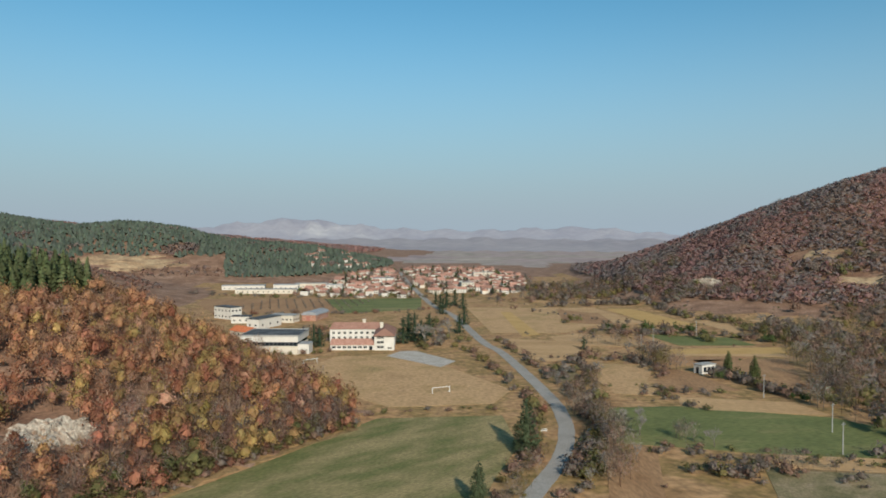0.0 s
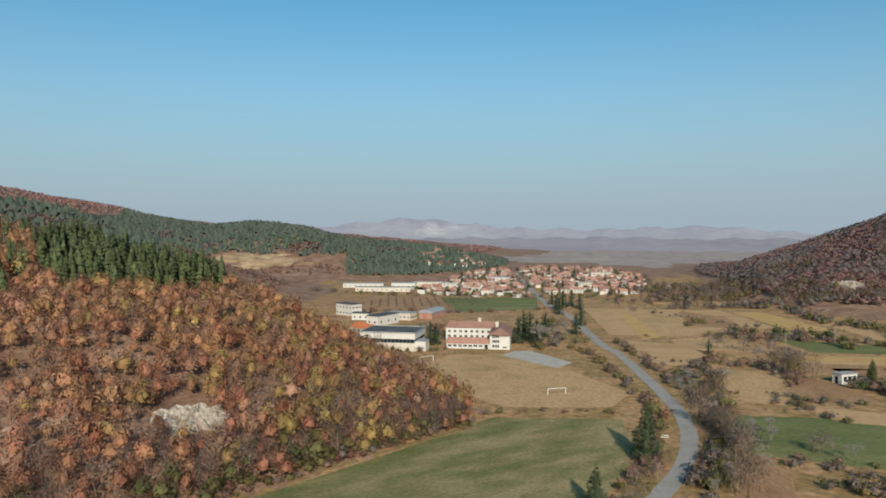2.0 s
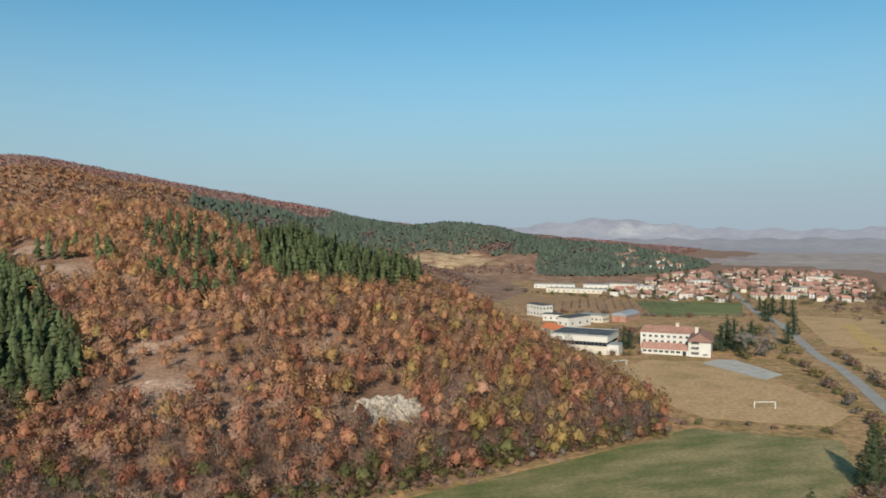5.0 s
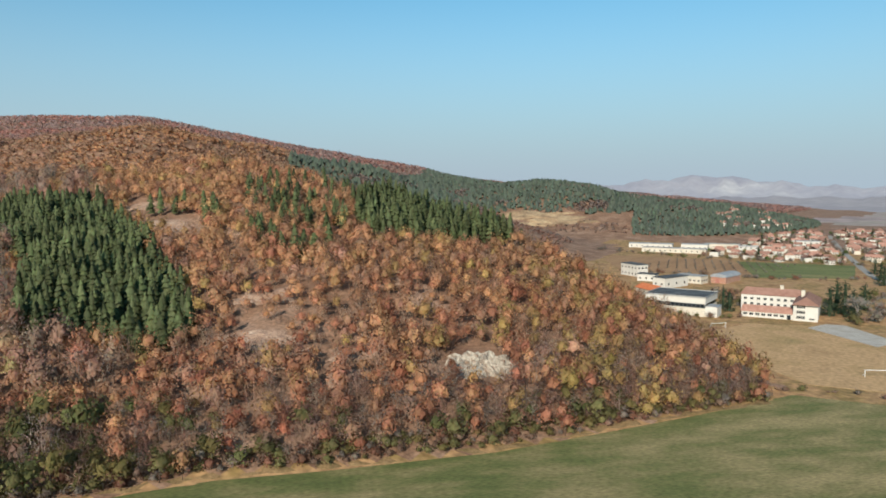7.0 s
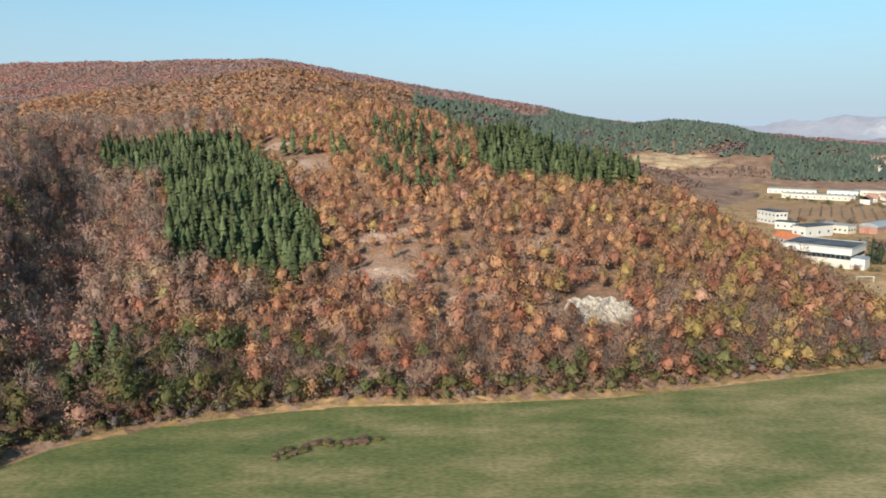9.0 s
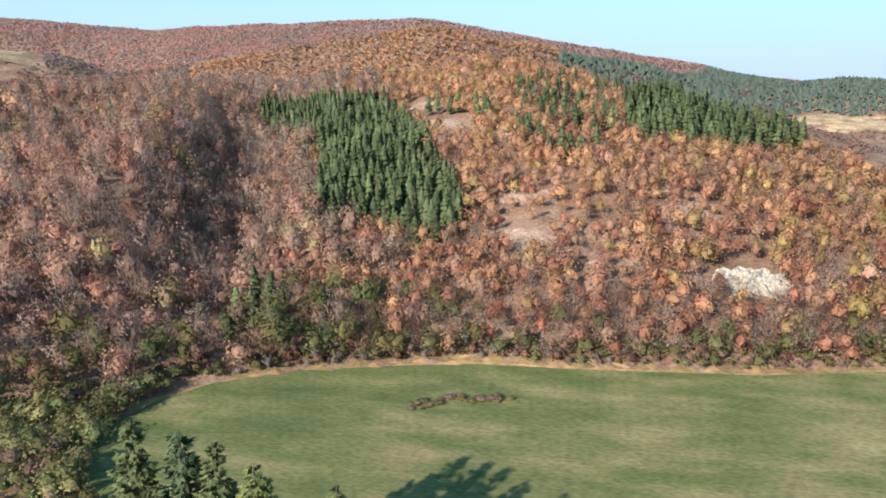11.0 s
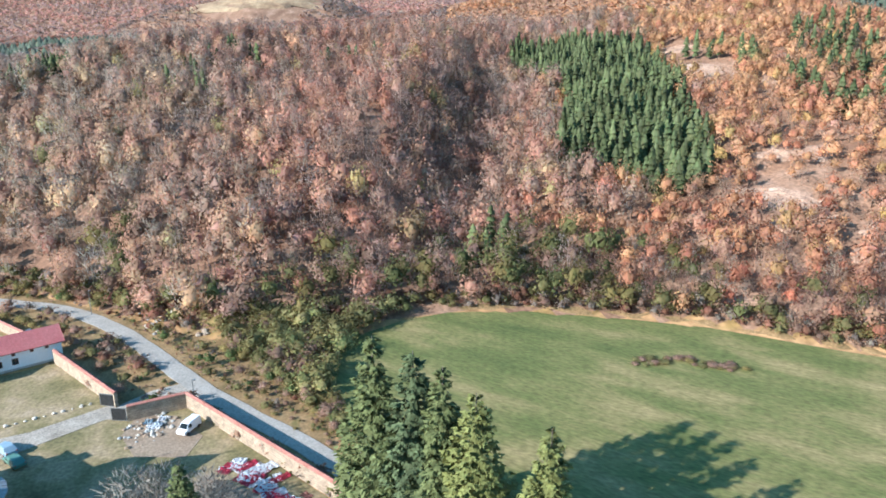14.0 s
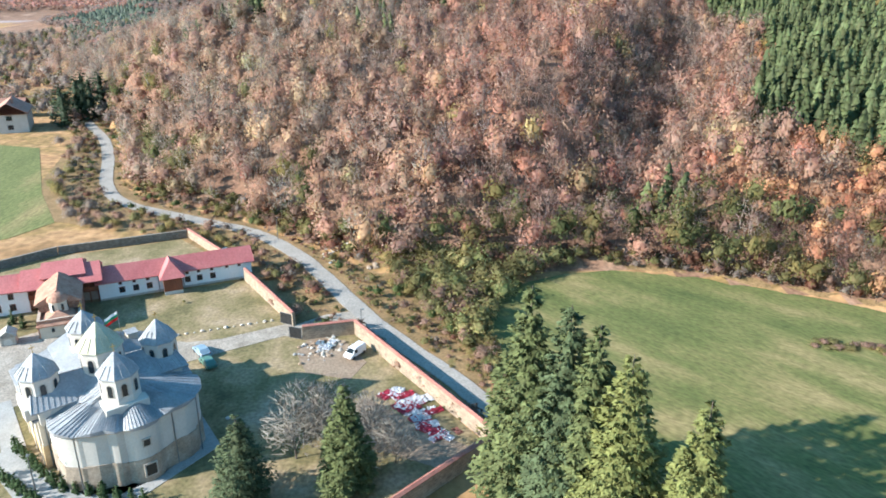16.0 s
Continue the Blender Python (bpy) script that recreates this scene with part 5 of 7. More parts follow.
def bush(x, y, size, kind, where="beside the lane", wide=1.0, group="bushes"):
    ob = new("bush", BUSHES[kind])
    ob.matrix_basis = pose(x, y, float(height(x, y)) - .05 * size, 0, 0, (x * 71 + y * 29) % 360) @ Matrix.Diagonal((size * wide, size * wide, size, 1))
    return tagged(ob, BUSH_WORDS[kind % 6] + " autumn bush " + where, "bush", group)


# ---------------------------------------------------------------- monastery: walls
def along(p0, p1):
    """A pose at p0 whose x axis points to p1, and the length."""
    dx, dy = p1[0] - p0[0], p1[1] - p0[1]
    return pose(p0[0], p0[1], 0, 0, 0, math.degrees(math.atan2(dy, dx))), math.hypot(dx, dy)


def yard_wall(p0, p1, h=2.8, t=.55, stone=None, coping=True, label="sandstone block wall with a red tiled coping"):
    m, L = along(p0, p1)
    w = thing("yard_wall", m, label, "wall", "monastery walls")
    part("masonry", boxes((0, -t / 2, -.3, L, t / 2, h)), stone or M_BLOCK, w)
    if coping:
        bm = bmesh.new()
        n = max(2, int(L / .42))
        for i in range(n):
            a, b = i * L / n + .01, (i + 1) * L / n - .01
            for s in (-1, 1):
                v = [bm.verts.new(p) for p in ((a, 0, h + .30), (b, 0, h + .28), (b, s * (t / 2 + .14), h + .05), (a, s * (t / 2 + .14), h + .07),
                                               (a, 0, h + .2), (b, 0, h + .2), (b, s * (t / 2 + .14), h - .01), (a, s * (t / 2 + .14), h - .01))]
                for q in ((0, 1, 2, 3), (7, 6, 5, 4), (2, 6, 7, 3), (0, 3, 7, 4), (1, 5, 6, 2)):
                    bm.faces.new([v[k] for k in q])
        bmesh.ops.recalc_face_normals(bm, faces=bm.faces[:])
        part("coping", bm, M_COPING, w, "red clay tile coping")
    return w


yard_wall((-82.3, 12.6), (-117.3, -8.9))
yard_wall((-117.5, -9.1), (-115.6, -18.4))
yard_wall((-82.3, 12.4), (-52, -21))
yard_wall((-121.0, -20.6), (-143.2, -34.0))
yard_wall((-146, -96), (-160.5, -81), 2.0, .6, M_RUBBLE, False, "old grey rubble stone wall")
yard_wall((-160.6, -80.8), (-171, -54), 2.0, .6, M_RUBBLE, False, "old grey rubble stone wall")
yard_wall((-171, -53.5), (-153.5, -40), 2.2, .5, M_BLOCK, True)

for i, (p0, p1, lab) in enumerate((((-121.0, -20.6), (-122.6, -23.4), "dark metal gate leaf standing open"), ((-115.6, -18.5), (-116.6, -20.9), "dark metal gate leaf standing open"))):
    m, L = along(p0, p1)
    gte = thing("gate_leaf", m, lab, "gate", "gate leaves")
    part("gate_frame", boxes((0, -.04, .1, .08, .04, 2.4), (L - .08, -.04, .1, L, .04, 2.4), (0, -.04, 2.3, L, .04, 2.4), (0, -.04, .1, L, .04, .2)), M_STEEL, gte)
    for k in range(int(L / .16)):
        part("gate_board", boxes((.09 + k * .16, -.02, .15, .23 + k * .16, .02, 2.32)), M_DARK, gte)

# yard surfaces
sheet("yard", [(-82.4, 12), (-117, -9), (-115.8, -18.4), (-121.2, -20.8), (-143, -34), (-134, -61), (-128, -78), (-120, -100), (-60, -90), (-52, -22)], .05, M_YARD, "churchyard grass with bare worn patches", "yard")
sheet("yard", [(-131, -100), (-146, -94.5), (-159.3, -80), (-169.5, -55), (-154.5, -41.5), (-147, -35.5), (-138, -62), (-133, -80)], .05, M_YARD, "rough dull grass behind the monastery wing", "yard")
sheet("earth_patch", [(-117, -17), (-115, -11), (-107, -6.5), (-101.5, -9), (-104, -16.5), (-111, -19)], .09, M_DIRT, "bare trodden earth round the rubble heap", "ground")
sheet("drive", [(-127.0, -9.5), (-119.5, -6.0), (-116.2, -18.8), (-117.2, -22.0), (-111, -33), (-108.5, -37), (-101, -51), (-96, -60), (-99, -68), (-114, -76), (-122, -66), (-119, -50), (-115.5, -39), (-116.6, -33), (-121.8, -22.5), (-121.4, -20.5), (-125.5, -15.2)], .10, M_GRAVEL, "pale gravel drive and court", "drive")
sheet("path", [(-72.6, -35), (-76.8, -32), (-85, -26), (-95, -32), (-93, -34), (-86, -30), (-79, -32), (-75.5, -36), (-75.5, -41), (-79.5, -46), (-83, -51), (-98, -61), (-97, -63), (-80, -53), (-74, -44)], .12, M_CONCRETE, "concrete apron round the church", "path")
sheet("earth_patch", [(-96, -6), (-88, 2), (-82, 10), (-78, 5), (-84, -6), (-90, -12)], .09, M_DIRT, "bare brown earth under the fruit trees", "ground")
sheet("stepped_path", [(-86, -57), (-78, -49.5), (-72, -44), (-71, -45.5), (-77, -51.2), (-85, -59)], .10, M_CONCRETE, "pale paved path between low hedges", "path")


# ---------------------------------------------------------------- monastery: church
def arch_plate(bm, w, h, y0, y1, x=0.0, z=0.0, n=6):
    """An arched slab in the x-z plane."""
    pts = [(-w / 2, 0), (w / 2, 0)] + [(w / 2 * math.cos(math.pi * i / n), h - w / 2 + w / 2 * math.sin(math.pi * i / n)) for i in range(n + 1)]
    a = [bm.verts.new((x + p[0], y0, z + p[1])) for p in pts]
    b = [bm.verts.new((x + p[0], y1, z + p[1])) for p in pts]
    k = len(pts)
    bm.faces.new(a)
    bm.faces.new(b[::-1])
    for i in range(k):
        bm.faces.new((a[i], b[i], b[(i + 1) % k], a[(i + 1) % k]))
    return bm


def seams(bm, a, b, c, d, n, hgt=.05, w=.04):
    """Standing seams over a roof plane, running from the edge a-b to the edge d-c."""
    a, b, c, d = map(Vector, (a, b, c, d))
    nrm = (b - a).cross(d - a)
    if nrm.length < 1e-6:
        nrm = (b - a).cross(c - a)
    nrm.normalize()
    if nrm.z < 0:
        nrm = -nrm
    for i in range(n + 1):
        p, q = a.lerp(b, i / n), d.lerp(c, i / n)
        s = nrm.cross((q - p).normalized()) * w / 2 if (q - p).length > .05 else None
        if s is None:
            continue
        u = nrm * hgt
        v = [bm.verts.new(k) for k in (p - s, p + s, p + s + u, p - s + u, q - s, q + s, q + s + u, q - s + u)]
        for f in ((0, 1, 2, 3), (7, 6, 5, 4), (3, 2, 6, 7), (1, 5, 6, 2), (0, 3, 7, 4)):
            bm.faces.new([v[k] for k in f])


church = thing("church", pose(-88.3, -41.5, 0, 0, 0, 35.9), "white Orthodox church with grey-blue sheet metal roofs", "church")
EAST = [(2, -8.3), (5, -8.4), (8.6, -7.9), (10.3, -6.8), (11.0, -4.6), (11.3, -3.2), (12.3, -2.4), (12.9, -.9), (13.1, .7), (12.9, 2.2), (12.2, 3.7), (11.7, 4.6), (11.5, 6.3), (10.8, 8.2), (9.2, 9.2), (6, 9.9), (2, 9.9)]
c_mid = (6, .8)


def grown(pts, c, by):
    out = []
    for p in pts:
        L = math.hypot(p[0] - c[0], p[1] - c[1])
        out.append((c[0] + (p[0] - c[0]) * (L + by) / L, c[1] + (p[1] - c[1]) * (L + by) / L))
    return out


# the apses: rounded bays with folds between them
key = EAST
EAST = []
for i in range(len(key) - 1):
    for u in (0, .25, .5, .75):
        p = [key[i][k] + (key[i + 1][k] - key[i][k]) * u for k in (0, 1)]
        th = math.atan2(p[1] - c_mid[1], p[0] - c_mid[0])
        bulge = .7 * abs(math.sin(4.5 * th + 1.57)) - .45 if p[0] > 4 else 0
        L = math.hypot(p[0] - c_mid[0], p[1] - c_mid[1])
        EAST.append((c_mid[0] + (p[0] - c_mid[0]) * (L + bulge) / L, c_mid[1] + (p[1] - c_mid[1]) * (L + bulge) / L))
EAST.append(key[-1])
bm = prism(bmesh.new(), grown(EAST, c_mid, .12), -.3, 3.4)
for v in bm.verts:
    if v.co.z > 3:
        v.co.z += .38 * abs(math.sin(4.5 * math.atan2(v.co.y - c_mid[1], v.co.x - c_mid[0]) + 1.57)) + .08 * math.sin(17 * v.co.y)
part("lower_wall", bm, M_PLINTH, church, "weathered beige lower wall")
part("upper_wall", prism(bmesh.new(), EAST, 2.9, 8.5), M_WHITE, church)
part("cornice", prism(bmesh.new(), grown(EAST, c_mid, .25), 8.15, 8.45, grown(EAST, c_mid, .4)), M_STONE, church)
part("west_lower_wall", boxes((-13.2, -9.4, -.3, 2.05, 9.4, 3.4)), M_OCHRE, church, "ochre lower wall")
part("west_upper_wall", boxes((-13.1, -9.3, 3.4, 2.0, 9.3, 7.9)), M_CREAM, church, "cream upper wall")
for i in range(4):
    part("pilaster", boxes((-13.3 + i * 4.6, -9.55, 0, -12.7 + i * 4.6, -9.3, 7.9), bevel=.03), M_CREAM, church)
# eastern fan roof
bm = bmesh.new()
eave = grown(EAST, c_mid, .55)
peak = Vector((5.6, .8, 11.8))
def fold(p):
    return abs(math.sin(4.5 * math.atan2(p[1] - c_mid[1], p[0] - c_mid[0]) + 1.57))


tops = [bm.verts.new((p[0], p[1], 8.4 + .55 * fold(p))) for p in eave]
mids = [bm.verts.new((p[0] * .5 + peak.x * .5, p[1] * .5 + peak.y * .5, 9.85 + .55 * fold(p))) for p in eave]
lows = [bm.verts.new((p[0], p[1], 8.42)) for p in eave]
ptop = bm.verts.new(peak)
for i in range(len(eave) - 1):
    bm.faces.new((tops[i], tops[i + 1], mids[i + 1], mids[i]))
    bm.faces.new((mids[i], mids[i + 1], ptop))
    bm.faces.new((lows[i], lows[i + 1], tops[i + 1], tops[i]))
bm.faces.new(lows[::-1])
fan = part("east_roof", bm, M_ZINC, church)
bm = bmesh.new()
for i in range(len(eave) - 1):
    a = Vector((*eave[i], 8.42 + .55 * fold(eave[i])))
    m = Vector((eave[i][0] * .5 + peak.x * .5, eave[i][1] * .5 + peak.y * .5, 9.87 + .55 * fold(eave[i])))
    side = Vector((.001, .001, 0))
    seams(bm, a, a + side, m + side, m, 1)
    if i % 3 == 0:
        top = peak.lerp(m, .08) + Vector((0, 0, .03))
        seams(bm, m, m + side, top + side, top, 1)
tagged(part("standing_seam", bm, M_ZINC, fan), kind="stuff")
# aisle roofs and the cross-shaped upper roof
bm, sm = bmesh.new(), bmesh.new()
for s in (-1, 1):
    v = [bm.verts.new(p) for p in ((-13.7, s * 9.9, 7.85), (3.0, s * 9.9, 7.85), (3.0, s * 4, 9.7), (-13.7, s * 4, 9.7), (-13.7, s * 9.9, 7.65), (3.0, s * 9.9, 7.65), (3.0, s * 4, 9.4), (-13.7, s * 4, 9.4))]
    for q in ((0, 1, 2, 3), (7, 6, 5, 4), (0, 4, 5, 1), (1, 5, 6, 2), (0, 3, 7, 4)):
        bm.faces.new([v[k] for k in q])
    seams(sm, (-13.7, s * 9.9, 7.87), (3.0, s * 9.9, 7.87), (3.0, s * 4, 9.72), (-13.7, s * 4, 9.72), 26)
bmesh.ops.recalc_face_normals(bm, faces=bm.faces[:])
tagged(part("standing_seam", sm, M_ZINC, part("aisle_roof", bm, M_ZINC, church)), kind="stuff")
for x0, y0, z0 in ((-12.6, -8.9, 8.1), (-10.6, -7.4, 8.6), (-12.4, 6.2, 8.9)):
    ht = part("roof_hatch", boxes((x0, y0, z0 - .4, x0 + 1.7, y0 + 1.5, z0 + .75), bevel=.03), M_CREAM, church)
    part("hatch_lid", boxes((x0 - .15, y0 - .15, z0 + .76, x0 + 1.85, y0 + 1.65, z0 + .86)), M_ZINC, ht)
part("nave_wall", boxes((-13, -4, 7.6, 6.2, 4, 10.0), (-4, -9.2, 7.6, 4, 9.2, 10.0)), M_WHITE, church)
bm, sm = gable(bmesh.new(), -13.2, -4, 6.6, 4, 10.0, 12.0, .45, 0), bmesh.new()
for s in (-1, 1):
    seams(sm, (-13.6, s * 4.4, 9.99), (7.0, s * 4.4, 9.99), (7.0, 0, 12.2), (-13.6, 0, 12.2), 32)
tagged(part("standing_seam", sm, M_ZINC, part("nave_roof", bm, M_ZINC, church)), kind="stuff")
bm, sm = gable(bmesh.new(), -9.6, -4, 9.6, 4, 9.95, 11.9, .45, 1.0), bmesh.new()
for s in (-1, 1):
    seams(sm, (-10, s * 4.4, 9.94), (10, s * 4.4, 9.94), (9, 0, 12.1), (-9, 0, 12.1), 30)
for b_ in (bm, sm):
    bmesh.ops.rotate(b_, verts=b_.verts[:], cent=(0, 0, 0), matrix=Matrix.Rotation(radians(90), 3, "Z"))
tagged(part("standing_seam", sm, M_ZINC, part("transept_roof", bm, M_ZINC, church)), kind="stuff")


def drum(x, y, z0, z1, tip, r, roof, label=""):
    d = part("drum", lathe(bmesh.new(), [(r * 1.02, z0 - 1.2), (r * 1.02, z0 + .25), (r, z0 + .3), (r, z1 - .3), (r * 1.08, z1 - .2), (r * 1.1, z1)], 8, math.pi / 8, x, y), M_WHITE, church, "white octagonal drum")
    part("drum_base", boxes((x - r * 1.12, y - r * 1.12, z0 - 2.2, x + r * 1.12, y + r * 1.12, z0 - .55), bevel=.05), M_WHITE, d)
    bm = lathe(bmesh.new(), [(r * 1.12, z1 - .06), (r * 1.1, z1 + .08), (r * .6, z1 + (tip - z1) * .5), (r * .12, tip - .25), (0, tip)], 8, math.pi / 8, x, y)
    sm = bmesh.new()
    for i in range(8):
        a = math.pi / 8 + i * math.pi / 4
        b = a + math.pi / 4
        for u in (0, .5):
            an = a + (b - a) * u
            k = 1 if u == 0 else math.cos(math.pi / 8)
            p = Vector((x + r * 1.1 * k * math.cos(an), y + r * 1.1 * k * math.sin(an), z1 + .09))
            q = Vector((x + r * .6 * k * math.cos(an), y + r * .6 * k * math.sin(an), z1 + (tip - z1) * .5 + .01))
            seams(sm, p, p + Vector((.001, .001, 0)), q + Vector((.001, .001, 0)), q, 1, .06, .05)
    part("drum_roof", bm, roof, d, label)
    tagged(part("standing_seam", sm, roof, d), kind="stuff")
    for i in range(8):
        an = i * math.pi / 4
        m = Matrix.Translation((x, y, 0)) @ Matrix.Rotation(an - math.pi / 2, 4, "Z")
        w = r * .27
        bm = arch_plate(bmesh.new(), w * 1.45, (z1 - z0) * .62, r * .90, r * .945, 0, z0 + .42)
        bmesh.ops.transform(bm, matrix=m, verts=bm.verts[:])
        part("window_frame", bm, M_STONE, d)
        bm = arch_plate(bmesh.new(), w, (z1 - z0) * .55, r * .91, r * .955, 0, z0 + .5)
        bmesh.ops.transform(bm, matrix=m, verts=bm.verts[:])
        part("window_pane", bm, M_GLASS, d)
    part("cross", boxes((x - .04, y - .04, tip - .05, x + .04, y + .04, tip + 1.1), (x - .04, y - .32, tip + .65, x + .04, y + .32, tip + .75)), M_GOLDMETAL, d, "gilt cross")


drum(7.7, 0, 11.0, 14.1, 17.0, 2.4, M_ZINC)
drum(-7.7, 0, 11.2, 14.4, 17.0, 2.4, M_ZINC)
drum(0, -7.9, 10.3, 13.3, 16.2, 2.4, M_ZINC)
drum(0, 7.7, 10.2, 13.2, 16.2, 2.4, M_ZINC)
drum(0, 0, 11.2, 14.7, 18.2, 2.8, M_BRASS, "faded gilt sheet roof")
# windows of the apse and the downpipes
for x, y, a, z, w, h in ((13.36, .75, 0, 5.6, .8, .9), (13.5, .75, 0, 1.2, 1.3, 1.6)):
    wn_ = part("window", boxes((x - .05, y - w / 2 - .2, z - .2, x + .12, y + w / 2 + .2, z + h + .2), bevel=.03), M_STONE, church, "stone-framed window")
    part("pane", boxes((x + .1, y - w / 2, z, x + .14, y + w / 2, z + h)), M_GLASS, wn_)
for p in ((11.25, -3.3), (10.4, -6.9), (11.75, 4.7), (10.9, 8.3), (2.0, -8.6)):
    part("downpipe", lathe(bmesh.new(), [(.09, 0), (.09, 8.4)], 8, 0, p[0] + .15, p[1]), M_STEEL, church)
part("flagpole", lathe(bmesh.new(), [(.05, 11), (.04, 17.6)], 6, 0, -3.2, 3.6), M_STEEL, church)
for k, mm in enumerate((M_FLAGW, M_FLAGG, M_FLAGR)):
    bm = bmesh.new()
    prev = None
    for i in range(9):
        xx, yy = -3.2 + .06 * math.sin(i * 1.3), 3.55 - i * .22
        zz = 17.4 - i * .10
        row = [bm.verts.new((xx, yy, zz - k * .42)), bm.verts.new((xx, yy, zz - (k + 1) * .42))]
        if prev:
            bm.faces.new((prev[0], prev[1], row[1], row[0]))
        prev = row
    bmesh.ops.solidify(bm, geom=bm.faces[:], thickness=.02)
    part("flag_stripe", bm, mm, church)


# ---------------------------------------------------------------- monastery: brick chapel
chapel = thing("chapel", pose(-119.2, -62.3, 0, 0, 0, 21), "old red brick chapel with clay tile roof", "chapel")
part("nave_wall", gable_wall(bmesh.new(), -14, -3.6, 0, 3.6, -.3, 3.6, None, .5), M_BRICKRED, chapel)
part("plaster_wall", boxes((-4.5, -3.3, -.3, .2, 3.3, 2.6)), M_CREAM, chapel, "cream plastered apse")
part("roof", gable(bmesh.new(), -14, -3.6, -4, 3.6, 5.2, 7.2, .4, .5), M_OLDTILE, chapel)
part("upper_nave", boxes((-13.5, -3.4, 3.4, -4.2, 3.4, 5.4)), M_BRICKRED, chapel)
part("apse_roof", gable(bmesh.new(), -5.5, -3.4, .2, 3.4, 2.6, 4.3, .35, 2.2), M_OLDTILE, chapel)
dr = part("drum", lathe(bmesh.new(), [(1.55, 3.5), (1.55, 5.9), (1.7, 6.0)], 12, 0, -3.4, 0), M_CREAM, chapel)
part("dome", lathe(bmesh.new(), [(1.85, 5.95), (1.7, 6.3), (1.3, 6.8), (.7, 7.15), (0, 7.35)], 14, 0, -3.4, 0), M_OLDTILE, dr, "rounded clay tile dome")
for i in range(6):
    bm = arch_plate(bmesh.new(), .4, 1.3, 1.5, 1.6, 0, 4.2)
    bmesh.ops.transform(bm, matrix=Matrix.Translation((-3.4, 0, 0)) @ Matrix.Rotation(i * math.pi / 3, 4, "Z"), verts=bm.verts[:])
    part("window", bm, M_GLASS, dr)
part("window", arch_plate(bmesh.new(), .5, .8, -.28, -.2, 0, 1.2), M_GLASS, chapel).matrix_basis = pose(0, -1.2, 0, 0, 0, 90)
part("side_dome", lathe(bmesh.new(), [(1.5, 0), (1.5, 2.0), (1.6, 2.1), (1.1, 2.7), (0, 3.0)], 12, 0, .3, 2.4), M_OLDTILE, chapel)

pump = thing("well_house", pose(-117, -70.5, 0, 0, 0, 20), "small stone well house with an arched opening", "well")
part("body", boxes((-1.3, -1.2, -.1, 1.3, 1.2, 1.9), bevel=.06), M_STONE, pump)
part("roof", gable(bmesh.new(), -1.3, -1.2, 1.3, 1.2, 1.9, 2.7, .2), M_STONE, pump)
part("arch", arch_plate(bmesh.new(), 1.3, 1.2, 0, .1, 0, .2), M_WHITE, pump).matrix_basis = pose(1.31, 0, 0, 0, 0, 90)


# ---------------------------------------------------------------- monastery: dwelling wings
def sash(parent, x, y, z, w, h, m=M_WOOD, side=-1):
    """A window set in a wall facing -y (side -1) or +y."""
    wd = part("window", boxes((x - w / 2 - .08, y - .05, z - .08, x + w / 2 + .08, y + .05, z + h + .08)), m, parent)
    part("pane", boxes((x - w / 2, y + side * .055 - .01, z, x - .03, y + side * .055 + .01, z + h), (x + .03, y + side * .055 - .01, z, x + w / 2, y + side * .055 + .01, z + h)), M_GLASS, wd)
    return wd


wing = thing("dwelling_wing", along((-134.0, -61.0), (-145.2, -33.0))[0], "long white monastery wing with a red sheet roof", "building", "monastery wings")
L = along((-134.0, -61.0), (-145.2, -33.0))[1]
part("wall", gable_wall(bmesh.new(), 0, 0, L, 6.0, -.2, 4.1, 6.0), M_LIFTEDWHITE, wing)
part("plinth", boxes((-.05, -.06, -.2, L + .05, 0, .45)), M_STONE, wing)
bm, sm = gable(bmesh.new(), 0, 0, L, 6.0, 4.1, 6.1, .6), bmesh.new()
for s in (0, 1):
    seams(sm, (-.6, -.6 if s else 6.6, 3.9), (L + .6, -.6 if s else 6.6, 3.9), (L + .6, 3.0, 6.3), (-.6, 3.0, 6.3), 60, .025, .04)
tagged(part("standing_seam", sm, M_PINKROOF, part("roof", bm, M_PINKROOF, wing)), kind="stuff")
for x in (4.2, 6.8, 9.4, 19.3, 22.0):
    sash(wing, x, -.03, 1.25, .95, 1.1)
for x in (4.0, 6.6, 9.2, 16.9, 19.2, 21.9, 25.0, 27.6):
    sash(wing, x, -.03, 3.05, .5, .5)
sash(wing, 16.9, -.03, 1.25, .95, 1.1)
for x in (11.2, 16.0):
    part("downpipe", lathe(bmesh.new(), [(.07, 0), (.07, 4.0)], 6, 0, x, -.12), M_STEEL, wing)
bay = part("bay_base", boxes((12.0, -2.6, -.2, 15.6, 0, .8)), M_WHITE, wing)
part("bay_wall", boxes((12.0, -2.6, .8, 15.6, 0, 3.7)), M_WOOD, bay, "dark boarded timber bay")
for k in range(14):
    part("bay_board", boxes((12.02 + k * .256, -2.64, .82, 12.24 + k * .256, -2.6, 3.6)), M_WOOD, bay)
bm = bmesh.new()
v = [bm.verts.new(p) for p in ((11.3, -3.3, 3.7), (16.3, -3.3, 3.7), (16.3, 3, 3.9), (11.3, 3, 3.9), (13.8, 0.2, 6.6), (13.8, 3.0, 6.6))]
for q in ((0, 1, 4), (1, 2, 5, 4), (3, 0, 4, 5), (2, 3, 5), (3, 2, 1, 0)):
    bm.faces.new([v[k] for k in q])
part("bay_roof", bm, M_PINKROOF, bay)

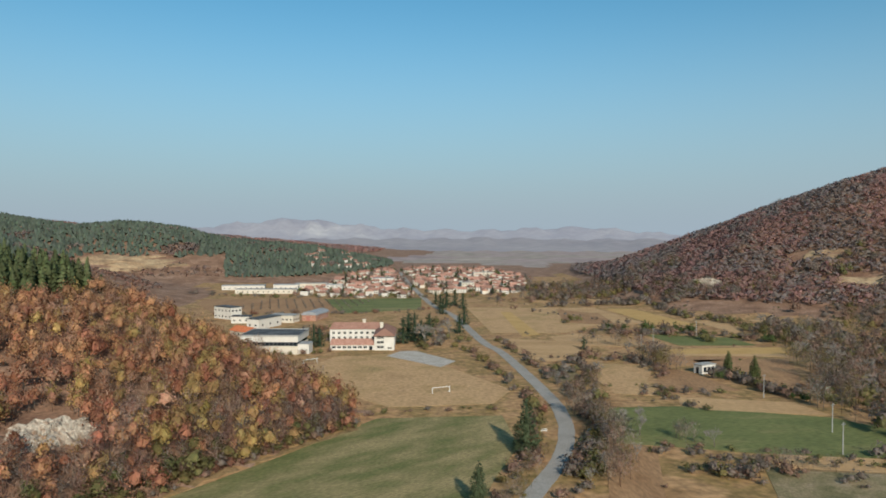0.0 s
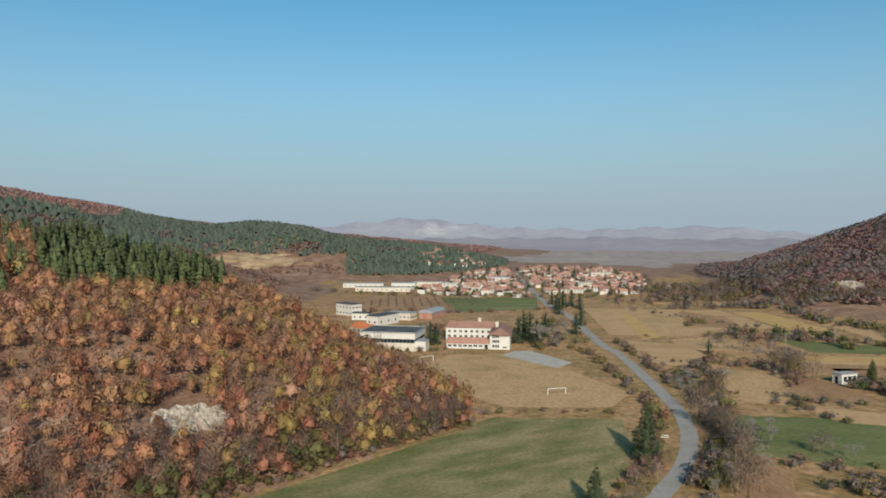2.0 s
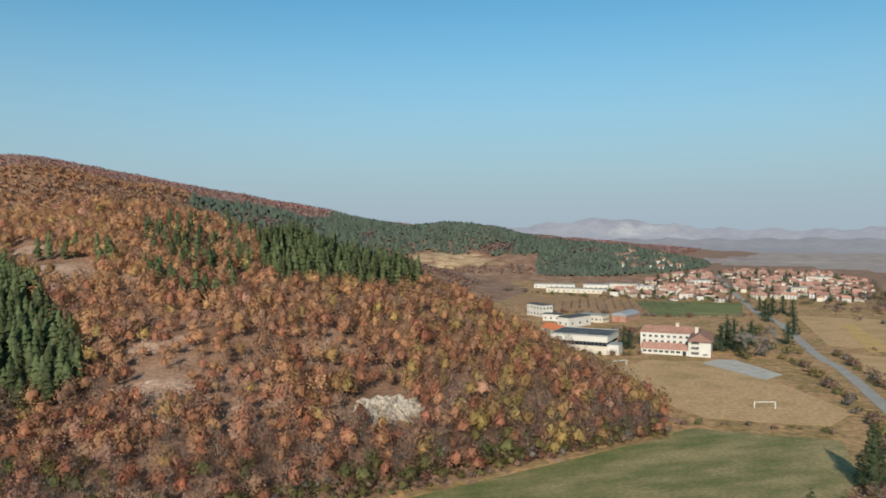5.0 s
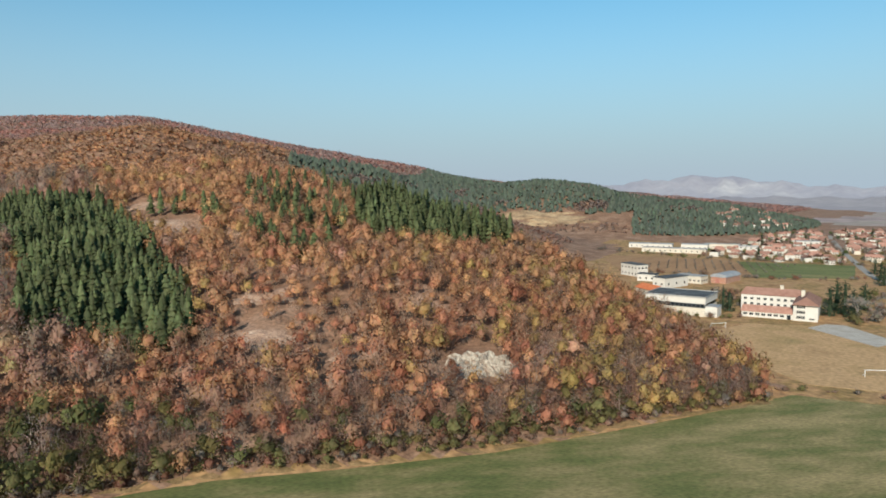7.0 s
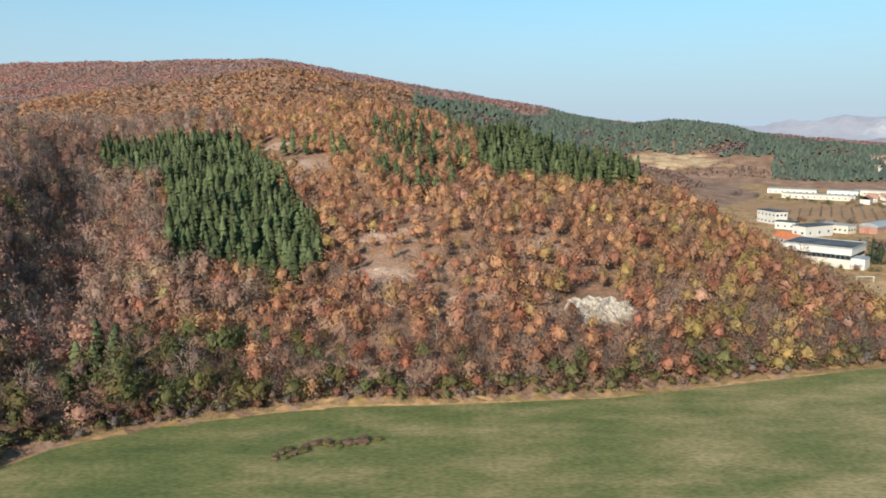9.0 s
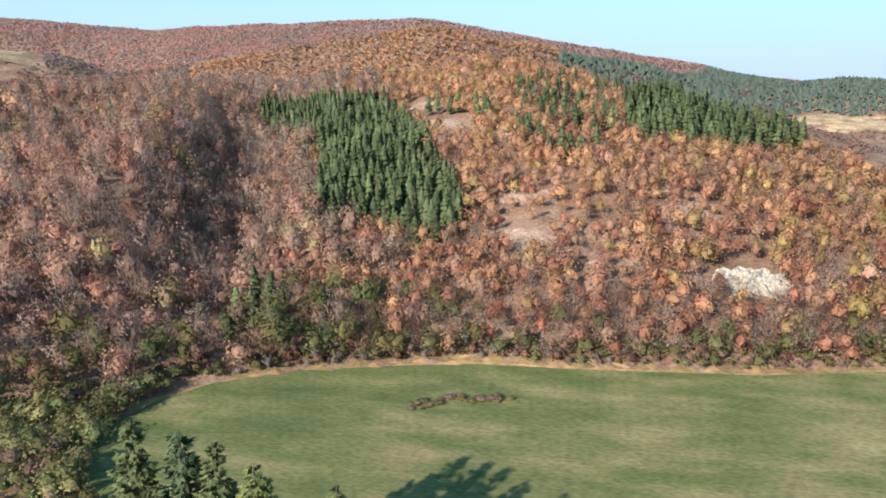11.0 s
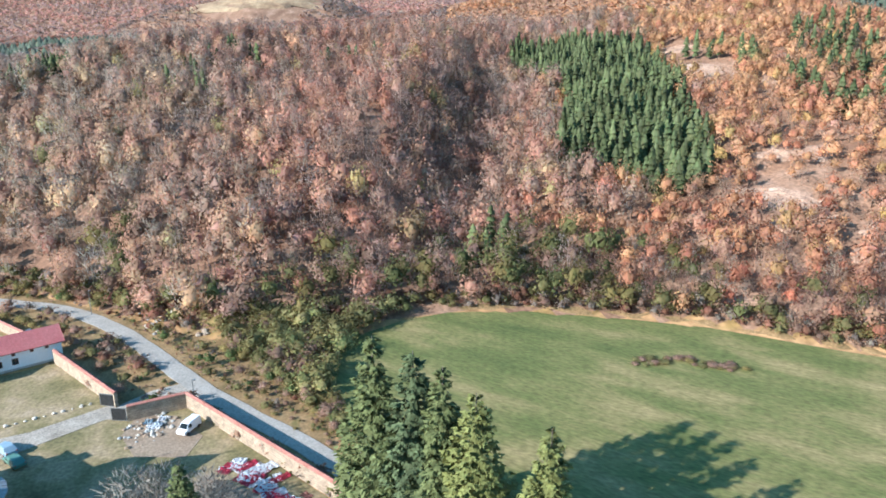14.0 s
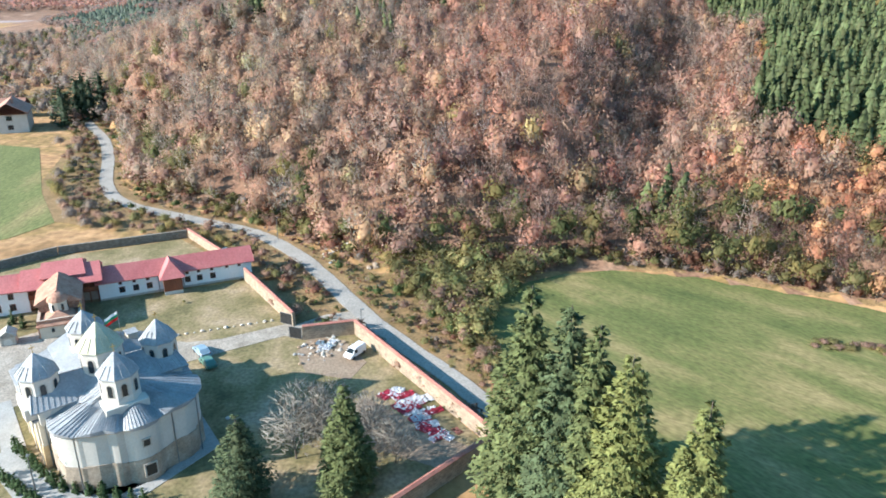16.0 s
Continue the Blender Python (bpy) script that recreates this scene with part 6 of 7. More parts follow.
wing2 = thing("dwelling_wing", along((-121.0, -97), (-129.6, -72.6))[0], "white two-storey monastery wing with a red sheet roof", "building", "monastery wings")
L2 = along((-121.0, -97), (-129.6, -72.6))[1]
part("wall", gable_wall(bmesh.new(), 0, 0, L2, 6.5, -.2, 5.0, 6.8), M_LIFTEDWHITE, wing2)
bm, sm = gable(bmesh.new(), 0, 0, L2, 6.5, 5.0, 6.9, .6), bmesh.new()
for s in (0, 1):
    seams(sm, (-.6, -.6 if s else 7.1, 4.8), (L2 + .6, -.6 if s else 7.1, 4.8), (L2 + .6, 3.25, 7.1), (-.6, 3.25, 7.1), 50, .025, .04)
tagged(part("standing_seam", sm, M_PINKROOF, part("roof", bm, M_PINKROOF, wing2)), kind="stuff")
for x in (3, 6, 9, 12, 15, 18, 20.5, 23):
    sash(wing2, x, -.03, 3.2, .8, 1.1)
    sash(wing2, x, -.03, .9, .9, 1.2)

mid = thing("gate_building", along((-129.6, -72.6), (-134.0, -61.0))[0], "timber gallery building with a stepped red sheet roof", "building", "monastery wings")
part("ground_storey", boxes((0, 1.5, -.2, 12.3, 7, 2.6)), M_STONE, mid)
part("gallery_wall", boxes((0, .6, 2.6, 12.3, 7, 5.2)), M_WOOD, mid, "dark timber gallery")
for k in range(9):
    part("gallery_post", boxes((.1 + k * 1.5, -.2, 2.5, .25 + k * 1.5, -.05, 5.2)), M_WOOD, mid)
    part("support_post", boxes((.1 + k * 1.5, .3, -.2, .3 + k * 1.5, .5, 2.6)), M_WOOD, mid)
part("gallery_rail", boxes((0, -.22, 2.5, 12.3, -.02, 2.65), (0, -.2, 3.4, 12.3, -.08, 3.5)), M_WOOD, mid)
part("gallery_boards", boxes((0, -.12, 2.65, 12.3, -.08, 3.4)), M_WOOD, mid)
part("roof", gable(bmesh.new(), -.6, -1.2, 12.9, 8, 5.2, 7.4, .5, .2), M_PINKROOF, mid)
part("upper_roof", gable(bmesh.new(), 3.0, .5, 10.0, 7.5, 6.6, 8.2, .6, .4), M_PINKROOF, mid)


# ---------------------------------------------------------------- vehicles
def vehicle(x, y, turn, L, W, Hh, colour, label, kind="car"):
    """A car or van: its nose points to +x."""
    v = thing("van" if kind == "van" else "car", pose(x, y, .1, 0, 0, turn), label, "van" if kind == "van" else "car", "parked vehicles")
    if kind == "van":
        side = [(-L / 2, .35), (L / 2, .35), (L / 2, .85), (L * .36, 1.02), (L * .2, Hh - .1), (L * .12, Hh), (-L * .47, Hh), (-L / 2, Hh - .15)]
    else:
        side = [(-L / 2, .35), (L / 2, .35), (L / 2, .75), (L * .28, .92), (L * .1, Hh - .04), (-L * .28, Hh), (-L * .46, .98), (-L / 2, .9)]
    bm = bmesh.new()
    a = [bm.verts.new((p[0], -W / 2 + (.14 if p[1] > 1.2 else 0), p[1])) for p in side]
    b = [bm.verts.new((p[0], W / 2 - (.14 if p[1] > 1.2 else 0), p[1])) for p in side]
    bm.faces.new(a)
    bm.faces.new(b[::-1])
    for i in range(len(side)):
        bm.faces.new((a[i], b[i], b[(i + 1) % len(side)], a[(i + 1) % len(side)]))
    bmesh.ops.recalc_face_normals(bm, faces=bm.faces[:])
    bmesh.ops.bevel(bm, geom=bm.edges[:], offset=.07, segments=2, affect="EDGES")
    body = part("body", bm, colour, v)

    def glass(name, pts, t=.02):
        q = bmesh.new()
        f = q.faces.new([q.verts.new(p) for p in pts])
        bmesh.ops.solidify(q, geom=[f], thickness=t)
        part(name, q, M_GLASS, body)
    ws = [(side[3], side[4])]
    p, q = side[3], side[4]
    nx_, nz_ = .02, .03
    glass("windscreen", [(p[0] * .98 + nx_ - .03, -W * .42, p[1] + .06 + nz_), (p[0] * .98 + nx_ - .03, W * .42, p[1] + .06 + nz_), (q[0] + nx_ + .03, W * .36, q[1] - .06 + nz_), (q[0] + nx_ + .03, -W * .36, q[1] - .06 + nz_)])
    for s in (-1, 1):
        x1 = L * .3 if kind == "van" else L * .2
        x0 = L * .06 if kind == "van" else -L * .38
        glass("side_window", [(x0, s * (W / 2 + .005), 1.0), (x1, s * (W / 2 + .005), 1.0), (x1 - .3 * (Hh - 1), s * (W / 2 - .1), Hh - .2), (x0 + .05, s * (W / 2 - .1), Hh - .2)])
        part("headlight", boxes((L / 2 - .06, s * W * .36 - .15, .62, L / 2 + .02, s * W * .36 + .15, .76), bevel=.02), M_GLASS, body)
        part("tail_light", boxes((-L / 2 - .02, s * W * .4 - .08, .8, -L / 2 + .04, s * W * .4 + .08, 1.05), bevel=.01), M_COPING, body)
        for xx in (-L * .31, L * .32):
            w = part("wheel", lathe(bmesh.new(), [(.2, -.1), (.3, -.1), (.32, -.06), (.32, .06), (.3, .1), (.2, .1)], 14), M_DARK, v)
            w.matrix_basis = pose(xx, s * (W / 2 - .08), .32, 90, 0, 0)
            part("rim", lathe(bmesh.new(), [(.05, -.105), (.2, -.09), (.2, .09), (.05, .105)], 10), M_STEEL, w)
    return v


vehicle(-109.4, -8.6, 323, 4.2, 1.75, 1.85, M_VANWHITE, "small white delivery van parked on the yard grass", "van")
vehicle(-111.2, -35.2, 215, 4.4, 1.8, 1.5, M_CARBLUE, "light blue estate car parked beside the church")
vehicle(-107.2, -33.2, 215, 4.2, 1.75, 1.48, M_CARGREEN, "green hatchback parked beside the church")

# ---------------------------------------------------------------- yard clutter
g = random.Random(11)


def crumpled(name, x, y, z, sx, sy, turn, material, label, category, group, seed, lift=.35):
    """A crumpled sheet of cloth or tin with folds."""
    q = random.Random(seed)
    n = 7
    bm = bmesh.new()
    vs = [[bm.verts.new(((i / n - .5) * sx + q.uniform(-.1, .1), (j / n - .5) * sy + q.uniform(-.1, .1), .03 + lift * abs(math.sin(i * 1.3 + seed) * math.cos(j * 1.1 + seed * 2)) * q.uniform(.3, 1))) for j in range(n + 1)] for i in range(n + 1)]
    for i in range(n):
        for j in range(n):
            bm.faces.new((vs[i][j], vs[i + 1][j], vs[i + 1][j + 1], vs[i][j + 1]))
    bmesh.ops.solidify(bm, geom=bm.faces[:], thickness=.03)
    return solid(name, bm, material, pose(x, y, z, 0, 0, turn), label, category, group)


PILE = [(-96.5, -2.6), (-95.5, -1.0), (-96.8, -.6), (-94.5, .2), (-93.4, -.8), (-93.0, 1.6), (-91.8, .4), (-91.2, 2.6), (-90.4, 1.2), (-89.2, 2.8), (-88.0, 3.2), (-86.8, 4.0), (-85.6, 4.2), (-84.8, 5.2), (-94.2, 2.6), (-92.2, 3.8)]
for i, (x, y) in enumerate(PILE):
    for k in range(2):
        red = (i * 2 + k) % 5 in (1, 3)
        crumpled("tin_sheet" if red else "tarpaulin", x + g.uniform(-.8, .8), y + g.uniform(-.7, .7), .06 + .08 * k, g.uniform(1.8, 3.6), g.uniform(1.2, 2.2), g.uniform(0, 180), M_TARPRED if red else M_TARPWHITE,
                 "crumpled crimson sheet in the scrap heap" if red else "crumpled white tarpaulin in the scrap heap", "sheet", "scrap heap", i * 7 + k)
crumpled("tin_sheet", -86.6, 7.4, .06, 1.6, 1.2, 30, M_COPING, "flat red sheet lying on the grass", "sheet", "scrap heap", 5, .1)


def stone(x, y, s, seed, label, material=None, group="stones", name="stone"):
    q = random.Random(seed)
    bm = bmesh.new()
    bmesh.ops.create_icosphere(bm, subdivisions=2, radius=s)
    for v in bm.verts:
        v.co *= q.uniform(.78, 1.15)
        v.co.z *= .7
    return solid(name, bm, material or M_STONE, pose(x, y, float(height(x, y)) + s * .3, 0, 0, q.uniform(0, 360)), label, "stone", group)


for i in range(14):
    f = i / 13
    stone(-123.5 + f * 5.5 + (f > .5) * 0, -25.2 - f * 17.5, .32 + .12 * math.sin(i * 2.3), i, "pale kerb stone along the gravel drive", group="kerb stones")
for i in range(80):
    x, y = -112.3 + g.gauss(0, 2.4), -14.4 + g.gauss(0, 2.0)
    stone(x, y, g.uniform(.1, .48), 40 + i, "broken pale building stone in a rubble heap", (M_STONE, M_CONCRETE, M_DIRT)[i % 3], "rubble heap")
for i in range(5):
    crumpled("tarpaulin", -113 + g.uniform(-2, 2), -14.5 + g.uniform(-1.5, 1.5), .25, 1.8, 1.3, g.uniform(0, 180), (M_TARPWHITE, M_CARBLUE)[i % 2], "crumpled pale sheet on the rubble heap", "sheet", "rubble heap", 70 + i)
for i in range(70):
    x, y = -162 + g.gauss(0, 4.0), -16.5 + g.gauss(0, 2.0)
    stone(x, y, g.uniform(.15, .6), 140 + i, "grey broken stone dumped beside the lane", (M_STONE, M_CONCRETE)[i % 2], "dumped stones")
for i in range(6):
    stone(-149.0 + g.uniform(-1.2, 1.2), -7.0 + g.uniform(-1, 1), g.uniform(.5, 1.0), 240 + i, "large pale boulder among the bushes", M_ROCK, "boulders")
for i in range(8):
    stone(-160 + g.uniform(-2.5, 2.5), -43 + g.uniform(-1.5, 1.5), g.uniform(.4, 1.1), 260 + i, "white cut stone block behind the wing", M_WHITE, "cut stones")
stone(-91.5, -26.5, .35, 300, "small white stone marker beside the church", M_WHITE, "stones")


def lamp_post(x, y, h, label, arm=True):
    t = thing("street_lamp", pose(x, y, 0), label, "street lamp", "street lamps")
    part("pole", lathe(bmesh.new(), [(.12, 0), (.1, .3), (.06, h)], 8), M_STEEL, t)
    if arm:
        part("arm", rods([((0, 0, h - .1), (.5, .4, h + .15), .035, .03)], 6), M_STEEL, t)
        part("lamp_head", boxes((.35, .25, h + .1, .8, .6, h + .24), bevel=.03), M_STEEL, t)
    return t


lamp_post(-119.6, -8.0, 4.1, "grey steel street lamp beside the lane")
lamp_post(-76.3, -47.2, 6.0, "slim grey lamp post by the hedge", True)
lamp_post(-168, -31, 6.0, "slim grey lamp post beside the lane")

HEDGE = [spruce_mesh("shrub", 20 + i, 60, (.05, .08, .03), .22, .45, 16, .05) for i in range(2)]
line = [(-85.6, -54.2), (-84.6, -53.1), (-83.6, -52.0), (-82.6, -50.9), (-81.6, -49.9), (-80.6, -48.8), (-79.5, -47.7), (-78.4, -46.4), (-77.4, -45.3), (-76.5, -43.8), (-75.9, -42.0), (-75.4, -40.2), (-75.0, -38.3), (-74.6, -36.4), (-74.2, -34.5), (-73.6, -32.8),
        (-79.6, -53.4), (-78.8, -52.3), (-77.9, -51.2), (-77.0, -50.0), (-76.2, -48.9), (-75.3, -47.8), (-74.5, -46.7), (-73.6, -45.6)]
for i, (x, y) in enumerate(line):
    ob = new("cypress_shrub", HEDGE[i % 2])
    s = 2.4 + .35 * math.sin(i * 1.7)
    ob.matrix_basis = pose(x, y, -.05, 0, 0, i * 77) @ Matrix.Diagonal((s * 1.15, s * 1.15, s, 1))
    tagged(ob, "small clipped dark green cypress beside the path", "shrub", "hedge along the path")
for i, (x, y, s) in enumerate(((-123, -71, 3.0), (-124, -68.5, 2.2), (-121.5, -72.5, 2.4), (-124.5, -73.5, 3.2), (-120, -66, 1.8))):
    ob = new("cypress_shrub", HEDGE[i % 2])
    ob.matrix_basis = pose(x, y, -.05, 0, 0, i * 77) @ Matrix.Diagonal((s, s, s, 1))
    tagged(ob, "dark green conical shrub in the monastery court", "shrub", "court shrubs")
bush(-132, -44, 1.1, 0, "on the courtyard grass")

# ---------------------------------------------------------------- school, sports hall and the houses near them
school = thing("school", pose(-30.5, 369.0, 0, 0, 0, 2), "three-storey white school with red tiled roofs", "school")
part("end_wall", gable_wall(bmesh.new(), -5.2, 0, 5.2, 27, -.2, 7.9), M_WHITE, school)
part("end_roof", (lambda bm: (gable(bm, -14.5, -5.2, 14.5, 5.2, 7.9, 10.9, .5, 4.5), bmesh.ops.rotate(bm, verts=bm.verts[:], cent=(0, 0, 0), matrix=Matrix.Rotation(radians(90), 3, "Z")), bmesh.ops.translate(bm, verts=bm.verts[:], vec=(0, 13.5, 0)), bm)[-1])(bmesh.new()), M_REDROOF, school, "red tiled hipped roof")
part("back_wall", gable_wall(bmesh.new(), -31, 23, -5.2, 34, -.2, 8.2), M_WHITE, school)
part("back_roof", gable(bmesh.new(), -31, 23, -3, 34, 8.2, 11.0, .5, 2.0), M_REDROOF, school)
part("front_wall", gable_wall(bmesh.new(), -28, 1.0, -5.2, 9, -.2, 2.9), M_WHITE, school)
part("front_roof", gable(bmesh.new(), -28, 1.0, -5.0, 9, 2.9, 5.3, .4, .3), M_REDROOF, school)
for k in range(3):
    w = part("window", boxes((-3.9, -.06, 1.0 + k * 2.5, -.2, .02, 2.5 + k * 2.5)), M_WHITE, school)
    for i in range(4):
        part("pane", boxes((-3.8 + i * .92, -.09, 1.1 + k * 2.5, -3.0 + i * .92, -.05, 1.75 + k * 2.5), (-3.8 + i * .92, -.09, 1.83 + k * 2.5, -3.0 + i * .92, -.05, 2.4 + k * 2.5)), M_GLASS, w)
part("window", boxes((1.6, -.06, .9, 3.8, .02, 1.5)), M_GLASS, school)
for k in range(2):
    for i in range(8):
        w = part("window", boxes((-29.8 + i * 3.1, 22.93, 2.6 + k * 2.7, -28.2 + i * 3.1, 23.02, 4.0 + k * 2.7)), M_WHITE, school)
        part("pane", boxes((-29.7 + i * 3.1, 22.9, 2.7 + k * 2.7, -29.05 + i * 3.1, 22.95, 3.9 + k * 2.7), (-28.95 + i * 3.1, 22.9, 2.7 + k * 2.7, -28.3 + i * 3.1, 22.95, 3.9 + k * 2.7)), M_GLASS, w)
for i in range(7):
    w = part("window", boxes((-27.2 + i * 2.7, .93, .9, -25.2 + i * 2.7, 1.02, 2.2)), M_WHITE, school)
    part("pane", boxes((-27.1 + i * 2.7, .9, 1.0, -26.25 + i * 2.7, .95, 2.1), (-26.15 + i * 2.7, .9, 1.0, -25.3 + i * 2.7, .95, 2.1)), M_GLASS, w)
part("door", boxes((-7.9, .9, 0, -6.2, 1.02, 2.2)), M_GLASS, school)
for x, y in ((-12.5, 28.5), (-2.0, 14.0)):
    part("chimney", boxes((x - .8, y - .6, 9.6, x + .8, y + .6, 12.6), (x - .95, y - .75, 12.6, x + .95, y + .75, 12.85)), M_CREAM, school)

hall = thing("sports_hall", pose(-73.2, 357.3, 0, 0, 0, 178), "pale sports hall with a flat patched black roof", "hall")
part("lower_wall", boxes((0, -24, -.2, 29, 0, 4.0)), M_CREAM, hall)
part("upper_wall", boxes((-.2, -24.2, 6.0, 29.2, .2, 9.0)), M_WHITE, hall)
part("window_band", boxes((0.4, -23.6, 4.0, 28.6, -.3, 6.0)), M_GLASS, hall, "dark glazed window band")
for k in range(15):
    part("mullion", boxes((.2 + k * 2.03, -.3, 4.0, .4 + k * 2.03, -.02, 6.0)), M_STEEL, hall)
part("roof", boxes((-.4, -24.4, 9.0, 29.4, .4, 9.25)), M_BITUMEN, hall, "patched black bitumen roof")
part("parapet", boxes((-.45, .2, 8.9, 29.45, .5, 9.6), (-.45, -24.5, 8.9, 29.45, -24.2, 9.6), (-.5, -24.2, 8.9, -.25, .2, 9.6), (29.25, -24.2, 8.9, 29.5, .2, 9.6)), M_CONCRETE, hall)
an = part("annex", boxes((-5.6, -9, -.2, 0, -.5, 5.0)), M_WHITE, hall)
part("annex_roof", boxes((-5.8, -9.2, 5.0, 0, -.3, 5.2)), M_ZINC, an)
part("porch", boxes((-.2, .05, -.2, 6.5, 1.2, 2.6)), M_CREAM, hall)


def flat_block(x, y, turn, L, W, h, label, rows=2, cols=4, wall=None, roof=None):
    b = thing("block_building", pose(x, y, 0, 0, 0, turn), label, "building", "buildings by the school")
    part("wall", gable_wall(bmesh.new(), 0, 0, L, W, -.2, h), wall or M_WHITE, b)
    part("roof", boxes((-.4, -.4, h, L + .4, W + .4, h + .35)), roof or M_BITUMEN, b)
    for r in range(rows):
        for c in range(cols):
            xx, zz = (c + .5) * L / cols, (r + .3) * h / rows
            w = part("window", boxes((xx - .75, -.06, zz, xx + .75, .02, zz + 1.3)), M_WHITE, b)
            part("pane", boxes((xx - .65, -.09, zz + .1, xx - .04, -.05, zz + 1.2), (xx + .04, -.09, zz + .1, xx + .65, -.05, zz + 1.2)), M_GLASS, w)
    for r in range(rows):
        for c in range(3):
            yy, zz = (c + .5) * W / 3, (r + .3) * h / rows
            part("window", boxes((L - .02, yy - .7, zz, L + .06, yy + .7, zz + 1.3)), M_GLASS, b)
    return b


flat_block(-163, 506, -36, 19, 9, 8.4, "pale three-storey block with a dark flat roof", 2, 5)
flat_block(-142, 476, 0, 12, 8, 4.6, "low white block with a dark flat roof", 1, 3)
flat_block(-124, 449, -22, 9, 24, 6.4, "long white block with a dark flat roof", 1, 2)
flat_block(-118.6, 483, -14, 18, 10, 4.8, "low cream block with a white roof", 1, 6, M_CREAM, M_CONCRETE)

shed = thing("barn", pose(-97.5, 491, 0, 0, 0, -12), "brick barn with a pale arched roof", "barn", "buildings by the school")
part("wall", gable_wall(bmesh.new(), 0, 0, 10, 24, -.2, 4.2), M_BRICKRED, shed)
bm = bmesh.new()
arc = [(5.0 - 5.6 * math.cos(math.pi * i / 8), 4.0 + 2.4 * math.sin(math.pi * i / 8)) for i in range(9)]
a = [bm.verts.new((p[0], -.4, p[1])) for p in arc]
b = [bm.verts.new((p[0], 24.4, p[1])) for p in arc]
for i in range(8):
    bm.faces.new((a[i], a[i + 1], b[i + 1], b[i]))
bm.faces.new(a)
bm.faces.new(b[::-1])
bmesh.ops.recalc_face_normals(bm, faces=bm.faces[:])
part("roof", bm, M_ZINC, shed)
part("door", boxes((3, -.1, 0, 6, .02, 3.2)), M_COPING, shed)

M_ROOFVIV = noisy("bright_orange_tiles", [(.3, (.48, .13, .05)), (.7, (.58, .19, .08))], 2, .3, .15, bump=.03)
hs = thing("house", pose(-126, 420, 0, 0, 0, -40), "small house with a bright orange roof", "house", "buildings by the school")
part("wall", gable_wall(bmesh.new(), 0, 0, 18, 9, -.2, 3.6, 5.6), M_CREAM, hs)
part("roof", gable(bmesh.new(), 0, 0, 18, 9, 3.6, 5.8, .5), M_ROOFVIV, hs)
part("window", boxes((3, -.06, 1.2, 4.4, .02, 2.5), (8, -.06, 1.2, 9.4, .02, 2.5)), M_GLASS, hs)

# ---------------------------------------------------------------- goals
M_POSTWHITE = paint("white_post_paint", (.8, .8, .78), .5)


def goal(p0, p1):
    m, L = along(p0, p1)
    gl = thing("football_goal", m, "white steel football goal without a net", "goal", "football goals")
    part("post", lathe(bmesh.new(), [(.09, 0), (.09, 2.44)], 8, 0, 0, 0), M_POSTWHITE, gl)
    part("post", lathe(bmesh.new(), [(.09, 0), (.09, 2.44)], 8, 0, L, 0), M_POSTWHITE, gl)
    part("crossbar", rods([((-.08, 0, 2.44), (L + .08, 0, 2.44), .09, .09)], 8), M_POSTWHITE, gl)
    part("back_stay", rods([((0, 0, 2.4), (0, 1.5, 0), .04, .04)], 6), M_POSTWHITE, gl)
    part("back_stay", rods([((L, 0, 2.4), (L, 1.5, 0), .04, .04)], 6), M_POSTWHITE, gl)


goal((-4.0, 269.2), (2.6, 272.0))
goal((-64.2, 327.0), (-59.0, 332.3))

# ---------------------------------------------------------------- hut, poles, signs
hut = thing("hut", pose(110.2, 311.1, 0, 0, 0, -62), "small derelict white hut with a flat roof", "hut")
part("wall", gable_wall(bmesh.new(), 0, 0, 4.6, 8.2, -.2, 3.9), M_WHITE, hut)
part("roof", boxes((-.3, -.3, 3.9, 4.9, 8.5, 4.15)), M_CONCRETE, hut)
for y0 in (.9, 3.3, 5.7):
    part("window", boxes((4.58, y0, 1.0, 4.66, y0 + 1.7, 3.0)), M_GLASS, hut)
part("door", boxes((1.4, -.08, 0, 2.8, .02, 2.9)), M_GLASS, hut)


def utility_pole(x, y, h, label="grey concrete utility pole with crossarm"):
    t = thing("utility_pole", pose(x, y, 0, 0, 0, 20), label, "pole", "utility poles")
    part("pole", lathe(bmesh.new(), [(.17, -.2), (.11, h)], 8), M_CONCRETE, t)
    part("crossarm", boxes((-.8, -.06, h - .7, .8, .06, h - .58)), M_STEEL, t)
    for k in (-.7, 0, .7):
        part("insulator", lathe(bmesh.new(), [(.05, h - .58), (.07, h - .5), (.03, h - .4)], 6, 0, k, 0), M_WHITE, t)


for x, y, h in ((120.2, 218.2, 9.2), (111, 196, 9.2), (119.5, 263.6, 9), (150, 420, 9), (104, 372, 8), (118, 398, 8)):
    utility_pole(x, y, h)
for x, y, tt in ((30.4, 212.5, 10), (44.5, 212.5, 5)):
    s = thing("road_sign", pose(x, y, 0, 0, 0, tt), "white rectangular road sign on posts", "sign", "road signs")
    part("post", lathe(bmesh.new(), [(.04, 0), (.04, 2.6)], 6, 0, -.6, 0), M_STEEL, s)
    part("post", lathe(bmesh.new(), [(.04, 0), (.04, 2.6)], 6, 0, .6, 0), M_STEEL, s)
    pl = part("panel", boxes((-1.0, -.03, 2.0, 1.0, .03, 2.75), bevel=.02), M_WHITE, s)
    part("lettering", boxes((-.8, -.04, 2.3, .8, -.032, 2.5)), M_DARK, pl, "dark bar of lettering")

# ---------------------------------------------------------------- village
vg = random.Random(21)


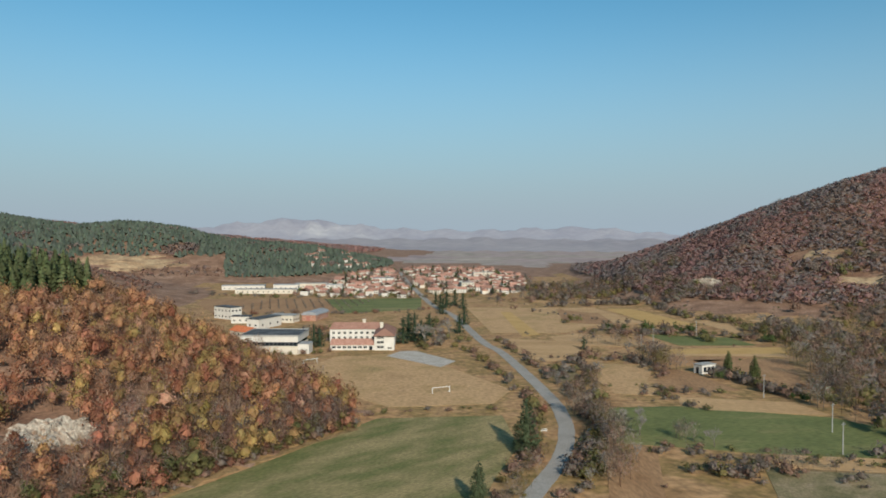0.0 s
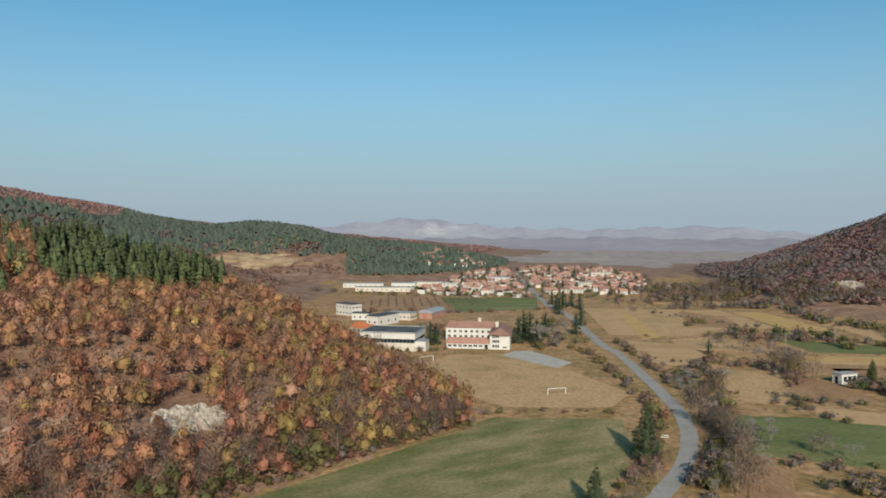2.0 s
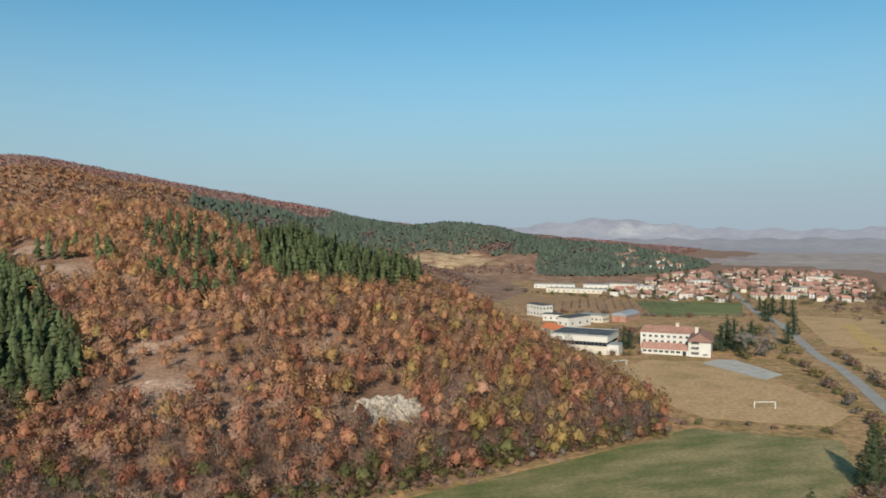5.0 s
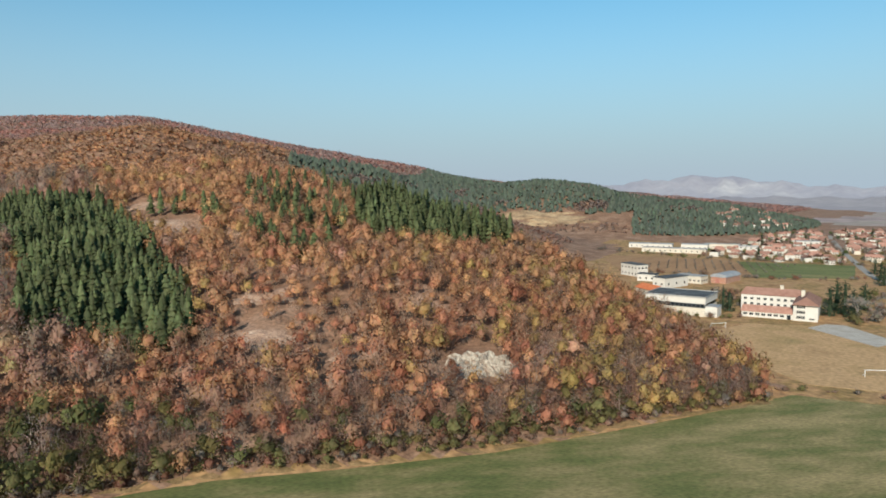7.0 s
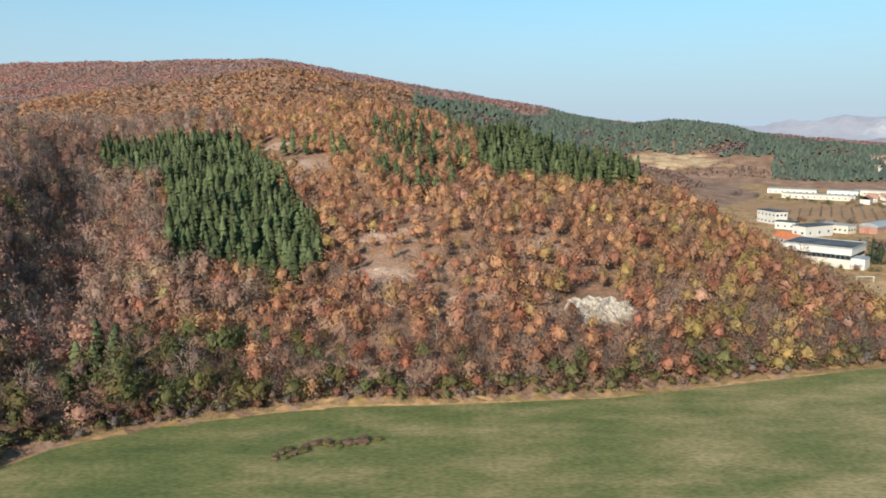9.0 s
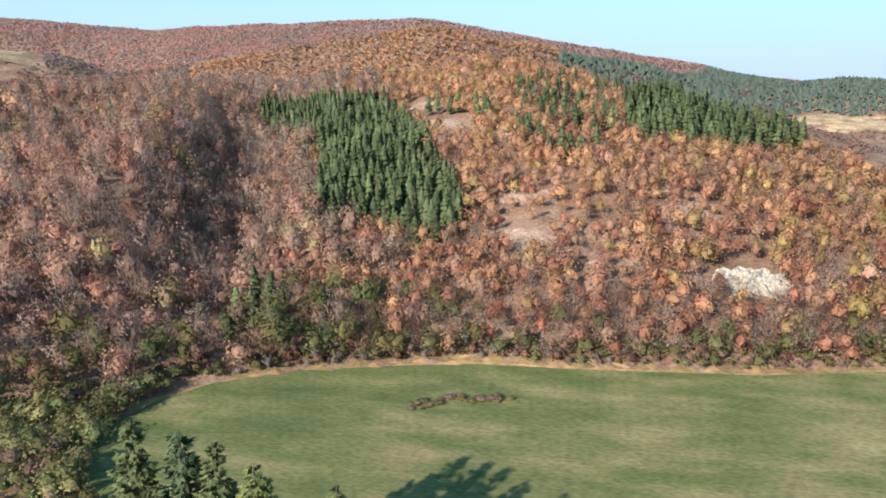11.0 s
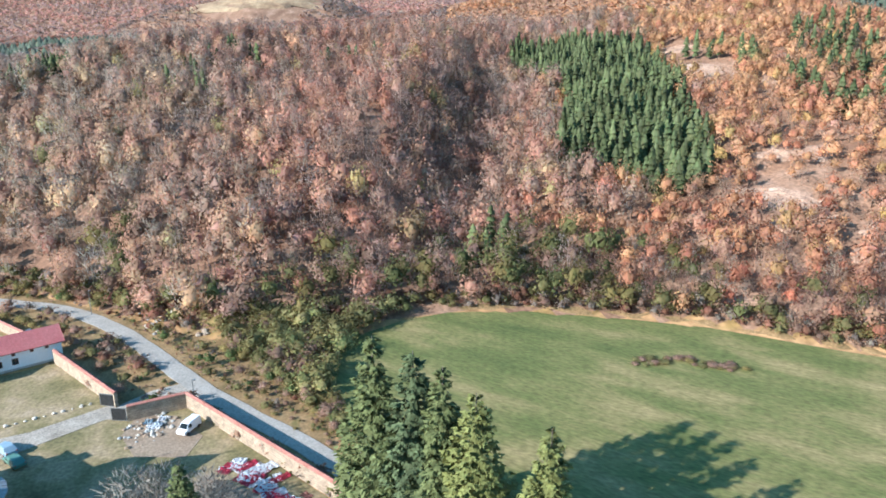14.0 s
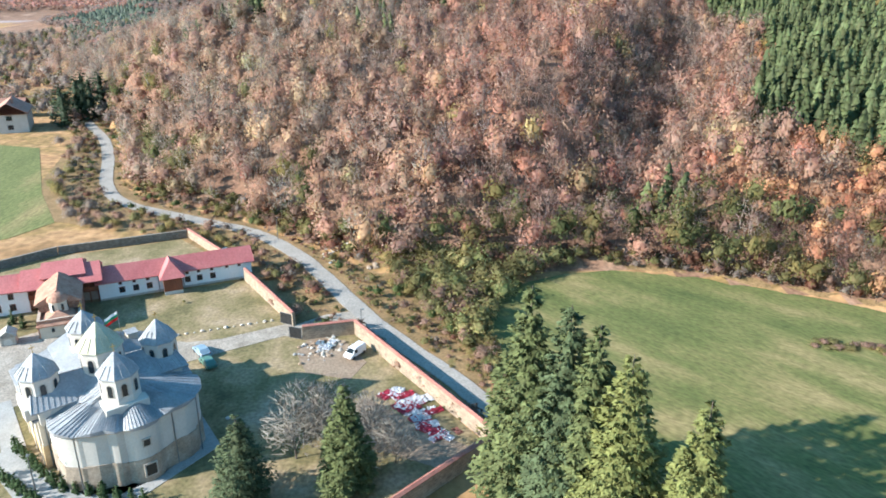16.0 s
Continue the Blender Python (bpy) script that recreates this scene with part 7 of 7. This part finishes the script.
def house_meshes(L, W, h, pitch, seed):
    q = random.Random(seed)
    wall = mesh_of("wall", gable_wall(bmesh.new(), -L / 2, -W / 2, L / 2, W / 2, -1, h, h + pitch * .9), (M_WHITE, M_CREAM, M_WHITE)[seed % 3])
    roof = mesh_of("roof", gable(bmesh.new(), -L / 2, -W / 2, L / 2, W / 2, h, h + pitch, .6, q.choice((0, 0, 2.5))), M_REDROOF)
    wins = []
    for fl in range(2 if h > 4.5 else 1):
        for sx in (-.28, .02, .3):
            wins.append(mesh_of("window", boxes((sx * L - .7, -W / 2 - .06, 1.1 + fl * 2.8, sx * L + .7, -W / 2 + .02, 2.5 + fl * 2.8)), M_GLASS))
        wins.append(mesh_of("window", boxes((L / 2 - .02, -.8, 1.1 + fl * 2.8, L / 2 + .06, .8, 2.5 + fl * 2.8)), M_GLASS))
    chim = mesh_of("chimney", boxes((L * .2 - .4, .6, h + .3, L * .2 + .4, 1.4, h + pitch + .9)), M_BRICKRED)
    return wall, roof, wins, chim


HOUSES = [house_meshes(11, 9, 5.8, 2.8, 0), house_meshes(13, 9, 5.6, 2.6, 1), house_meshes(10, 8, 3.6, 2.6, 2), house_meshes(15, 10, 6.2, 3.0, 3), house_meshes(9, 9, 5.8, 2.6, 4)]


def village_house(x, y, turn, kind, scale=1.0):
    ob = thing("house", pose(x, y, float(height(x, y)), 0, 0, turn) @ Matrix.Scale(scale, 4), "pale village house with a red tiled roof", "house", "village houses")
    wall, roof, wins, chim = HOUSES[kind]
    w = new("wall", wall)
    w.parent = ob
    r_ = new("roof", roof)
    r_.parent = ob
    for wm in wins:
        p = new("window", wm)
        p.parent = w
    p = new("chimney", chim)
    p.parent = r_
    return ob


spots = []
VILLAGE = [(-146, 690), (-107, 670), (-73, 659), (-24, 654), (-12, 700), (37, 706), (66, 690), (94, 780), (104, 970), (66, 1095), (-36, 1090), (-80, 1040), (-120, 955), (-130, 800)]
tries = 0
while len(spots) < 270 and tries < 16000:
    tries += 1
    x, y = vg.uniform(-240, 155), vg.uniform(660, 1120)
    if not bool(inside(np.array([x]), np.array([y]), VILLAGE)[0]):
        continue
    rx = np.interp(y, [660, 719, 912, 1000, 1120], [-18, -25, -50, -60, -70])
    if abs(x - rx) < 9 or any((x - a) ** 2 + (y - b) ** 2 < 12.5 ** 2 for a, b in spots):
        continue
    spots.append((x, y))
for x, y in spots:
    village_house(x, y, vg.choice((10, 12, 100, 104, 60, -20)) + vg.uniform(-10, 10), vg.randrange(5), vg.uniform(.52, .78))
for i in range(22):
    village_house(-150 + vg.uniform(-45, 50), 1010 + vg.uniform(-60, 90), vg.uniform(0, 180), vg.randrange(5), .7)
for k, (x, y, t, L, W, h) in enumerate(((-232, 745, 8, 44, 12, 4.5), (-205, 700, 4, 60, 12, 4.2), (-178, 745, 6, 26, 12, 5.5), (-160, 770, 8, 34, 10, 5), (-80, 830, 10, 22, 10, 7), (40, 930, 8, 26, 10, 8), (-122, 740, 8, 18, 10, 6), (20, 760, 12, 14, 11, 7))):
    flat_block(x, y, t, L, W, h, "long pale village building with a flat roof", 1 if h < 6 else 2, max(4, int(L / 5)), (M_WHITE, M_CREAM)[k % 2], M_CONCRETE if k % 2 else M_ZINC)
village_house(-309, -163, 20, 3, 1.3)
village_house(-338, -178, 100, 1, 1.0)

# ---------------------------------------------------------------- trees and bushes of the valley
vr = random.Random(31)


SCRUB = []


def scrub(x, y, size, kind, wide=1.0):
    """Notes a far bush; all of them become one mesh."""
    SCRUB.append((x, y, size, kind, wide))


def hedge_row(pts, step, size, kinds, where, wide=1.1, spread=2.0, group="valley bushes"):
    line = smooth_line(pts, step)
    for q in line:
        x, y, s, k, w = q[0] + vr.uniform(-spread, spread), q[1] + vr.uniform(-spread, spread), size * vr.uniform(.6, 1.35), vr.choice(kinds), wide * vr.uniform(.85, 1.25)
        if group == "valley bushes":
            for rep in range(2):
                scrub(x + rep * vr.uniform(-spread, spread), y + rep * vr.uniform(-spread, spread), s * (1 - .25 * rep), k, w)
        else:
            bush(x, y, s, k, where, w, group)


hedge_row([(14, 165), (20, 180), (26, 205), (30, 225), (33, 245), (30, 262)], 4, 4.0, (0, 1, 3, 5, 6, 9), "beside the road")
hedge_row([(27, 160), (36, 175), (42, 195), (45, 210)], 3.5, 4.5, (4, 10, 3, 1, 7), "beside the road")
hedge_row([(30, 268), (26, 300), (18, 345), (8, 380)], 5, 4.2, (1, 7, 0, 3, 4), "between pitch and road")
hedge_row([(47, 230), (50, 260), (46, 290), (42, 320), (38, 360), (30, 400)], 7, 4.5, (4, 10, 3, 9, 0), "beside the road")
hedge_row([(-25, 236), (-5, 244), (20, 246)], 6, 2.2, (3, 0, 4, 9), "along the meadow's edge", 1.5)
hedge_row([(-10, 375), (5, 400), (-8, 440), (0, 470)], 6, 6.5, (4, 10, 3, 0), "near the school", 1.0, 5)
hedge_row([(52, 200), (66, 205), (90, 199), (120, 190)], 8, 2.0, (3, 9, 0, 4), "at the field's edge", 1.5)
hedge_row([(70, 175), (85, 180), (100, 172)], 5, 3.6, (3, 4, 9, 1), "in the dry scrub", 1.3, 4)
hedge_row([(75, 268), (88, 272), (98, 268)], 4, 2.6, (3, 9, 4), "at the field's edge", 1.4)
hedge_row([(112, 300), (125, 290), (135, 270), (130, 255)], 4, 5, (4, 2, 8, 3), "beside the hut", 1.0, 3)
hedge_row([(62, 330), (80, 345), (95, 330), (92, 300)], 5.5, 5.5, (4, 10, 3, 9), "between the fields", 1.1, 5)
hedge_row([(100, 440), (125, 445), (150, 430), (185, 395)], 5.5, 6.5, (4, 2, 8, 3, 10), "between the fields", 1.2, 4)
hedge_row([(60, 560), (105, 500), (120, 470)], 12, 4.5, (4, 3, 10), "between the fields", 1.2, 5)
hedge_row([(150, 230), (165, 260), (175, 300), (190, 350), (205, 420), (215, 470)], 6, 8.0, (4, 10, 3, 9, 1, 4), "along the stream", 1.0, 7)
hedge_row([(165, 220), (185, 260), (205, 320), (225, 390), (240, 450)], 8, 9.0, (4, 10, 4, 3, 5), "along the stream", 1.0, 9)
hedge_row([(125, 192), (140, 200), (155, 215)], 5, 5.0, (4, 3, 1, 10), "along the stream", 1.1, 4)
hedge_row([(95, 590), (150, 600), (200, 585), (260, 580)], 7, 7.5, (4, 10, 4, 3), "below the hill", 1.3, 9)
hedge_row([(60, 625), (100, 660), (160, 690), (230, 640), (320, 600)], 8, 8.0, (4, 10, 3, 9), "below the hill", 1.3, 12)
hedge_row([(70, 720), (130, 760), (210, 740), (300, 690)], 10, 8.5, (4, 10, 3, 9), "below the hill", 1.3, 14)
hedge_row([(-240, 690), (-170, 668), (-110, 660), (-20, 662), (60, 680)], 8, 5.0, (4, 3, 0, 10), "at the village edge", 1.3, 5)
hedge_row([(-170, 528), (-100, 530), (-60, 532), (-15, 556)], 7, 4.0, (4, 3, 10, 5), "between the fields", 1.3, 4)
hedge_row([(-64, 385), (-66, 410), (-78, 440), (-60, 450), (-30, 440)], 6, 5.0, (4, 3, 10, 5, 0), "near the school", 1.1, 6)
hedge_row([(-95, 351), (-84, 352), (-62, 358), (-58, 362)], 4, 3.6, (0, 3, 2), "before the sports hall", 1.0, 1)
for x, y, h, k in ((-70, 385, 13, 3), (-66, 380, 12, 3), (-22, 392, 16, 3), (-16, 400, 18, 3), (-12, 392, 15, 3), (-20, 410, 17, 3), (-8, 420, 15, 3), (10, 430, 14, 3), (14, 470, 15, 3), (-2, 560, 14, 3), (3, 575, 16, 3), (10, 590, 15, 3), (-6, 600, 13, 3), (16, 570, 14, 3), (0, 530, 14, 3),
                   (132, 300, 10, 0), (128, 318, 9, 0), (74, 372, 8, 3)):
    spruce(x, y, h, k, "dark green conifer in the valley", 1.3, "valley conifers")
for i in range(26):
    x, y = vr.choice(spots)
    spruce(x + vr.uniform(7, 9), y + vr.uniform(-9, 9), vr.uniform(8, 14), 3, "dark conifer among the village houses", 1.0, "village conifers")
for i in range(560):
    x, y = vr.choice(spots)
    scrub(x + vr.choice((-1, 1)) * vr.uniform(7, 10), y + vr.uniform(-9, 9), vr.uniform(3, 7.5), vr.choice((4, 3, 0, 10, 8)), 1.1)
for i, (x, y, h) in enumerate(((-10, 385, 15), (-4, 395, 12), (4, 410, 14), (60, 215, 9), (57, 222, 8), (64, 228, 7), (52, 190, 7), (48, 205, 8), (70, 212, 6), (78, 203, 7), (46, 285, 8), (52, 300, 9), (66, 305, 8), (150, 250, 11), (158, 262, 12), (170, 290, 13),
                               (180, 330, 14), (172, 345, 12), (190, 372, 14), (200, 400, 13), (143, 215, 9), (150, 228, 10), (182, 300, 12), (36, 172, 6), (42, 182, 7), (100, 345, 9), (92, 352, 10), (215, 440, 13), (205, 455, 12), (225, 430, 14))):
    bare_tree(x, y, h, i % 4, "leafless grey tree in the valley", "valley bare trees")
for r_ in range(5):
    for c in range(14):
        x, y = -165 + c * 7.0 + r_ * 3, 560 + r_ * 17 + c * .6
        scrub(x, y, 3.0, 4 + 6 * (c % 2), .9)

# half-bare trees in rows between road, fields and stream
WILLOWS = [([(43, 172), (47, 190), (50, 205), (49, 222), (46, 240)], 2.6, 7.5, 3.0), ([(47, 255), (54, 270), (62, 292)], 3.2, 7.0, 4.0), ([(95, 330), (101, 316), (97, 345)], 3.0, 9.0, 4.0),
           ([(84, 190), (94, 186), (102, 182)], 2.4, 4.0, 2.5), ([(80, 392), (95, 384), (108, 372)], 4.0, 7.0, 5.0), ([(70, 210), (73, 207)], 2.0, 6.0, 1.0),
           ([(135, 250), (150, 262), (160, 290), (168, 330)], 3.0, 9.5, 6.0), ([(146, 205), (160, 225), (172, 250)], 3.0, 9.5, 6.0), ([(12, 150), (18, 168), (26, 190)], 3.0, 4.5, 2.5)]
wl = [(q[0] + vr.uniform(-sp, sp), q[1] + vr.uniform(-sp, sp), sz * vr.uniform(.65, 1.25)) for pts, st_, sz, sp in WILLOWS for q in smooth_line(pts, st_ * .62)]
wl = np.array(wl)
wt = np.stack([GREY * .85, BROWN * .8, GREY * .75, np.array((.30, .22, .16)), YELLOW * .55])[np.random.default_rng(8).integers(0, 5, len(wl))] * np.random.default_rng(9).uniform(1.0, 1.4, (len(wl), 1))
tagged(new("half_bare_trees", triangle_mesh("half_bare_trees", [(*plant(TWIGGY, np.stack([wl[:, 0], wl[:, 1], height(wl[:, 0], wl[:, 1])], 1), wl[:, 2] * 1.15, wl[:, 2] * 1.05, wt, np.arange(len(wl)) % 4), 0)], [M_LEAF])),
       "grey-brown half-bare trees between the valley fields", "wood", kind="stuff")

# bushes along the lane and the thicket's rim
for i in range(60):
    q = smooth_line([(-104, 14), (-111, 10.5), (-120, 6.5), (-129, 1.5), (-140, -3)], 2.0)
    p = q[int(vr.random() * (len(q) - 1))]
    bush(p[0] + vr.uniform(-3, 2), p[1] + vr.uniform(-1, 4), vr.uniform(1.2, 3.2), vr.choice((0, 1, 2, 3, 6, 7, 8, 9, 0, 2)), "at the thicket's rim", vr.uniform(1.0, 1.5), "thicket bushes")
hedge_row([(-97, 14), (-108, 7.5), (-120, 0.5), (-131, -5.5), (-144, -12)], 2.4, .8, (1, 0, 3, 7, 9), "beside the lane", 1.6, 1.2, "lane bushes")
hedge_row([(-127, -20), (-138, -26), (-150, -34), (-160, -40), (-172, -50)], 2.6, 2.2, (3, 1, 9, 0, 7), "beside the lane", 1.4, 3.5, "lane bushes")
hedge_row([(-175, -60), (-178, -73), (-187, -85), (-205, -95)], 2.2, 2.6, (0, 1, 3, 0, 9), "outside the old stone wall", 1.3, 3.0, "wall bushes")
hedge_row([(-178, -62), (-182, -76), (-192, -90), (-210, -100), (-240, -112), (-280, -126)], 3, 3.6, (3, 4, 0, 1, 9, 10), "beside the lane", 1.2, 4, "lane bushes")
hedge_row([(-170, -27), (-183, -41), (-193, -55)], 3, 3.0, (0, 2, 3), "beside the lane", 1.1, 2, "lane bushes")
for x, y, h in ((-322, -148, 18), (-329, -144, 20), (-336, -141, 19), (-343, -139, 21), (-350, -150, 20), (-326, -140, 17), (-312, -143, 15)):
    spruce(x, y, h, 3, "dark spruce beside the far house", 1.7, "spruces by the house")
sheet("field", [(-279, -158), (-272, -136), (-212, -108), (-184, -92), (-172, -98), (-165, -110), (-240, -180)], .08, M_CROP, "bright green field beyond the stone wall")
hedge_row([(-109, 74), (-107.5, 82), (-101, 91)], .42, .8, (0, 3, 1, 9, 6), "in the meadow", 2.6, 1.5, "meadow bushes")

# hedges between the plots and loose scrub over the dry valley floor
DARK = (0, 4, 4, 3, 10, 0)
for pts, step, size, spread in (([(171, 581), (176, 509), (195, 479), (191, 436)], 3.5, 6.0, 4), ([(87, 436), (109, 421), (133, 428), (147, 400)], 3.2, 5.5, 5), ([(119, 305), (123, 291), (126, 268)], 2.4, 5.0, 2.5),
                                ([(128, 430), (150, 424), (170, 412)], 4, 4.5, 3), ([(60, 300), (64, 316), (60, 330)], 3.5, 5, 4), ([(120, 590), (140, 598), (165, 592)], 4, 6, 5), ([(80, 480), (90, 492)], 3, 4.5, 3),
                                ([(60, 200), (78, 188), (96, 190), (120, 186)], 3, 2.6, 3), ([(64, 184), (74, 180), (82, 184)], 1.6, 4.2, 2.5), ([(34, 178), (40, 192), (46, 210), (49, 224)], 1.8, 5.0, 2.5),
                                ([(52, 240), (56, 262), (54, 290), (50, 320)], 3.4, 4.6, 3.5), ([(78, 282), (90, 276), (104, 272)], 3.5, 2.4, 2), ([(90, 246), (84, 262), (86, 280)], 3, 3.0, 2), ([(44, 330), (60, 345), (92, 340)], 5, 3.0, 4)):
    hedge_row(pts, step, size, DARK, "between the plots", 1.15, spread)
plots = ([(50, 200), (58, 252), (129, 240), (150, 210), (122, 190)], [(86, 266), (128, 258), (131, 236), (88, 244)], [(86, 288), (104, 328), (122, 322), (118, 272)], [(30, 430), (20, 576), (170, 580), (172, 470), (100, 440)], [(110, 352), (120, 376), (190, 384), (176, 350)])
for i in range(520):
    x, y = vr.uniform(45, 330), vr.uniform(165, 720)
    if x / y < .66 and not any(bool(inside(np.array([x]), np.array([y]), p)[0]) for p in plots):
        scrub(x, y, vr.uniform(.8, 2.6), vr.choice((4, 10, 3, 9, 4, 0)), 1.4)
sc = np.array(SCRUB)
kinds = sc[:, 3].astype(int) % 6
tints = np.stack([OLIVE * .85, YELLOW * .65, GREEN * .9, BROWN * .8, GREY * .7, RUST * .8])[kinds] * np.random.default_rng(3).uniform(.75, 1.2, (len(sc), 1))
pos = np.stack([sc[:, 0], sc[:, 1], height(sc[:, 0], sc[:, 1]) - .1 * sc[:, 2]], 1)
tagged(new("valley_scrub", triangle_mesh("valley_scrub", [(*plant(BUSHY, pos, sc[:, 2], sc[:, 2] * sc[:, 4], tints, np.arange(len(sc)) % 4), 0),
                                                          (*plant(STEMS, pos, sc[:, 2], sc[:, 2], np.tile(GREY, (len(sc), 1)), np.arange(len(sc)) % 5), 1)], [M_LEAF, M_BARK])),
       "autumn hedges and scrub across the valley floor", "scrub", kind="stuff")


# ---------------------------------------------------------------- hills beyond the village and the far mountains
def mountain(name, spans, r, depth, material, label, seed):
    """A far range: a ridge with spurs, rising from the plain and falling away behind."""
    bm = bmesh.new()
    azs = np.linspace(spans[0][0], spans[-1][0], 90)
    known = sorted(spans)
    tops = np.interp(azs, [s[0] for s in known], [s[1] for s in known])
    tops = tops + 9 * np.sin(azs * 1.9 + seed) * np.clip(tops / 60, 0, 1) + 4 * np.sin(azs * 5.3 + 2 * seed) * np.clip(tops / 60, 0, 1)
    rows = []
    for k, (dr, f) in enumerate(((-depth, -.03), (-.7 * depth, .18), (-.45 * depth, .42), (-.2 * depth, .75), (0, 1.0), (.5 * depth, .3))):
        row = []
        for i, a in enumerate(azs):
            w = 1 + .25 * math.sin(a * 3.1 + k * 1.7 + seed) * (0 < k < 4)
            q = polar(a, r + dr * (1 + .1 * math.sin(a * 2.3 + k)), max(-6, tops[i] * f * w))
            row.append(bm.verts.new(q))
        rows.append(row)
    for p, q in zip(rows, rows[1:]):
        for i in range(len(azs) - 1):
            bm.faces.new((p[i + 1], p[i], q[i], q[i + 1]))
    bmesh.ops.recalc_face_normals(bm, faces=bm.faces[:])
    for f in bm.faces:
        f.smooth = True
    return solid(name, bm, material, Matrix(), label, "mountains", kind="structure")


def haze_glow_mat(name, stops, size, glow):
    """Distance seen through kilometres of air: haze imitated by a dull colour and a sky-coloured glow."""
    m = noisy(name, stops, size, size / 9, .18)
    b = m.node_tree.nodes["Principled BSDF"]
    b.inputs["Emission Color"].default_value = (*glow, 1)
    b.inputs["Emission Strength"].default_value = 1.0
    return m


# the last colour is the emission that imitates haze
M_FAR1 = haze_glow_mat("far_hills", [(.35, (.16, .14, .14)), (.6, (.20, .175, .165))], 420, (.10, .105, .125))
M_FAR2 = haze_glow_mat("far_bare_hills", [(.4, (.13, .125, .13)), (.56, (.17, .16, .155)), (.68, (.27, .255, .225))], 420, (.19, .20, .24))
mountain("backdrop_hills", [(24, 6), (16, 22), (8, 30), (2, 28), (-4, 34), (-10, 26), (-16, 30), (-26, 10)], 3100, 900, M_FAR1, "dull wooded hills beyond the plain with haze added as glow", 1)
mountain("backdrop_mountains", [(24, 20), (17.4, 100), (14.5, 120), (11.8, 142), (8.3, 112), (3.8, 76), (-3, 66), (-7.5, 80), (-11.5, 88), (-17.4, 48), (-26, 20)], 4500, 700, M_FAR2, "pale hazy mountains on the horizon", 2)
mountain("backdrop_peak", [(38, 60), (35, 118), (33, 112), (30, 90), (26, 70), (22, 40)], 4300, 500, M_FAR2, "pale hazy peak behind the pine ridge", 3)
